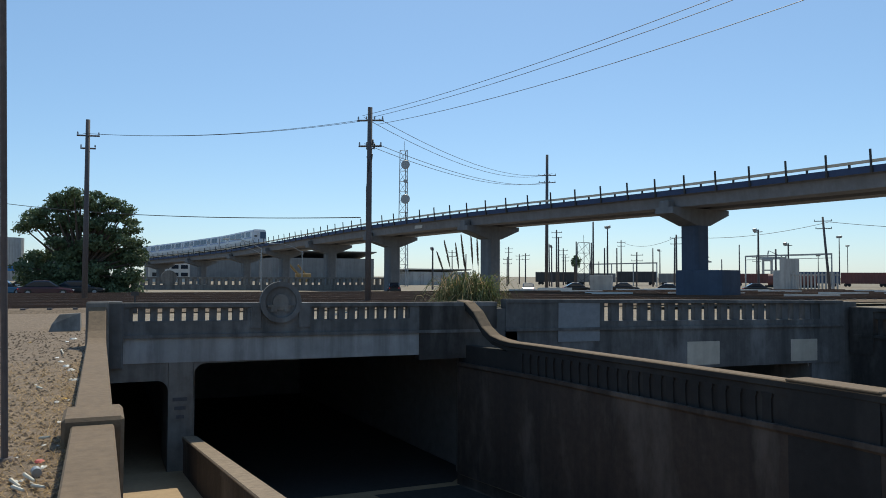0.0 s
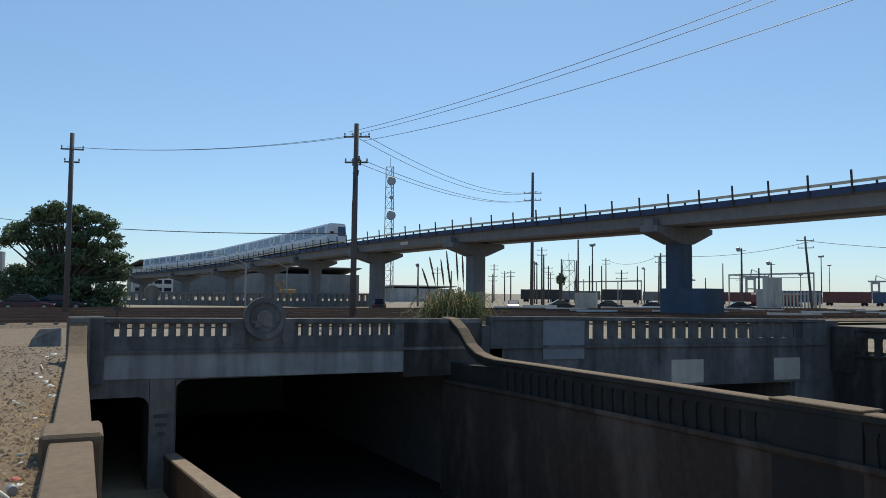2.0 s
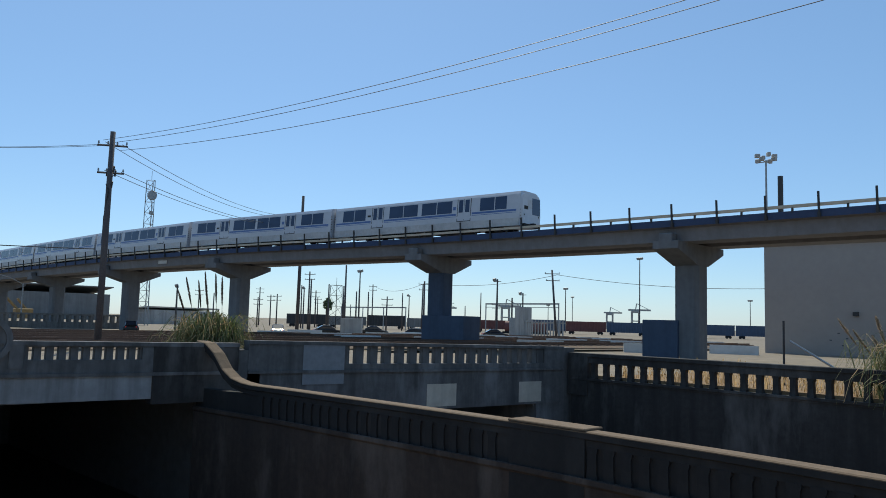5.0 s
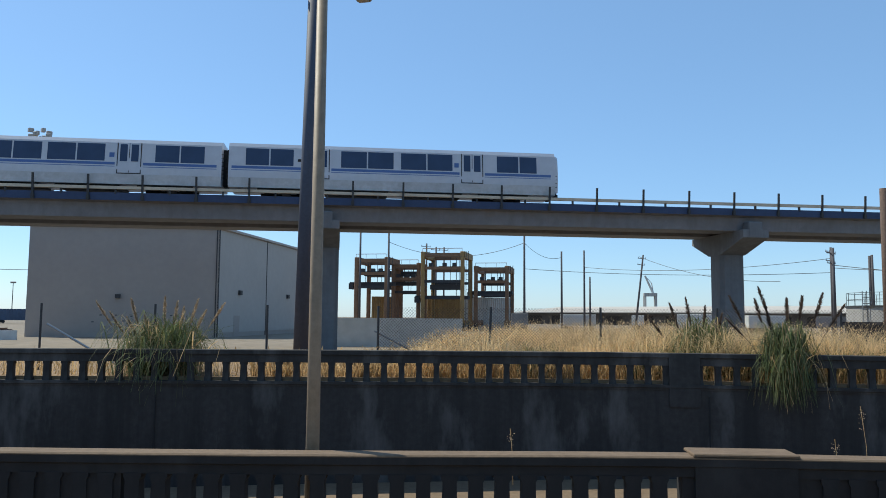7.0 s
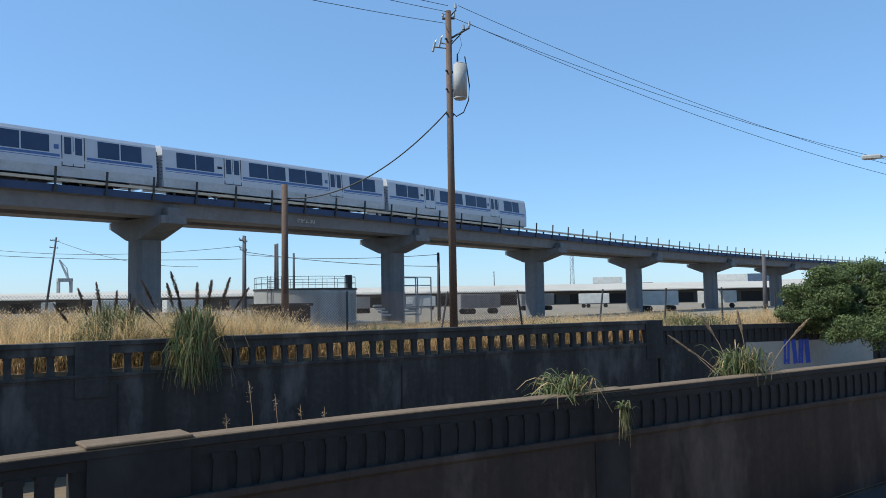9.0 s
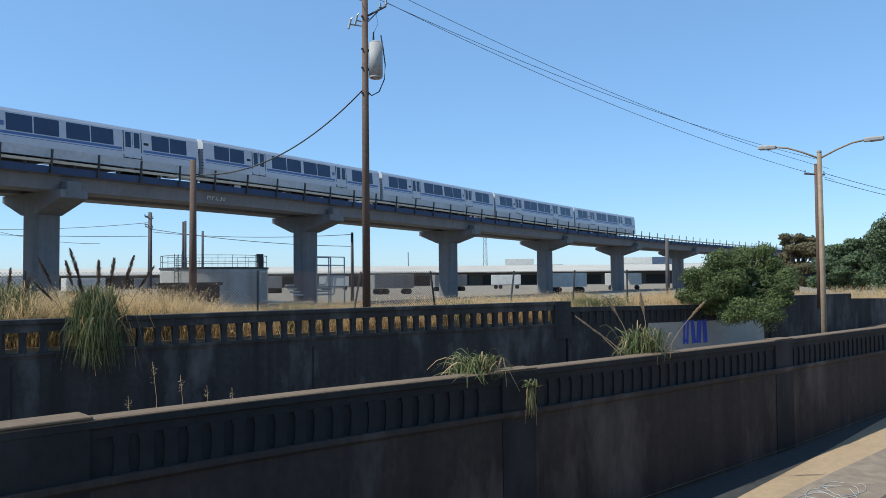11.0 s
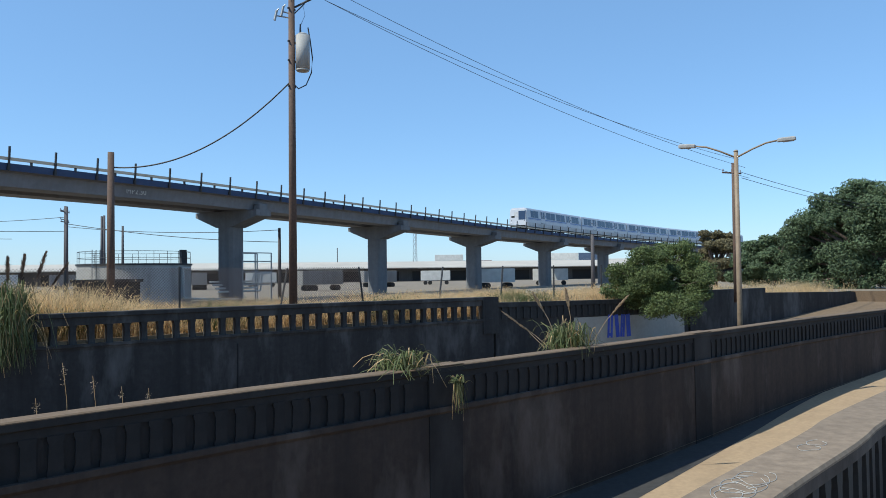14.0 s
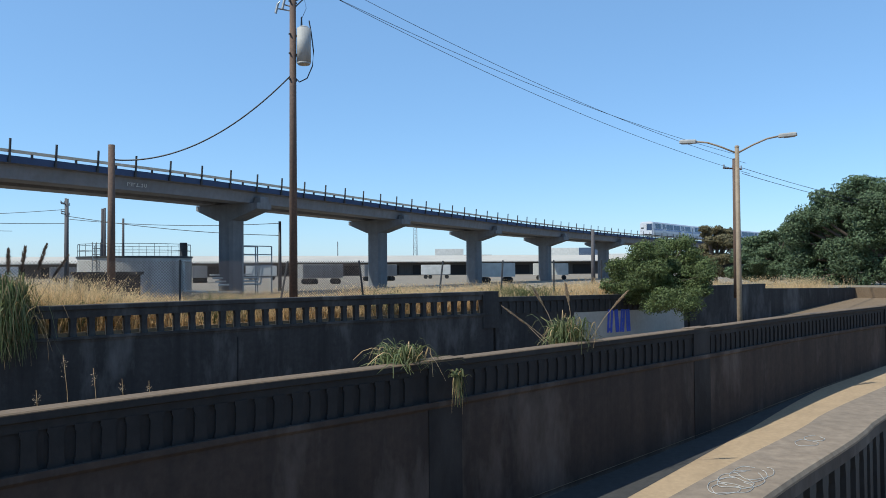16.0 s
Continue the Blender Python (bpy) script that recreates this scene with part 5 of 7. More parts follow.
for a, b, s in (((-80, 96, 10), (-114, 97.4, 9.4), 1.0), ((-80, 96, 10), (-20, 120, 12), 3.0), ((-3.6, 124.9, 14), (17.4, 118.7, 13.5), 2.2), ((17.4, 118.7, 13.5), (24.9, 127.6, 12), 1.0), ((30.7, 136.6, 11), (53.2, 96.3, 9.8), 1.0), ((17.4, 118.7, 9.5), (53.2, 96.3, 8.0), 0.6), ((53.2, 96.3, 8.6), (57.9, 62.2, 6.9), 0.5), ((46.1, 83.1, 8.0), (57.9, 62.2, 5.6), 0.4), ((39.9, 134.2, 12.8), (53.2, 110, 7.5), 1.2), ((-184, 137.5, 12), (-114, 97.4, 9.4), 1.5)):
    wire(a, b, s, 0.035)


# ---- lattice tower with dishes ----
def lattice(name, label, x, y, h, w, mt, dishes=()):
    p = thing(name, label, "lattice tower", at=(x, y, 0))
    c = [(w * math.cos(a), w * math.sin(a)) for a in (0.4, 2.5, 4.6)]
    part("legs", join(*[tube((cx, cy, -0.3), (cx * 0.75, cy * 0.75, h), 0.11, 0.08, 6) for cx, cy in c]), mt, p)
    n = int(h / 2.2)
    br = []
    for i in range(n):
        z0, z1 = h * i / n, h * (i + 1) / n
        for k in range(3):
            a, b = c[k], c[(k + 1) % 3]
            f0, f1 = 1 - 0.25 * i / n, 1 - 0.25 * (i + 1) / n
            br.append(tube((a[0] * f0, a[1] * f0, z0), (b[0] * f1, b[1] * f1, z1), 0.045, n=4, ends=False))
            br.append(tube((a[0] * f1, a[1] * f1, z1), (b[0] * f1, b[1] * f1, z1), 0.04, n=4, ends=False))
    part("bracing", join(*br), mt, p)
    for z, r in dishes:
        part("dish", join(tube((0.9, 0.2, z), (1.5, -0.3, z), r * 0.7, r, 20), tube((1.5, -0.3, z), (1.65, -0.42, z), r, r * 0.9, 20)), M["steel"], p, "round grey antenna dish")
    part("antenna", tube((0, 0, h), (0, 0, h + 2), 0.05, n=5), mt, p)


lattice("radio_tower", "red and white steel lattice tower with round dishes", -158.8, 60.6, 29.5, 1.3, M["steel"], ((26.2, 1.0), (18.7, 1.05), (22.6, 0.45)))
lattice("substation_tower", "dark steel lattice tower in the rail yard", -165.7, 112, 10.6, 2.2, M["darksteel"])
lattice("radio_mast", "thin far radio mast", 238.7, 181.7, 17.5, 1.0, M["steel"])


# ---- shed with two visible sides ----
def prism(poly, z0, z1):
    n = len(poly)
    return [(x, y, z0) for x, y in poly] + [(x, y, z1) for x, y in poly], [tuple(range(n))[::-1], tuple(range(n, 2 * n))] + [(k, (k + 1) % n, n + (k + 1) % n, n + k) for k in range(n)]


shed = thing("metal_shed", "tall windowless grey metal shed behind the viaduct", "shed")
SL, SM, SR, SB = (-39, 81), (-20.2, 82.6), (-15.5, 109), (-34.5, 107.5)
part("wall", prism([SL, SM, SR, SB], -0.4, 11.1), M["shed"], shed)
part("roof", prism([(-39.4, 80.7), (-19.9, 82.3), (-15.1, 109.4), (-34.8, 108)], 11.1, 11.35), M["shed_side"], shed)


def on_wall(a, b, u0, u1, z0, z1, out):
    """A thin panel on the upright wall from a to b, between the shares u0 and u1 of it."""
    a, b = Vector((*a, 0)), Vector((*b, 0))
    n = Vector(((b - a).y, -(b - a).x, 0)).normalized() * out
    p, q = a.lerp(b, u0), a.lerp(b, u1)
    v = []
    for z in (z0, z1):
        v += [(p.x - n.x, p.y - n.y, z), (q.x - n.x, q.y - n.y, z), (q.x + n.x, q.y + n.y, z), (p.x + n.x, p.y + n.y, z)]
    return v, [(3, 2, 1, 0), (4, 5, 6, 7), (0, 1, 5, 4), (1, 2, 6, 5), (2, 3, 7, 6), (3, 0, 4, 7)]


# the brighter side of the shed is painted paler, not lit so
part("side_cladding", on_wall(SM, SR, 0.0, 1.0, 0.2, 11.0, 0.05), M["shed_side"], shed, "grey side cladding, paler for the sky light on it")
for u in (0.0, 0.52, 1.0):
    part("downpipe", on_wall(SM, SR, u, u + 0.005, -0.3, 11.0, 0.1), M["darksteel"], shed)
part("downpipe", on_wall(SL, SM, 0.988, 0.993, -0.3, 11.0, 0.1), M["darksteel"], shed)
for u in (0.2, 0.8):
    part("wall_lamp", on_wall(SM, SR, u, u + 0.025, 4.3, 4.8, 0.3), M["darksteel"], shed)
part("wall_lamp", on_wall(SL, SM, 0.46, 0.485, 3.7, 4.1, 0.3), M["darksteel"], shed)
part("door", on_wall(SM, SR, 0.16, 0.22, -0.3, 2.0, 0.07), M["shed"], shed)
for k, (u, z) in enumerate(((0.34, 1.2), (0.38, 1.9), (0.42, 1.4), (0.46, 1.9), (0.5, 1.3), (0.54, 1.8), (0.4, 0.7), (0.72, 1.3), (0.75, 1.9))):
    part("graffiti_stroke", on_wall(SL, SM, u, u + 0.012, z, z + 0.11, 0.02), M["blackpaint"], shed, "dark sprayed graffiti stroke")
chim = thing("chimney", "dark steel chimney pipe behind the shed", "chimney", at=(-40.6, 88.6, 0))
part("pipe", tube((0, 0, -0.3), (0, 0, 20), 0.3, n=12), M["darksteel"], chim)

def corrugated(w, d, z0, z1, ribs):
    """A cargo box whose long sides are folded into shallow ribs."""
    ring_, step = [], w / ribs
    for k in range(ribs):
        x = -w / 2 + k * step
        ring_ += [(x, -d / 2), (x + step * 0.35, -d / 2), (x + step * 0.5, -d / 2 - 0.05), (x + step * 0.85, -d / 2 - 0.05)]
    ring_ += [(w / 2, -d / 2), (w / 2, d / 2), (-w / 2, d / 2)]
    return prism(ring_, z0, z1)


# ---- straddle carriers ----
def straddle(x0, x1, y, h, depth, tint, spreader, turn=-14):
    s = thing("straddle_carrier", "rusty yellow steel straddle carrier standing in the yard", "straddle carrier", "straddle carriers")
    cx, cy = (x0 + x1) / 2, y + depth / 2
    s.matrix_world = pose(cx, cy, 0, 0, 0, turn) @ Matrix.Translation((-cx, -cy, 0))
    for x in (x0, x1):
        for yy in (y, y + depth):
            part("leg", box(x - 0.3, x + 0.3, yy - 0.38, yy + 0.38, 0.6, h, 0.08), M[tint], s)
            part("wheel", tube((x - 0.3, yy, 0.4), (x + 0.3, yy, 0.4), 0.7, n=16), M["tyre"], s)
        part("side_beam", box(x - 0.45, x + 0.45, y, y + depth, 0.7, 1.5), M[tint], s)
        part("top_rail", box(x - 0.4, x + 0.4, y, y + depth, h - 1.0, h), M[tint], s)
    for yy in (y, y + depth):
        part("top_beam", box(x0, x1, yy - 0.3, yy + 0.3, h - 0.85, h - 0.25), M["rust"], s)
        part("cross_beam", box(x0, x1, yy - 0.25, yy + 0.25, h - 3.0, h - 2.5), M["rust"], s)
        part("lower_beam", box(x0 - 0.3, x1 + 0.2, yy - 0.2, yy + 0.2, h - 5.2, h - 4.75), M["darksteel"], s)
        for u in (0.2, 0.55, 0.8):
            part("hoist_block", box(x0 + (x1 - x0) * u - 0.35, x0 + (x1 - x0) * u + 0.35, yy - 0.3, yy + 0.3, h - 2.5, h - 1.9, 0.08), M["darksteel"], s)
        for u in (0.3, 0.7):
            part("hoist_cable", tube((x0 + (x1 - x0) * u, yy, h - 4.8), (x0 + (x1 - x0) * u, yy, h - 0.9), 0.04, n=4), M["darksteel"], s)
    part("hand_rail", join(*[tube((x0, y - 0.4, h + dz), (x1, y - 0.4, h + dz), 0.05, n=4) for dz in (0.5,)], *[tube((x, y - 0.4, h - 0.2), (x, y - 0.4, h + 0.5), 0.03, n=4) for x in np.linspace(x0, x1, 4)]), M["rust"], s)
    part("spreader", join(box(x0 - 1.6, x1 + 0.8, y + 1.2, y + 3.0, spreader, spreader + 0.6), box(x0 - 1.7, x0 - 0.9, y + 1, y + 3.2, spreader - 0.6, spreader + 0.4), box(x0 + 1, x1 - 0.6, y + 1.0, y + 3.2, spreader + 1.6, spreader + 2.4), tube((x0 + 1.4, y + 2, spreader), (x0 + 1.4, y + 2, h - 1), 0.06, n=4), tube((x1 - 1.4, y + 2, spreader), (x1 - 1.4, y + 2, h - 1), 0.06, n=4)), M["darksteel"], s)
    part("ladder", join(tube((x1 + 0.7, y - 0.6, 0.5), (x1 + 0.7, y - 0.6, h), 0.05, n=4), tube((x1 + 1.1, y - 0.6, 0.5), (x1 + 1.1, y - 0.6, h), 0.05, n=4), *[tube((x1 + 0.7, y - 0.6, z), (x1 + 1.1, y - 0.6, z), 0.03, n=4) for z in np.arange(1, h, 0.8)]), M["darksteel"], s)


straddle(-8.3, -3.1, 130, 11.9, 7, "rust", 7.2)
straddle(-2.4, 2.0, 133, 11.2, 5, "rust", 7.4)
straddle(2.9, 9.6, 129, 12.9, 8, "yellow", 5.0)
straddle(12.2, 17.6, 134, 10.9, 8, "rust", 6.0)
for x, w, mt in ((-4.2, 5.5, "yellow"), (6.0, 6.0, "yellow"), (11.5, 5, "whitebox"), (15.5, 5, "whitebox")):
    b = thing("container", "worn steel cargo container in the yard", "container", "yard containers", (x, 141, 0))
    part("box", corrugated(w, 2.4, -0.3, 5.6, 14), M[mt], b)
gw = thing("block_wall", "long low white block wall behind dry grass", "wall")
part("wall", box(-8.5, 4, 60, 60.3, -0.4, 1.9), M["whitebox"], gw)

# ---- tank, shed and pipes ----
tk = thing("storage_tank", "squat pale steel storage tank with a top railing", "storage tank", at=(41.1, 62.6, -0.55))
part("shell", tube((0, 0, -0.3), (0, 0, 3.6), 4.75, n=48), M["tank"], tk)
part("rim", tube((0, 0, 3.6), (0, 0, 3.75), 4.85, n=48), M["darksteel"], tk)
posts = [(4.7 * math.cos(a), 4.7 * math.sin(a)) for a in np.linspace(0, 2 * math.pi, 25)]
part("railing", join(*[tube((x, y, 3.7), (x, y, 4.8), 0.022, n=4) for x, y in posts], *[tube((*posts[k], z), (*posts[k + 1], z), 0.02, n=4) for k in range(24) for z in (4.25, 4.8)]), M["darksteel"], tk)
part("vent", box(2.7, 3.2, -3.0, -2.6, 3.7, 5.0), M["darksteel"], tk)
part("pipework", join(pipe([(1.4, -4.9, 3.3), (1.4, -5.1, 0.7), (4.5, -4.6, 0.5), (7.5, -5, 0.4)], 0.12, 8), pipe([(1.4, -4.9, 3.3), (2.2, -4.7, 3.3)], 0.12, 8)), M["whitebox"], tk)
part("ladder_cage", join(*[tube((-4.9 + dx, -1.4, 0), (-4.9 + dx, -1.4, 4.9), 0.04, n=4) for dx in (0, 0.35, 0.7)], *[tube((-4.9, -1.4, z), (-4.2, -1.4, z), 0.03, n=4) for z in np.arange(0.4, 4.9, 0.5)]), M["steel"], tk)
eq = thing("pipe_rack", "cluster of pale pipes and ladders beside a tank", "pipe rack", at=(50, 58, 0))
part("frame", join(*[tube((x, y, -0.3), (x, y, 4.2), 0.07, n=5) for x in (-1.5, 0, 2) for y in (-1, 1)], *[tube((-1.5, y, z), (2, y, z), 0.05, n=5) for y in (-1, 1) for z in (1.2, 2.4, 3.4, 4.2)]), M["steel"], eq)
part("pipes", join(*[pipe([(-3.5, 0.4 * k, 0.6 + 0.3 * k), (1.5, 0.4 * k, 0.6 + 0.3 * k), (1.8, 0.4 * k, 2.2), (3, 0.4 * k, 2.3)], 0.1, 6) for k in range(4)]), M["whitebox"], eq)
sh = thing("block_shed", "small dark masonry shed with flat roof", "shed", at=(31.3, 51, 0))
part("wall", moved(box(-2.1, 2.1, -1.5, 1.5, -0.3, 1.7), pose(0, 0, 0, 0, 0, -30)), M["soot_shade"], sh)
part("roof", moved(box(-2.3, 2.3, -1.7, 1.7, 1.7, 1.9), pose(0, 0, 0, 0, 0, -30)), M["wall"], sh)
part("opening", moved(box(-1.4, -0.2, -1.53, -1.5, -0.1, 1.3), pose(0, 0, 0, 0, 0, -30)), M["gap"], sh)

# ---- far warehouses, containers, railcars, cranes ----
def long_shed(name, label, cx, cy, length, depth, az, h, wallm, roofm, bays=0, rise=2.2, eave=1.5):
    w = thing(name, label, "warehouse", at=(cx, cy, 0))
    w.rotation_euler = (0, 0, radians(az))
    part("wall", box(-length / 2, length / 2, -depth / 2, depth / 2, -0.5, h), M[wallm], w)
    e = length / 2 + 1
    part("roof", ([(-e, -depth / 2 - eave, h), (e, -depth / 2 - eave, h), (e, depth / 2, h + rise), (-e, depth / 2, h + rise), (-e, -depth / 2 - eave, h + 0.25), (e, -depth / 2 - eave, h + 0.25), (e, depth / 2, h + rise + 0.3), (-e, depth / 2, h + rise + 0.3)], [(3, 2, 1, 0), (4, 5, 6, 7), (0, 1, 5, 4), (1, 2, 6, 5), (2, 3, 7, 6), (3, 0, 4, 7)]), M[roofm], w)
    for k in range(bays):
        x = -length / 2 + (k + 0.5) * length / bays
        part("bay_door", box(x - length / bays * 0.3, x + length / bays * 0.3, -depth / 2 - 0.15, -depth / 2 - 0.02, 0, h * 0.75), M["gap"], w)
    return w


# white-roofed sheds: wall shade is painted in, eaves deepened to add more
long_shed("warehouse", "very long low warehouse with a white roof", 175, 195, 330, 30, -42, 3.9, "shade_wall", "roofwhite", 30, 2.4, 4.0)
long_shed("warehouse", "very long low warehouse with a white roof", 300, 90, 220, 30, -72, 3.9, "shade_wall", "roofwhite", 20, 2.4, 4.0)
long_shed("warehouse", "low far warehouse with a pale roof", -270, 70, 36, 20, -88, 8.0, "warehouse", "warehouse", 5)
long_shed("warehouse", "large dark grey far warehouse", -330, 48, 60, 24, -80, 11.0, "warehouse", "warehouse", 0)
long_shed("warehouse", "low tan building beyond the yard", -190, 80, 22, 8, -68, 3.1, "tank", "roofwhite", 0, 0.5, 0.3)
off = thing("office_building", "white office block with two bands of windows", "building", at=(-262, 20, 0))
part("walls", box(-6, 6, -5.8, 5.8, -0.3, 8.4), M["whitebox"], off)
for z in (1.6, 4.0, 6.4):
    for y in (-4.2, -1.4, 1.4, 4.2):
        part("window", box(5.95, 6.06, y - 1.05, y + 1.05, z, z + 1.2), M["glass"], off)
for x, y, w, h, mt in ((-290, -30, 14, 9, "tank"), (-290, -12, 9, 9.5, "tank")):
    t = thing("silo", "pale round far storage tank", "tank", at=(x, y, 0))
    part("shell", tube((0, 0, -0.3), (0, 0, h + 5), w / 2, n=28), M[mt], t)
awn = thing("blue_canopy", "long blue canopy behind the parked cars", "canopy", at=(-150, -16, 0))
part("roof", box(-2, 2, -14, 12, 2.6, 3.4), M["farblue"], awn)
part("posts", join(*[tube((0, y, -0.3), (0, y, 2.7), 0.15, n=6) for y in (-13, -5, 3, 11)]), M["steel"], awn)

cr = random.Random(8)
rows_c = []
for k in range(15):
    az = -58 + k * 2.9
    rows_c.append((math.sin(radians(az)) * 215, math.cos(radians(az)) * 215, az))
for k, (x, y, az) in enumerate(rows_c):
    mt = cr.choice(["warehouse", "darksteel", "redbox", "warehouse"]) if az < -47 else cr.choice(["redbox", "redbox", "redbox", "bluebox", "redbox"]) if az < -30 else cr.choice(["bluebox", "bluebox", "whitebox", "redbox"])
    h = cr.choice([2.9, 3.2, 3.4])
    col = {"redbox": "dark red", "bluebox": "dark blue", "whitebox": "dirty white", "warehouse": "dusty grey", "darksteel": "sooty dark"}[mt]
    c = thing("boxcar", col + " freight boxcar standing in the rail yard", "boxcar", "freight cars", (x, y, 0))
    c.rotation_euler = (0, 0, radians(-az))
    part("body", corrugated(10.6, 2.8, 0.5, h, 15), M[mt], c)
    for q in (-3.8, 3.8):
        part("truck", join(box(q - 0.6, q + 0.6, -1.2, 1.2, 0.1, 0.5), tube((q - 0.4, -1.25, 0.15), (q - 0.4, 1.25, 0.15), 0.4, n=10), tube((q + 0.4, -1.25, 0.15), (q + 0.4, 1.25, 0.15), 0.4, n=10)), M["gap"], c)
tc = thing("tank_car", "dark red cylindrical rail tank car", "tank car", at=(-128, 142, -0.4))
tc.rotation_euler = (0, 0, radians(42))
part("barrel", tube((-5, 0, 1.7), (5, 0, 1.7), 1.4, n=24), M["redbox"], tc)
part("frame", box(-5.6, 5.6, -1.1, 1.1, 0.1, 0.6), M["gap"], tc)
for k in range(26):
    az = 30 + k * 2.1
    d = 330
    c = thing("container", "stacked cargo container beyond the warehouse", "container", "far containers", (math.sin(radians(az)) * d, math.cos(radians(az)) * d, 0))
    c.rotation_euler = (0, 0, radians(-az))
    h = cr.choice([7.8, 10.4]) if 55 < az < 59 or 62 < az < 69 else cr.choice([2.6, 5.2])
    part("box", join(*[box(-6, 6, -1.2, 1.2, -0.3 + 2.6 * q, 2.25 + 2.6 * q, 0.05) for q in range(int(h / 2.6))]), M[cr.choice(["redbox", "whitebox", "bluebox", "redbox"])], c)
for k in range(16):
    az = 8 + k * 4.2
    d = 120 + 25 * (k % 3)
    c = thing("trailer", "parked white box trailer near the warehouse", "trailer", "parked trailers", (math.sin(radians(az)) * d, math.cos(radians(az)) * d, 0))
    c.rotation_euler = (0, 0, radians(-az + cr.choice([0, 20, 90])))
    part("box", box(-3.2, 3.2, -1.25, 1.25, 0.6, 2.7, 0.06), M[cr.choice(["whitebox", "whitebox", "tank", "warehouse"])], c)
    for q in (-2.2, -1.2, 2.4):
        part("wheel", tube((q, -1.2, 0.1), (q, 1.2, 0.1), 0.45, n=12), M["tyre"], c)


def crane(x, y, az, s, raised=False):
    c = thing("port_crane", "pale far gantry crane on the waterfront", "crane", "port cranes", (x, y, 0))
    c.rotation_euler = (0, 0, radians(az))
    part("legs", join(*[tube((s * a, s * b, 0), (s * a, s * b, s * 5), s * 0.18, n=4) for a in (-1, 1) for b in (-0.7, 0.7)], box(-s * 1.2, s * 1.2, -s * 0.8, s * 0.8, s * 2.3, s * 2.6), box(-s * 1.2, s * 1.2, -s * 0.8, s * 0.8, s * 4.7, s * 5.3)), M["tank"], c)
    if raised:
        part("boom", join(tube((s * 0.6, 0, s * 5.2), (-s * 0.9, 0, s * 8.6), s * 0.22, s * 0.16, 4), tube((s * 0.6, 0, s * 5.4), (s * 0.3, 0, s * 7.2), s * 0.1, n=4), tube((s * 0.3, 0, s * 7.2), (-s * 0.9, 0, s * 8.6), s * 0.06, n=4)), M["whitebox"], c)
        return
    part("boom", join(box(-s * 2, s * 4.2, -s * 0.25, s * 0.25, s * 5.3, s * 5.8), tube((0, 0, s * 5.5), (s * 0.3, 0, s * 7.4), s * 0.15, n=4), tube((s * 0.3, 0, s * 7.4), (s * 3.6, 0, s * 5.8), s * 0.08, n=4)), M["tank"], c)


for az, d, s in ((-43.5, 640, 3.0), (-34.2, 680, 3.0), (-48, 760, 2.9), (17.3, 640, 4.2), (-36, 740, 2.7)):
    crane(math.sin(radians(az)) * d, math.cos(radians(az)) * d, -az + 10, s, az > 0)

# yard bits: pipe gantry, pale cabin, barriers
gan = thing("pipe_gantry", "long pale steel pipe gantry on posts", "gantry")
part("upper_beam", box(-118, -98, 118, 118.4, 6.0, 6.3), M["tank"], gan)
part("lower_beam", box(-118, -98, 118, 118.4, 5.4, 5.5), M["tank"], gan)
part("far_beam", box(-178, -150, 122, 122.4, 5.2, 5.5), M["tank"], gan)
for x in (-118, -108, -98, -178, -168, -159, -150):
    part("post", tube((x, 118.2 if x > -140 else 122.2, -0.3), (x, 118.2 if x > -140 else 122.2, 6.2 if x > -140 else 5.4), 0.13, n=6), M["steel"], gan)
cab = thing("yard_cabin", "plain pale grey yard cabin beside the tracks", "cabin", at=(-92, 65, 0))
part("walls", moved(box(-1.5, 1.5, -1.2, 1.2, -0.3, 2.2, 0.04), pose(0, 0, 0, 0, 0, 50)), M["tank"], cab)
plant = thing("yard_plant", "tall pale equipment house with fence bars in the yard", "equipment house", at=(-98, 108, 0))
part("house", box(-1.0, 1.0, -1.2, 1.2, -0.3, 5.2), M["tank"], plant)
part("annex", box(-2.4, -1.0, -1.2, 1.2, -0.3, 3.2), M["steel"], plant)
for k in range(14):
    part("fence_bar", box(1.8 + 0.7 * k, 2.0 + 0.7 * k, -2.0, -1.8, -0.3, 2.8), M["tank"], plant)
part("fence_rail", box(1.8, 11.2, -1.8, -1.7, 2.3, 2.5), M["tank"], plant)
for k in range(18):
    az = -60 + k * 1.9
    d = 88 + 14 * math.sin(k * 1.7)
    b = thing("concrete_barrier", "low pale concrete barrier in the yard", "barrier", "yard barriers", (math.sin(radians(az)) * d, math.cos(radians(az)) * d, -0.3))
    b.rotation_euler = (0, 0, radians(-az + 6 * math.sin(k)))
    part("block", ([(-2.2, -0.35, 0), (2.2, -0.35, 0), (2.2, 0.35, 0), (-2.2, 0.35, 0), (-2.2, -0.1, 0.85), (2.2, -0.1, 0.85), (2.2, 0.1, 0.85), (-2.2, 0.1, 0.85)], [(3, 2, 1, 0), (4, 5, 6, 7), (0, 1, 5, 4), (1, 2, 6, 5), (2, 3, 7, 6), (3, 0, 4, 7)]), M["whitebox"], b)
palm = thing("palm_tree", "small far palm with a ragged crown", "palm", at=(-158.5, 104.8, 0))
part("trunk", tube((0, 0, -0.3), (0, 0, 5.6), 0.35, 0.5, 8), M["bark"], palm)
plain_mesh("crown", leaf_cloud([(0, 0, 5.6, 1.2, 1.2, 1.4)], 500, 0.3, np.random.default_rng(4)), M["leaf"], palm)


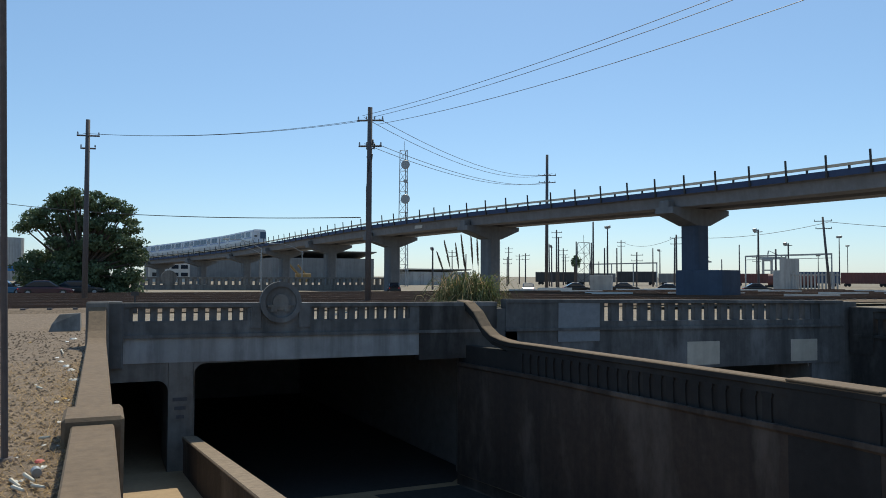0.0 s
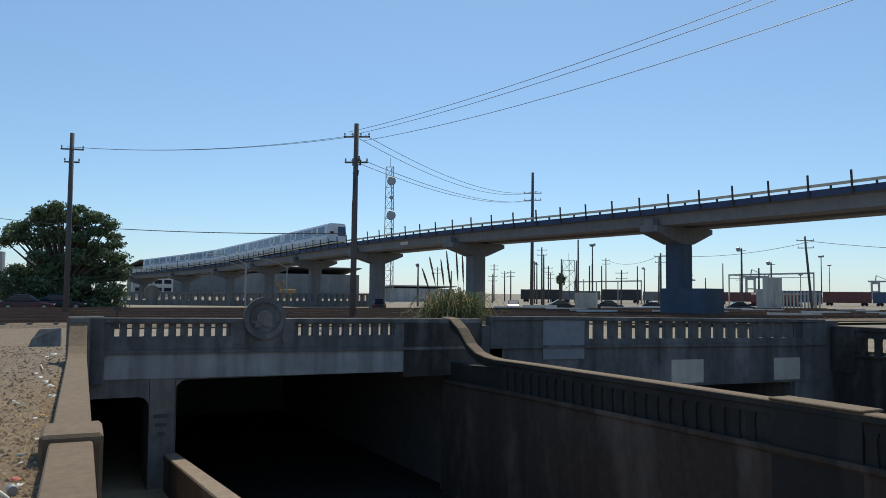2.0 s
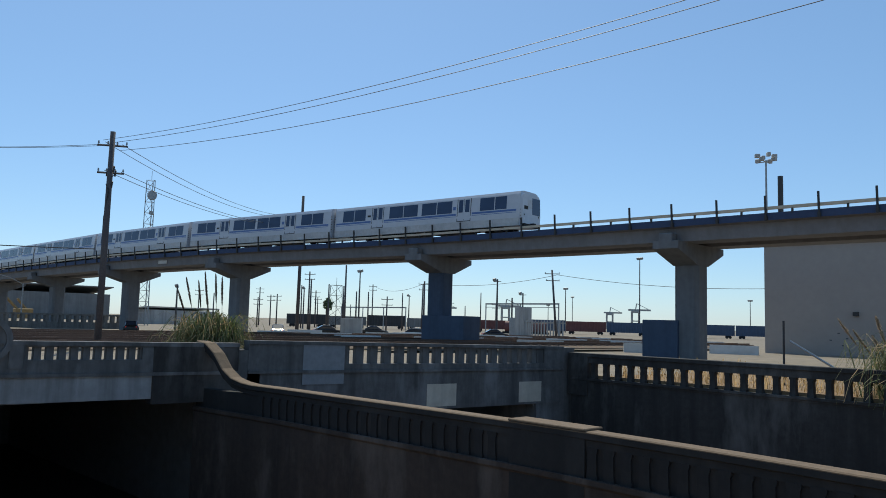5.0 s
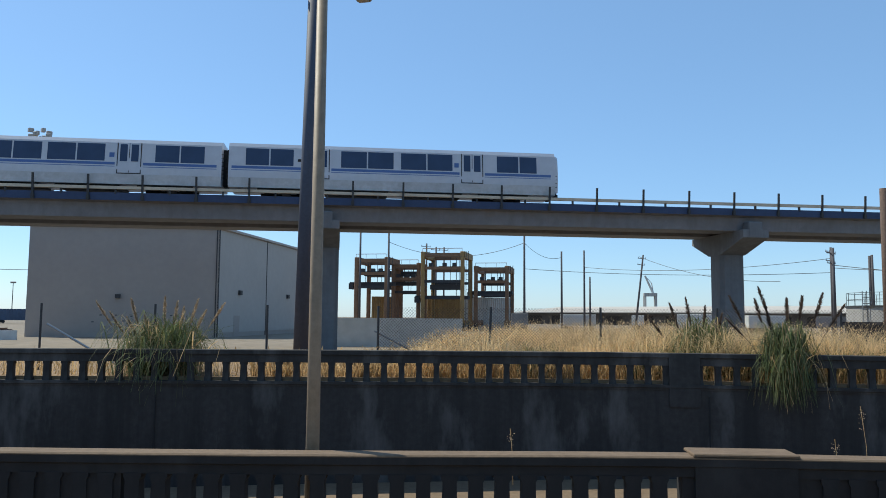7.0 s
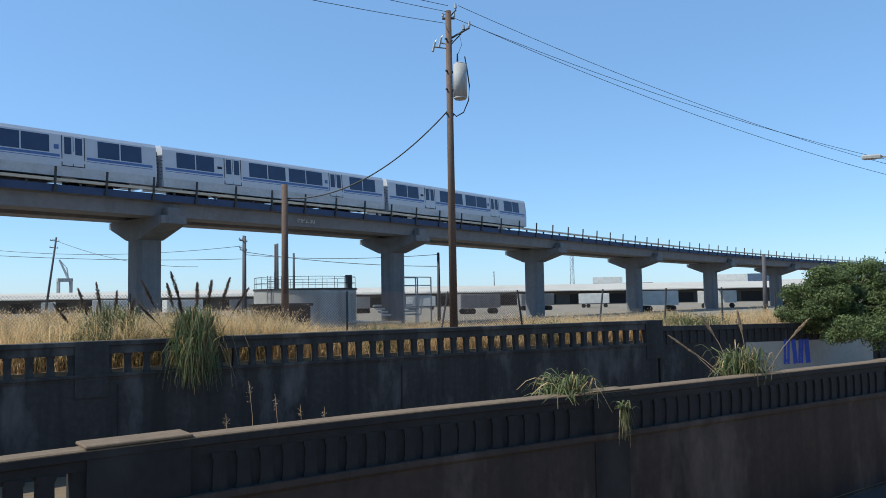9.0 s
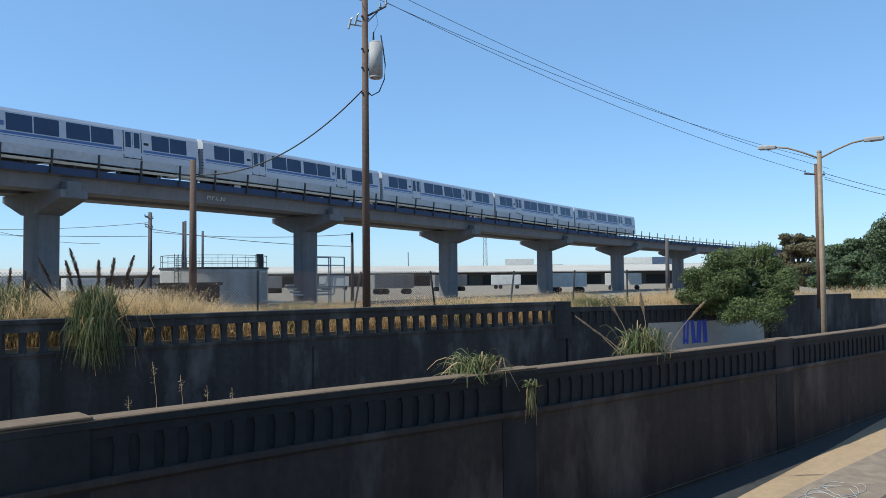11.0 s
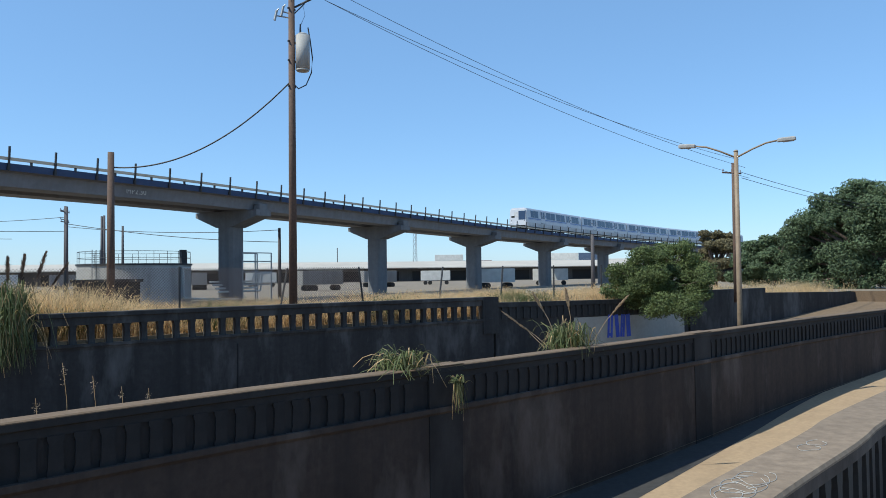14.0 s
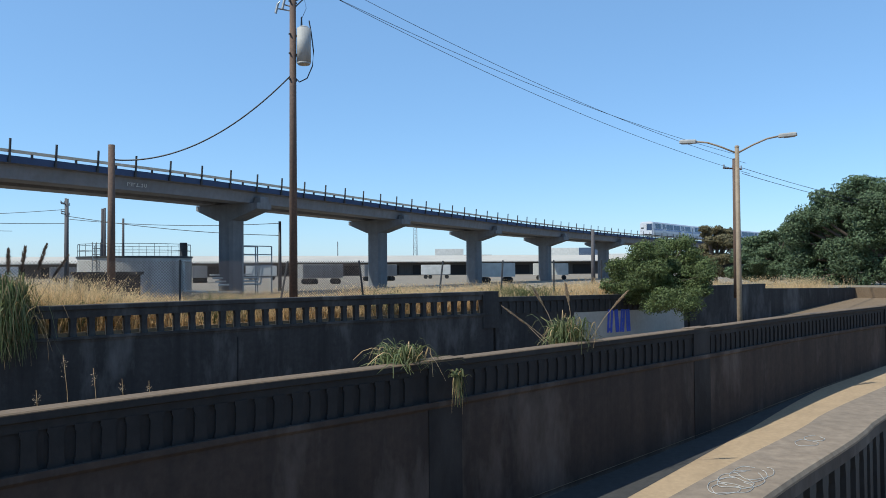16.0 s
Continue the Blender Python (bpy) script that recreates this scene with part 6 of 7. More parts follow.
# ---- parked cars ----
def loft(sections):
    """Rings of equal length [(x, y, z)], joined into a closed body."""
    n = len(sections[0])
    v = [p for s in sections for p in s]
    f = [(i * n + k, i * n + (k + 1) % n, (i + 1) * n + (k + 1) % n, (i + 1) * n + k) for i in range(len(sections) - 1) for k in range(n)]
    return v, f + [tuple(range(n))[::-1], tuple(range((len(sections) - 1) * n, len(sections) * n))]


def ring(x, w, z0, z1, t=0.85, c=0.12):
    return [(x, -w * 0.92, z0), (x, w * 0.92, z0), (x, w, z0 + c), (x, w, z1 - c), (x, w * t, z1), (x, -w * t, z1), (x, -w, z1 - c), (x, -w, z0 + c)]


def car(label, at, az, paint, L=4.7, H=1.45, tall=False):
    c = thing("car", label, "car", "parked cars", at)
    c.rotation_euler = (0, 0, radians(az))
    h = L / 2
    bz = 0.98 if tall else 0.85
    part("body", loft([ring(-h, 0.7, 0.35, bz * 0.85), ring(-h + 0.25, 0.86, 0.25, bz), ring(-0.5, 0.9, 0.22, bz), ring(h * 0.45, 0.9, 0.22, bz * 0.98), ring(h - 0.3, 0.85, 0.25, bz * 0.82), ring(h, 0.65, 0.35, bz * 0.7)]), M[paint], c)
    part("cabin", loft([ring(-h + (0.15 if tall else 0.5), 0.72, bz - 0.05, bz + 0.1), ring(-h + (0.4 if tall else 1.3), 0.72, bz - 0.05, H, 0.8), ring(h * 0.12, 0.72, bz - 0.05, H, 0.8), ring(h * 0.48, 0.74, bz - 0.05, bz + 0.05)]), M["glass"], c)
    part("roof", loft([ring(-h + (0.42 if tall else 1.3), 0.62, H - 0.03, H + 0.03, 0.8, 0.02), ring(h * 0.1, 0.62, H - 0.03, H + 0.03, 0.8, 0.02)]), M[paint], c)
    for x in (-h * 0.62, h * 0.62):
        for s in (-1, 1):
            w = part("wheel", tube((x, s * 0.72, 0.32), (x, s * 0.92, 0.32), 0.32, n=18), M["tyre"], c)
            part("rim", tube((x, s * 0.91, 0.32), (x, s * 0.935, 0.32), 0.19, n=14), M["steel"], w)
    for s in (-1, 1):
        part("tail_lamp", box(-h - 0.02, -h + 0.1, s * 0.62 - 0.08, s * 0.62 + 0.06, 0.64, 0.74), M["redlamp"], c)
        part("headlamp", box(h - 0.14, h + 0.0, s * 0.52 - 0.14, s * 0.52 + 0.14, 0.52, 0.64), M["chrome"], c)
    return c


car("dark maroon parked sedan beside the rails", (-82, -4.6, 0), 88, "paint_maroon")
car("white parked utility car under a tree", (-90, -3.3, 0), 82, "paint_white", 4.8, 1.75, True)
car("dark parked sedan under a tree", (-86, -1.9, 0), 85, "paint_black")
car("white parked utility car under a tree", (-95, -0.5, 0), 86, "paint_white", 4.8, 1.75, True)
car("teal blue parked car beside the rails", (-86, -8.6, 0), 84, "paint_blue")
car("pale parked car in the lot", (-104, -7.5, 0), 80, "paint_white")
for k in range(9):
    az = -70 + k * 3.2 + cr.random()
    d = 105 + 9 * (k % 3)
    car("small far parked car in the yard", (math.sin(radians(az)) * d, math.cos(radians(az)) * d, -0.3), -az + cr.choice([0, 10, 90]), cr.choice(["paint_white", "paint_black", "paint_black"]), 4.2, 1.4)
fl = thing("excavator", "yellow excavator arm resting in the yard", "excavator", at=(-215, 52, 0))
part("body", box(-1.5, 1.5, -2, 2, 0.2, 2.6, 0.2), M["yellow"], fl)
part("arm", join(tube((0, -1, 2), (0, -4, 5.2), 0.35, n=6), tube((0, -4, 5.2), (0, -6.5, 1), 0.3, n=6), tube((0, 1, 2), (0, -1.5, 5.0), 0.3, n=6)), M["yellow"], fl)
rt = thing("red_truck", "red and white truck at the road's end", "truck", at=(74, 5.0, 0.0))
part("body", box(-0.8, 2.6, -1.2, 1.25, 0.9, 2.6, 0.08), M["redbox"], rt)
part("bumper", join(box(-0.95, -0.8, -1.2, 1.25, 0.45, 0.75), box(-0.83, -0.8, -1.1, 1.15, 1.5, 1.75)), M["paint_white"], rt)
part("wheels", join(tube((0, -1.1, 0.4), (0, 1.15, 0.4), 0.45, n=16), tube((2, -1.1, 0.4), (2, 1.15, 0.4), 0.45, n=16)), M["tyre"], rt)

# older bridge on the next street, beyond the tracks
ob = thing("old_balustrade", "far weathered concrete balustrade with a round medallion", "balustrade", at=(-118, 12, 0))
part("wall", join(box(-0.3, 0.3, -8, 30, 1.5, 1.75), box(-0.3, 0.3, -8, 30, -0.3, 0.6)), M["wall_pale"], ob)
bm_ = mesh_of("baluster", box(-0.2, 0.2, -0.3, 0.3, 0.6, 1.5), M["wall_pale"])
for k in range(38):
    piece("baluster", bm_, ob, pose(0, -7.5 + k, 0))
part("medallion", tube((-0.3, -3, 1.6), (0.35, -3, 1.6), 1.1, n=24), M["wall_pale"], ob)
for x, y, a in ((-112, 21, 100), (-125, 30, 100), (-139, 26, 100)):
    p = thing("street_lamp", "far grey street lamp with a long curved arm", "street lamp", "far street lamps", (x, y, 0))
    part("pole", tube((0, 0, -0.3), (0, 0, 6.0), 0.11, 0.08, 8), M["steel"], p)
    part("arm", pipe([(0, 0, 5.8), (0, -1.5, 6.6), (0, -3.2, 7.1), (0, -4.6, 7.1)], 0.06, 6), M["tank"], p)
    part("luminaire", box(-0.15, 0.15, -5.4, -4.5, 7.02, 7.2, 0.04), M["tank"], p)

# ---- fence and dry grass behind the far wall ----
fence = thing("chain_link_fence", "chain-link fence with dark steel posts before dry grass", "fence")
FENCE = [(x, far_y(x) + 3.4) for x in np.arange(-15.2, 52, 4.62)]
for k, (x, y) in enumerate(FENCE):
    lean = (0, 0, 0, 0, 2, 0, 0, 0, 0, 14, -10, 12, 8, 0, 0)[k]
    part("post", moved(tube((0, 0, -0.4), (0, 0, 2.45), 0.05, n=6), pose(x, y, 0, 0, lean, 0)), M["darksteel"], fence)
part("brace", tube((-14.9, 33.0, 1.6), (-11.6, 32.7, -0.2), 0.05, n=6), M["steel"], fence)
part("brace", tube((-1.5, 33.0, 1.4), (1.6, 33.0, -0.2), 0.04, n=6), M["steel"], fence)
vs, fs = [], []
for k in range(3, len(FENCE) - 5):
    (xa, ya), (xb, yb) = FENCE[k], FENCE[k + 1]
    L = math.hypot(xb - xa, yb - ya)
    for s in (-1, 1):
        for q in np.arange(-2.4, L, 0.13):
            a0, a1 = (q, q + 2.4) if s > 0 else (q + 2.4, q)
            z0, z1 = 0.0, 2.4
            pts = []
            for a, z in ((a0, z0), (a1, z1)):
                pts.append([a, z])
            (p, pz), (r, rz) = pts
            if (p < 0 and r < 0) or (p > L and r > L):
                continue
            for e in (0, 1):
                other = pts[1 - e]
                lim = 0.0 if pts[e][0] < 0 else (L if pts[e][0] > L else None)
                if lim is not None:
                    u = (lim - other[0]) / (pts[e][0] - other[0])
                    pts[e] = [lim, other[1] + u * (pts[e][1] - other[1])]
            n = len(vs)
            for a, z in pts:
                x, y = xa + (xb - xa) * a / L, ya + (yb - ya) * a / L
                vs += [(x, y, z - 0.007), (x, y + 0.008, z + 0.005), (x, y - 0.008, z + 0.005)]
            fs += [(n, n + 1, n + 4, n + 3), (n + 1, n + 2, n + 5, n + 4), (n + 2, n, n + 3, n + 5)]
wires_ = plain_mesh("wire_mesh", (vs, fs), M["rusty_post"], fence)
wires_["kind"] = "stuff"


def blades(rng, spots, h0, h1, w, bend, heads=0.0, seg=2, patchy=False):
    """Thin tapered blades, each bent to one side; heads: the share that ends in a small seed tuft."""
    v, f = [], []
    for x, y, z in spots:
        h = h0 + (h1 - h0) * rng.random() ** ((1.8 if x < 19 else 3.0) if patchy else 1)
        if patchy:
            h *= 0.75 + 0.4 * math.sin(x * 0.83 + 1.7 * math.sin(y * 0.31)) ** 2 * (0.5 + 0.9 * math.sin(x * 0.37 + y * 0.21) ** 2) + (0.2 if 2 < x < 16 else 0.0)
        a = rng.random() * 6.283
        b = bend * h * (0.2 + rng.random())
        dx, dy = math.cos(a), math.sin(a)
        c = rng.random() * 6.283
        ex, ey = math.cos(c) * w, math.sin(c) * w
        n = len(v)
        for k in range(seg + 1):
            u = k / seg
            r = 1 - 0.85 * u
            px, py, pz = x + dx * b * u * u, y + dy * b * u * u, z + h * u
            v += [(px - ex * r, py - ey * r, pz), (px + ex * r, py + ey * r, pz)]
            if k:
                f.append((n + 2 * k - 2, n + 2 * k - 1, n + 2 * k + 1, n + 2 * k))
        if rng.random() < heads:
            n = len(v)
            t = h * 0.22
            v += [(px, py, pz - t), (px + ex * 2.2, py + ey * 2.2, pz), (px + dx * 0.05, py + dy * 0.05, pz + t), (px - ex * 2.2, py - ey * 2.2, pz)]
            f.append((n, n + 1, n + 2, n + 3))
    return v, f


def tufts(rng, centres, per, w):
    """Grass in loose tufts (x, y, z, height): blades fan out from each foot and end in fine drooping sprays."""
    v, f = [], []
    for x, y, z, h in centres:
        for _ in range(per):
            a = rng.random() * 6.283
            dx, dy = math.cos(a), math.sin(a)
            hh = h * (0.35 + 0.65 * rng.random())
            b = hh * (0.12 + 0.75 * rng.random() ** 1.5)
            ox, oy = x + rng.normal() * 0.12, y + rng.normal() * 0.12
            c = rng.random() * 6.283
            ex, ey = math.cos(c) * w, math.sin(c) * w
            n = len(v)
            for k, u in enumerate((0, 0.5, 1.0)):
                r = 1 - 0.7 * u
                px, py, pz = ox + dx * b * u * u, oy + dy * b * u * u, z + hh * (u - 0.12 * u * u)
                v += [(px - ex * r, py - ey * r, pz), (px + ex * r, py + ey * r, pz)]
                if k:
                    f.append((n + 2 * k - 2, n + 2 * k - 1, n + 2 * k + 1, n + 2 * k))
            for _q in range(1):
                n = len(v)
                e = rng.normal(size=3) * 0.07 * (0.6 + h * 0.4)
                sx, sy, sz = px + e[0], py + e[1], pz + e[2] * 0.8
                m = 0.014 + 0.016 * rng.random()
                v += [(sx, sy, sz - m), (sx + ex / w * m, sy + ey / w * m, sz), (sx, sy, sz + m * 1.6), (sx - ex / w * m * 0.7, sy - ey / w * m * 0.7, sz)]
                f.append((n, n + 1, n + 2, n + 3))
    return v, f


rng5 = np.random.default_rng(21)
centres = []
while len(centres) < 6400:
    x = -3 + 64 * rng5.random()
    off = 1.0 + 12 * rng5.random() ** 1.2
    y = far_y(x) + off
    wave = math.sin(x * 0.55 + 1.9 * math.sin(off * 0.5)) * math.sin(x * 0.21 + 0.8) + 0.35 * math.sin(x * 1.7 + off)
    rich = 0.55 + 0.4 * wave + (0.35 if 2 < x < 18 else 0.0)
    if rng5.random() < rich and (x > 0 or rng5.random() < 0.35):
        top = float(np.interp(x, [-3, 2, 8, 17, 20, 60], [0.9, 1.9, 2.45, 2.3, 1.45, 1.6]))
        centres.append((x, y, -0.35, top * (0.4 + 0.6 * min(max(rich, 0), 1)) * (0.6 + 0.55 * rng5.random())))
tagged(plain_mesh("dry_grass", tufts(rng5, centres, 27, 0.014), M["dry"]), "tall bleached dry grass behind the balustrade", "dry grass", kind="stuff")
green = []
for cx, n in ((4.5, 30), (9.5, 60), (10.8, 70), (12.2, 70), (15.5, 60), (17.0, 50), (22.5, 40), (31.0, 30), (38.5, 60), (41.0, 60)):
    green += [(cx + rng5.normal() * 0.9, far_y(cx) + 0.9 + 2.0 * rng5.random(), -0.35, 0.8 + 0.9 * rng5.random()) for _ in range(n)]
tagged(plain_mesh("green_weeds", tufts(rng5, green, 24, 0.016), M["reed"]), "patches of green weeds in the dry grass", "weeds", kind="stuff")
spots = [(x, far_y(x) + 0.35 + 7 * rng5.random() ** 2.4, -0.35) for x in -6 + 68 * rng5.random(15000)] + [(x, far_y(x) + 0.4 + 9 * rng5.random() ** 2, -0.35) for x in -22 + 18 * rng5.random(1200)]
tagged(plain_mesh("dry_weeds", blades(rng5, spots, 0.15, 0.85, 0.025, 0.5, 0.3), M["straw"]), "short dry weeds along the wall foot", "dry weeds", kind="stuff")
spots = []
for x0, y0, r in ((66, 16.5, 4), (71, 12.5, 3.5), (76, 14, 4), (61, 19.5, 4)):
    spots += [(x0 + r * rng5.normal() * 0.6, y0 + r * rng5.normal() * 0.6, -0.35) for _ in range(650)]
spots = [q for q in spots if q[1] > far_y(q[0]) + 0.6]
tagged(plain_mesh("dry_reeds", tufts(rng5, [(x, y, z, 1.5 * (0.4 + 0.8 * rng5.random())) for x, y, z in spots[::5]], 22, 0.009), M["dry"]), "pale dry reeds at the road's end", "dry reeds", kind="stuff")
setting("soil", strip(-22, 62, lambda x: far_y(x) + 0.16, lambda x: far_y(x) + 16, lambda x: -0.27, 2.0, 4), M["dirt"], "dry tan soil strip behind the balustrade", "soil")


def pampas(label, x, y, z, n, h, reach, plumes, seed, droop=None, face=0.0, mt="plume", fat=0.035):
    """A clump of arching blades with plumes on stalks (offset, height, lean); droop: how far blades hang on the -y side; face: heading of the offsets."""
    rng = np.random.default_rng(seed)
    p = thing("pampas_grass", label, "pampas grass", "pampas clumps", (x, y, z))
    green, dead = ([], []), ([], [])
    for _ in range(int(n * 1.5)):
        v, f = dead if rng.random() < 0.13 else green
        a = rng.random() * 6.283
        hh, rr = h * (0.3 + 0.85 * rng.random()), reach * (0.2 + 0.9 * rng.random() ** 1.3)
        end = hh * rng.uniform(-0.1, 0.9)
        if droop and math.sin(a) < 0.2 and rng.random() < 0.8:
            end = -droop * rng.random() ** 0.8 * (1.25 if v is dead[0] else 1.0)
            hh *= rng.uniform(0.35, 0.8)
            rr *= rng.uniform(0.5, 0.9)
        ox, oy = rng.normal() * reach * 0.22, rng.normal() * reach * 0.22
        w = 0.011 + 0.022 * rng.random()
        kink, side = rng.uniform(0.4, 0.95), rng.normal() * 0.35
        k0 = len(v)
        for k in range(6):
            u = k / 5
            r = rr * u
            zz = 4 * hh * u * (1 - u) * 0.8 + end * u * u + (hh * 0.35 * u * (1 - u))
            if u > kink:
                zz -= (u - kink) * hh * 0.8
            b2a = a + side * u * u
            px, py = ox + math.cos(b2a) * r, oy + math.sin(b2a) * r
            ww = w * (1 - 0.8 * u)
            v += [(px - math.sin(a) * ww, py + math.cos(a) * ww, zz), (px + math.sin(a) * ww, py - math.cos(a) * ww, zz + ww * 0.6)]
            if k:
                f.append((k0 + 2 * k - 2, k0 + 2 * k - 1, k0 + 2 * k + 1, k0 + 2 * k))
    if dead[0]:
        db = plain_mesh("dead_blades", dead, M["straw"], p)
        db["kind"] = "stuff"
        db["label"] = "dry straw-coloured blades"
    v, f = green
    b = plain_mesh("blades", (v, f), M["reed"], p)
    b["kind"] = "stuff"
    way = Vector((math.cos(radians(face)), math.sin(radians(face)), 0))
    for dx, dz, tilt in plumes:
        top = way * (dx + tilt) + Vector((0, 0, dz))
        base = way * (dx * 0.6) + Vector((0, 0, 0.1))
        mid = base.lerp(top, 0.55) - way * tilt * 0.12
        st = part("stalk", pipe([base, mid, top], 0.008, 5), M[mt], p)
        axis = (top - mid).normalized()
        vv, ff = [], []
        for _ in range(260):
            u = rng.random()
            c = mid.lerp(top, 0.25 + 0.8 * u)
            rad = fat * (math.sin(math.pi * (0.08 + 0.84 * u)) + 0.15) * (0.5 + rng.random())
            a = rng.random() * 6.283
            e = c + Vector((math.cos(a) * rad, math.sin(a) * rad, 0)) + axis * rng.uniform(0.08, 0.16)
            t = Vector((-math.sin(a), math.cos(a), 0)) * 0.012
            k0 = len(vv)
            vv += [tuple(c - t), tuple(c.lerp(e, 0.6) - t * 1.5), tuple(e), tuple(c.lerp(e, 0.6) + t * 1.5)]
            ff.append((k0, k0 + 1, k0 + 2, k0 + 3))
        pl = plain_mesh("plume", (vv, ff), M[mt], st)
    return p


pampas("green pampas clump spilling over the balustrade", 13.5, 27.95, 0.15, 850, 1.5, 1.4, ((-1.3, 2.6, -0.5), (-0.7, 2.5, -0.25), (-0.35, 2.0, -0.2), (0.1, 2.5, 0.0), (0.5, 2.6, 0.1), (0.9, 2.7, 0.35), (-1.0, 1.8, -0.9), (-0.2, 2.9, -0.6), (1.2, 2.3, 0.7)), 1, 1.1, -26, fat=0.085)
pampas("darker pampas clump behind the balustrade", 11.4, 30.6, -0.3, 600, 1.9, 1.6, ((-0.6, 2.8, -0.5), (-0.2, 3.0, -0.3), (0.4, 2.4, 0.4), (-1.0, 2.3, -0.9), (0.1, 2.7, 0.1)), 2, None, -20, fat=0.085)
pampas("loose pampas clump before the metal shed", -9.6, 31.2, -0.3, 800, 1.9, 2.3, ((-1.6, 2.7, -0.8), (-1.2, 2.3, -0.7), (-0.7, 2.1, -0.6), (0.0, 2.9, 0.0), (0.3, 2.7, 0.15), (0.9, 2.8, 0.3), (1.4, 2.7, 0.8), (-0.3, 2.2, -0.4), (1.0, 2.4, 0.5), (-0.9, 2.8, -0.3), (0.6, 2.5, 0.1)), 3, None, 17, "plume_pale", 0.075)
pampas("green pampas clump growing between the bridges", -25.8, 12.2, 0.55, 900, 1.3, 1.6, ((-0.6, 2.6, -0.25), (-0.8, 2.2, -0.3), (-0.3, 2.5, -0.15), (0.0, 2.8, -0.25), (0.1, 2.3, -0.3), (0.35, 2.75, -0.25), (0.6, 2.65, -0.28)), 4, None, 64, fat=0.035)
pampas("sparse pampas plumes behind the median coping", 19.7, median_y(19.7) + 0.7, -0.15, 170, 0.7, 0.9, ((-1.1, 1.0, -0.6), (-0.4, 1.5, -0.5), (0.2, 1.6, -0.25), (0.9, 1.4, 0.6), (-0.9, 0.7, -0.4)), 5, None, -66, "plume_pale", 0.045)
pampas("low grass tuft on the median coping", 13.5, 10.6, -0.15, 130, 0.5, 0.9, (), 6)
pampas("small grass tuft growing from a wall joint", 14.35, 9.72, -0.35, 45, 0.15, 0.28, (), 7, 0.7)
for i, (az, d, h) in enumerate(((29.2, 14.2, 0.75), (31.2, 14.2, 0.5), (33, 14.3, 0.28), (7.4, 12.4, 0.35), (27.6, 14.0, 0.25), (36, 14.0, 0.2))):
    x, y = math.sin(radians(az)) * d, math.cos(radians(az)) * d
    y = median_y(x) + 0.62
    w = thing("weed", "single dry weed stalk behind the coping", "weed", "weeds on the median", (x, y, -0.25))
    part("stalk", pipe([(0, 0, -0.3), (-0.03 * h, 0, h * 0.5), (-0.12 * h, 0, h + 0.2)], 0.004, 4), M["dry"], w)
    sd = plain_mesh("seeds", leaf_cloud([(-0.1 * h, 0, h * (0.7 + 0.1 * k) + 0.1, 0.06, 0.06, 0.05) for k in range(4)], 30, 0.011, np.random.default_rng(i)), M["plume_pale"], w)
    sd["kind"] = "stuff"

spots = [(x, -0.32 - (0.25 - x * 0.09) * rng5.random() ** 1.3, 0.045) for x in -20 + 14 * rng5.random(5200) ** 0.8]
tagged(plain_mesh("loose_straw", blades(rng5, spots, 0.015, 0.07, 0.006, 4.0), M["straw"]), "loose dry straw lying over the gravel", "straw", kind="stuff")

# far wall tail and lit kerb where the far road climbs out
tail = thing("wall_tail", "dark concrete end wall with a low stepped top", "end wall", kind="structure")
part("wall", sweep(sub(FAR, 53.5, 63.5, 0.62), [(-0.25, 0), (0.25, 0), (0.25, -3), (-0.25, -3)]), M["wall"], tail)
part("step", sweep(sub(FAR, 63.5, 79, lambda x: 0.25 - 0.02 * (x - 63.5)), [(-0.25, 0), (0.25, 0), (0.25, -3), (-0.25, -3)]), M["wall"], tail)
setting("kerb", sweep(sub([(p[0], p[1] + 1.6) for p in MEDIAN], 36, 79, lambda x: float(np.interp(x, [36, 50, 79], [-0.75, -0.2, 0.05]))), [(-0.35, 0), (0.35, 0), (0.35, -2.5), (-0.35, -2.5)]), M["cap"], "sunlit concrete kerb of the far road", "kerb")

# sprayed strokes: blue block shapes on the pale panel, white loops on the coping
gr = thing("graffiti", "blue sprayed graffiti bars on the pale wall panel", "graffiti", kind="structure")
for k, (x0, w, tilt) in enumerate(((45.2, 0.5, 4), (45.85, 0.35, -6), (46.4, 0.42, 5), (46.95, 0.4, -4))):
    y = far_y(x0)
    zc = low(x0) - 1.62
    m = pose(x0, y - 0.13, zc, 0, tilt, heading_at(FAR, x0))
    for q, (a0, a1, b0, b1) in enumerate(((-w / 2, -w / 2 + 0.19, -0.7, 0.7), (w / 2 - 0.19, w / 2, -0.7, 0.7), (-w / 2, w / 2, (-0.6, -0.6, -0.1, 0.0)[k], (-0.42, -0.42, 0.15, 0.2)[k]))):
        part("bar", moved(box(a0, a1, -0.008 - 0.003 * q, 0.0, b0, b1), m), M["graffiti"], gr)
for k, (x, s) in enumerate(((6.6, 0.16), (6.72, 0.13), (6.85, 0.17), (7.0, 0.14), (7.12, 0.15), (6.5, 0.1), (8.5, 0.1), (8.75, 0.09))):
    y = near_y(x)
    loop = [(x + s * 1.4 * math.cos(a) * (1 + 0.25 * math.sin(3 * a + k)), y + 0.02 + min(s, 0.17) * math.sin(a), 0.304) for a in np.linspace(0.2, 5.9, 26)]
    part("loop", pipe(loop, 0.0026, 4), M["whitepaint"], gr, "white sprayed scribble")
for k, x in enumerate((10.6, 10.85, 11.1, 11.4)):
    part("red_bar", moved(box(-0.05, 0.05, -0.297, -0.287, 0.18, 0.23), pose(x, near_y(x), 0, 0, 0, heading_at(NEAR_R, x))), M["redlitter"], gr, "red sprayed mark")
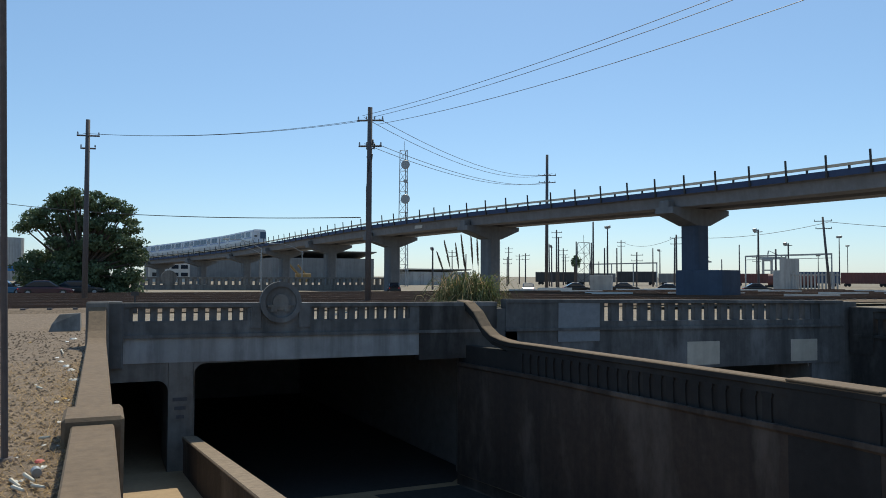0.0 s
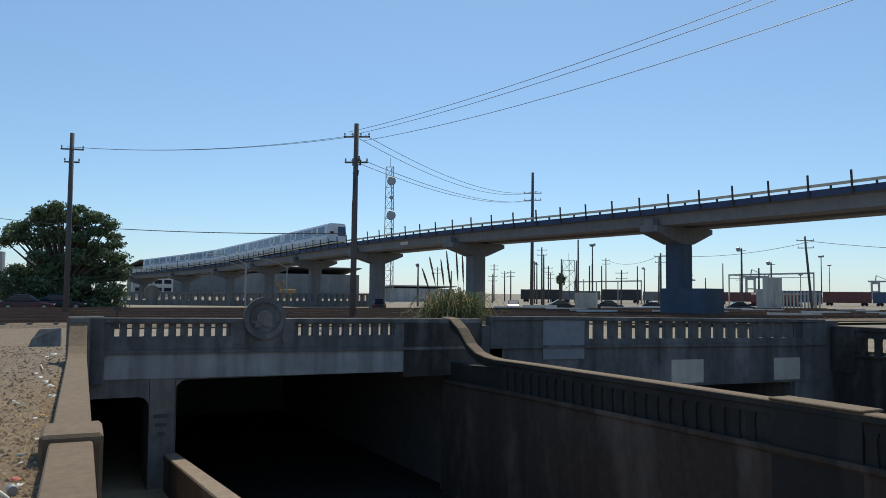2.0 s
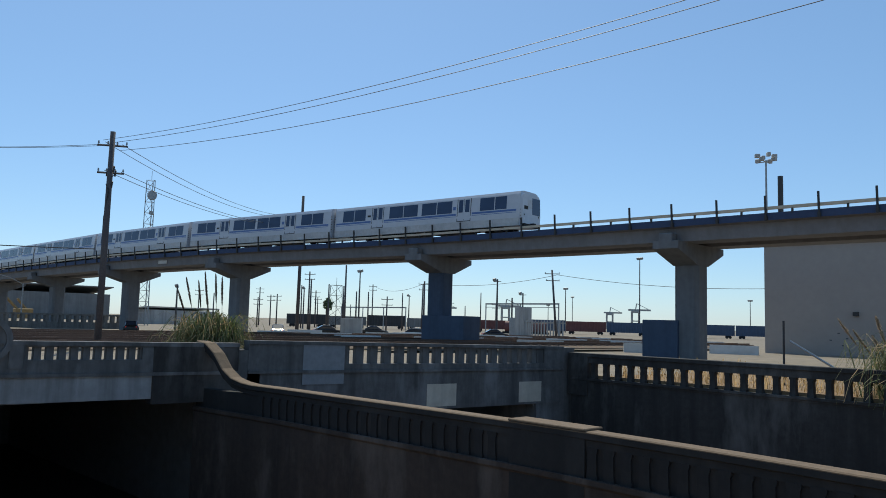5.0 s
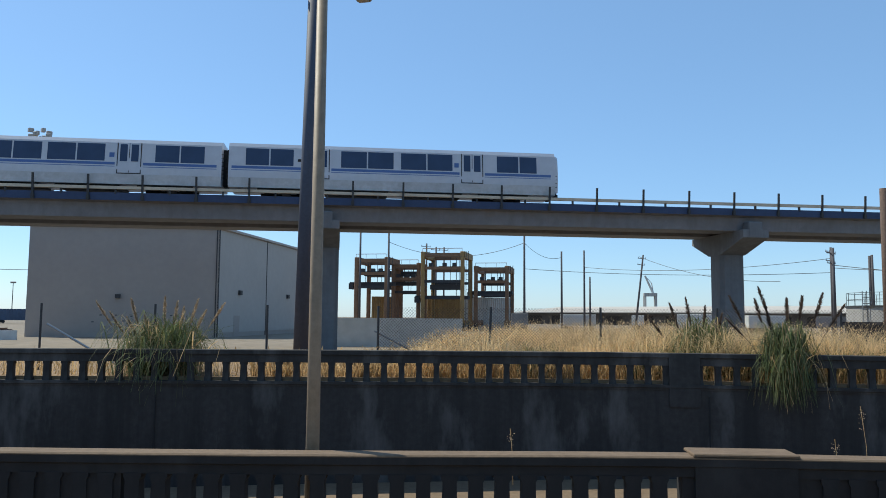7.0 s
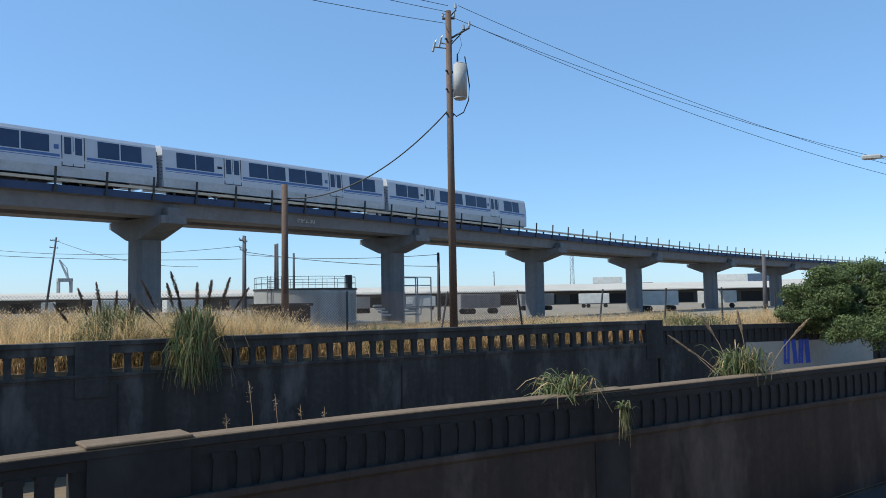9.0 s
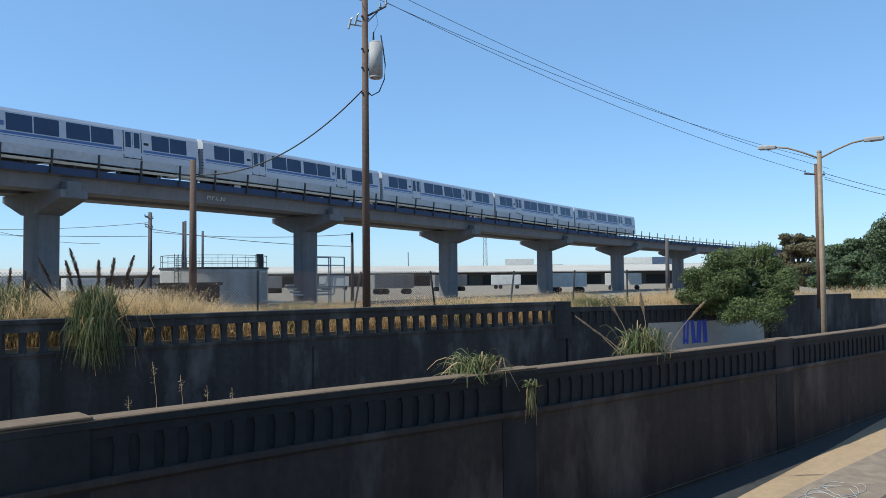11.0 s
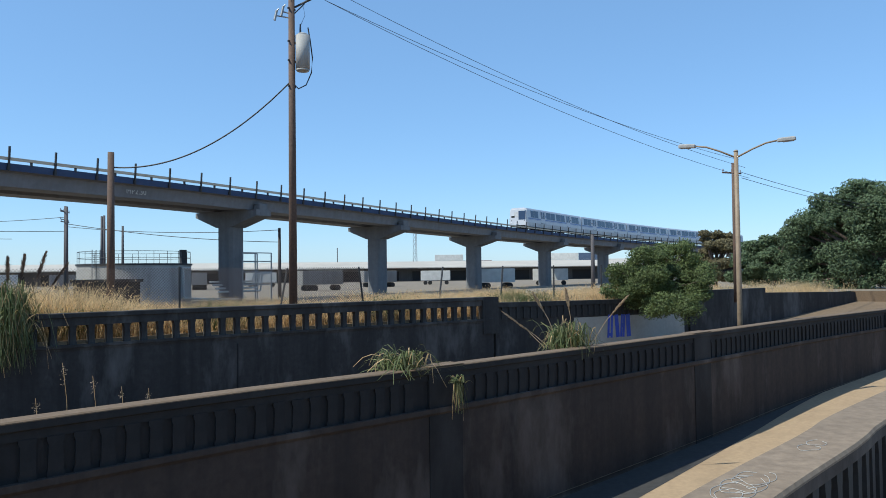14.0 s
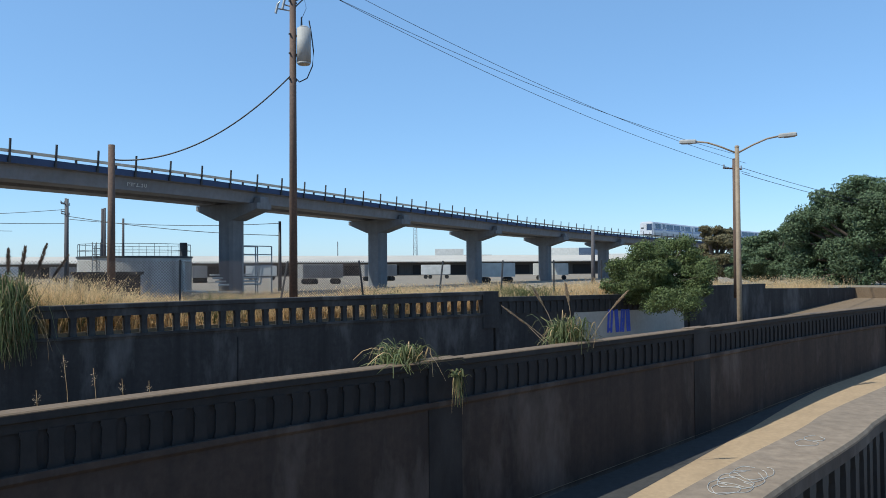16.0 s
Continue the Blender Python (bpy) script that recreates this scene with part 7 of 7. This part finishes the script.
for k, z in enumerate((-1.6, -1.85, -2.1)):
    part("dark_stroke", box(-23.826, -23.814, 1.9 + 0.05 * k, 2.3 - 0.04 * k, z, z + 0.1), M["blackpaint"], gr, "dark sprayed mark")

# milepost lettering on the girder
def girder_text(s, text, size, z):
    cu = bpy.data.curves.new("lettering", "FONT")
    cu.body = text
    cu.size = size
    cu.extrude = 0.004
    cu.align_x = "CENTER"
    tmp = bpy.data.objects.new("lettering", cu)
    me = bpy.data.meshes.new_from_object(tmp)
    bpy.data.objects.remove(tmp)
    me.materials.append(M["signgrey"])
    o = new("lettering", me)
    p, a = on_track(s, 3.36, z)
    o.matrix_world = Matrix.Translation(p) @ pose(0, 0, 0, 84, 0, math.degrees(a))
    return tagged(o, "pale stencilled milepost lettering on the girder", "lettering", kind="structure")


girder_text(float(np.interp(35.4, TX, TS)) + 0.0, "MP2.30", 0.62, 0.3)
p, a = on_track(float(np.interp(-92.0, TX, TS)), 3.4, 0.3)
bars = tagged(part("lettering_bar", moved(box(-0.9, 0.9, -0.02, 0.02, 0, 0.4), Matrix.Translation(p) @ pose(0, 0, 0, -6, 0, math.degrees(a))), M["signgrey"]), "pale stencilled mark on the girder", "lettering", kind="structure")


# ---- dark sport utility car on the near road ----
def suv():
    c = thing("suv", "black sport utility car with roof rack and lit tail lamps", "car")
    part("body", loft([ring(-2.55, 0.86, 0.42, 1.05), ring(-2.45, 0.97, 0.35, 1.22), ring(-1.0, 1.0, 0.32, 1.22), ring(1.2, 1.0, 0.32, 1.2), ring(2.3, 0.97, 0.35, 1.08), ring(2.6, 0.85, 0.42, 0.95)]), M["paint_black"], c)
    part("cabin", loft([ring(-2.48, 0.92, 1.16, 1.3, 0.93), ring(-2.2, 0.9, 1.16, 1.80, 0.80, 0.3), ring(-1.0, 0.9, 1.16, 1.87, 0.79, 0.34), ring(0.3, 0.9, 1.16, 1.84, 0.79, 0.32), ring(1.3, 0.92, 1.15, 1.24, 0.9, 0.05)]), M["tint"], c)
    part("roof", loft([ring(-2.26, 0.72, 1.76, 1.84, 0.85, 0.03), ring(-1.9, 0.74, 1.80, 1.90, 0.85, 0.03), ring(-0.9, 0.75, 1.82, 1.93, 0.85, 0.03), ring(0.1, 0.74, 1.80, 1.90, 0.85, 0.03), ring(0.45, 0.72, 1.74, 1.82, 0.85, 0.03)]), M["paint_black"], c)
    for s in (-1, 1):
        for x in (-2.3, -0.95, 0.25):
            part("pillar", moved(box(-0.06, 0.06, -0.02, 0.02, 1.16, 1.80), pose(x, s * 0.86, 0, s * 7, 0, 0)), M["paint_black"], c)
        part("roof_rail", pipe([(-2.1, s * 0.66, 1.93), (-1.9, s * 0.66, 2.0), (0.0, s * 0.66, 2.0), (0.2, s * 0.66, 1.93)], 0.025, 6), M["darksteel"], c)
        part("tail_lamp", box(-2.56, -2.4, s * 0.9 - 0.04, s * 0.9 + 0.05, 0.92, 1.06, 0.02), M["redlamp"], c)
        part("mirror", box(0.75, 0.95, s * 1.0, s * 1.22, 1.15, 1.32, 0.03), M["paint_black"], c)
        for x in (-1.55, 1.6):
            w = part("wheel", tube((x, s * 0.76, 0.38), (x, s * 0.99, 0.38), 0.38, n=22), M["tyre"], c)
            part("rim", tube((x, s * 0.98, 0.38), (x, s * 1.0, 0.38), 0.24, n=16), M["chrome"], w)
    for x in (-1.6, -0.7):
        part("roof_bar", tube((x, -0.66, 2.0), (x, 0.66, 2.0), 0.02, n=6), M["darksteel"], c)
    part("bumper", box(-2.72, -2.5, -0.94, 0.94, 0.42, 0.68, 0.04), M["darksteel"], c)
    part("bumper_trim", box(-2.74, -2.72, -0.9, 0.9, 0.6, 0.65), M["chrome"], c)
    part("plate", box(-2.745, -2.73, -0.18, 0.18, 0.48, 0.6), M["whitebox"], c, "number plate with plain bar")
    part("tailgate_trim", box(-2.54, -2.46, -0.4, 0.4, 1.14, 1.17), M["darksteel"], c)
    part("brake_lamp", box(-2.36, -2.28, -0.12, 0.12, 1.80, 1.83), M["redlamp"], c)
    part("wiper", tube((-2.5, -0.3, 1.28), (-2.46, 0.35, 1.36), 0.012, n=5), M["gap"], c)
    return c


suv_car = suv()


def suv_pose(t):
    x = 26.6 + (15.6 if t > 12 else 18.5) * (t - 12.0)
    xx = min(max(x, -69), 79)
    y = median_y(xx) - float(np.interp(x, [14.0, 17.4, 26.4, 34.2, 42.0], [3.3, 3.1, 2.35, 2.2, 1.6]))
    a = heading_at(MEDIAN, xx) if -23 < x < 78 else heading_at(MEDIAN, max(min(x, 78), -22))
    if x > 79:
        y -= (x - 79) * 0.23
    z0, z1 = road1_z(x - 1.5), road1_z(x + 1.5)
    return pose(x, y, (z0 + z1) / 2 if x < 79 else road1_z(x), 0, -math.degrees(math.atan2(z1 - z0, 3)), a)


# ---- motion ----
def motions():
    steps = [0.5 * k for k in range(33)]
    for i, c in enumerate(train):
        walk(c, [(t, car_pose(t, i)) for t in steps])
    walk(suv_car, [(t, suv_pose(t)) for t in steps])


motions()
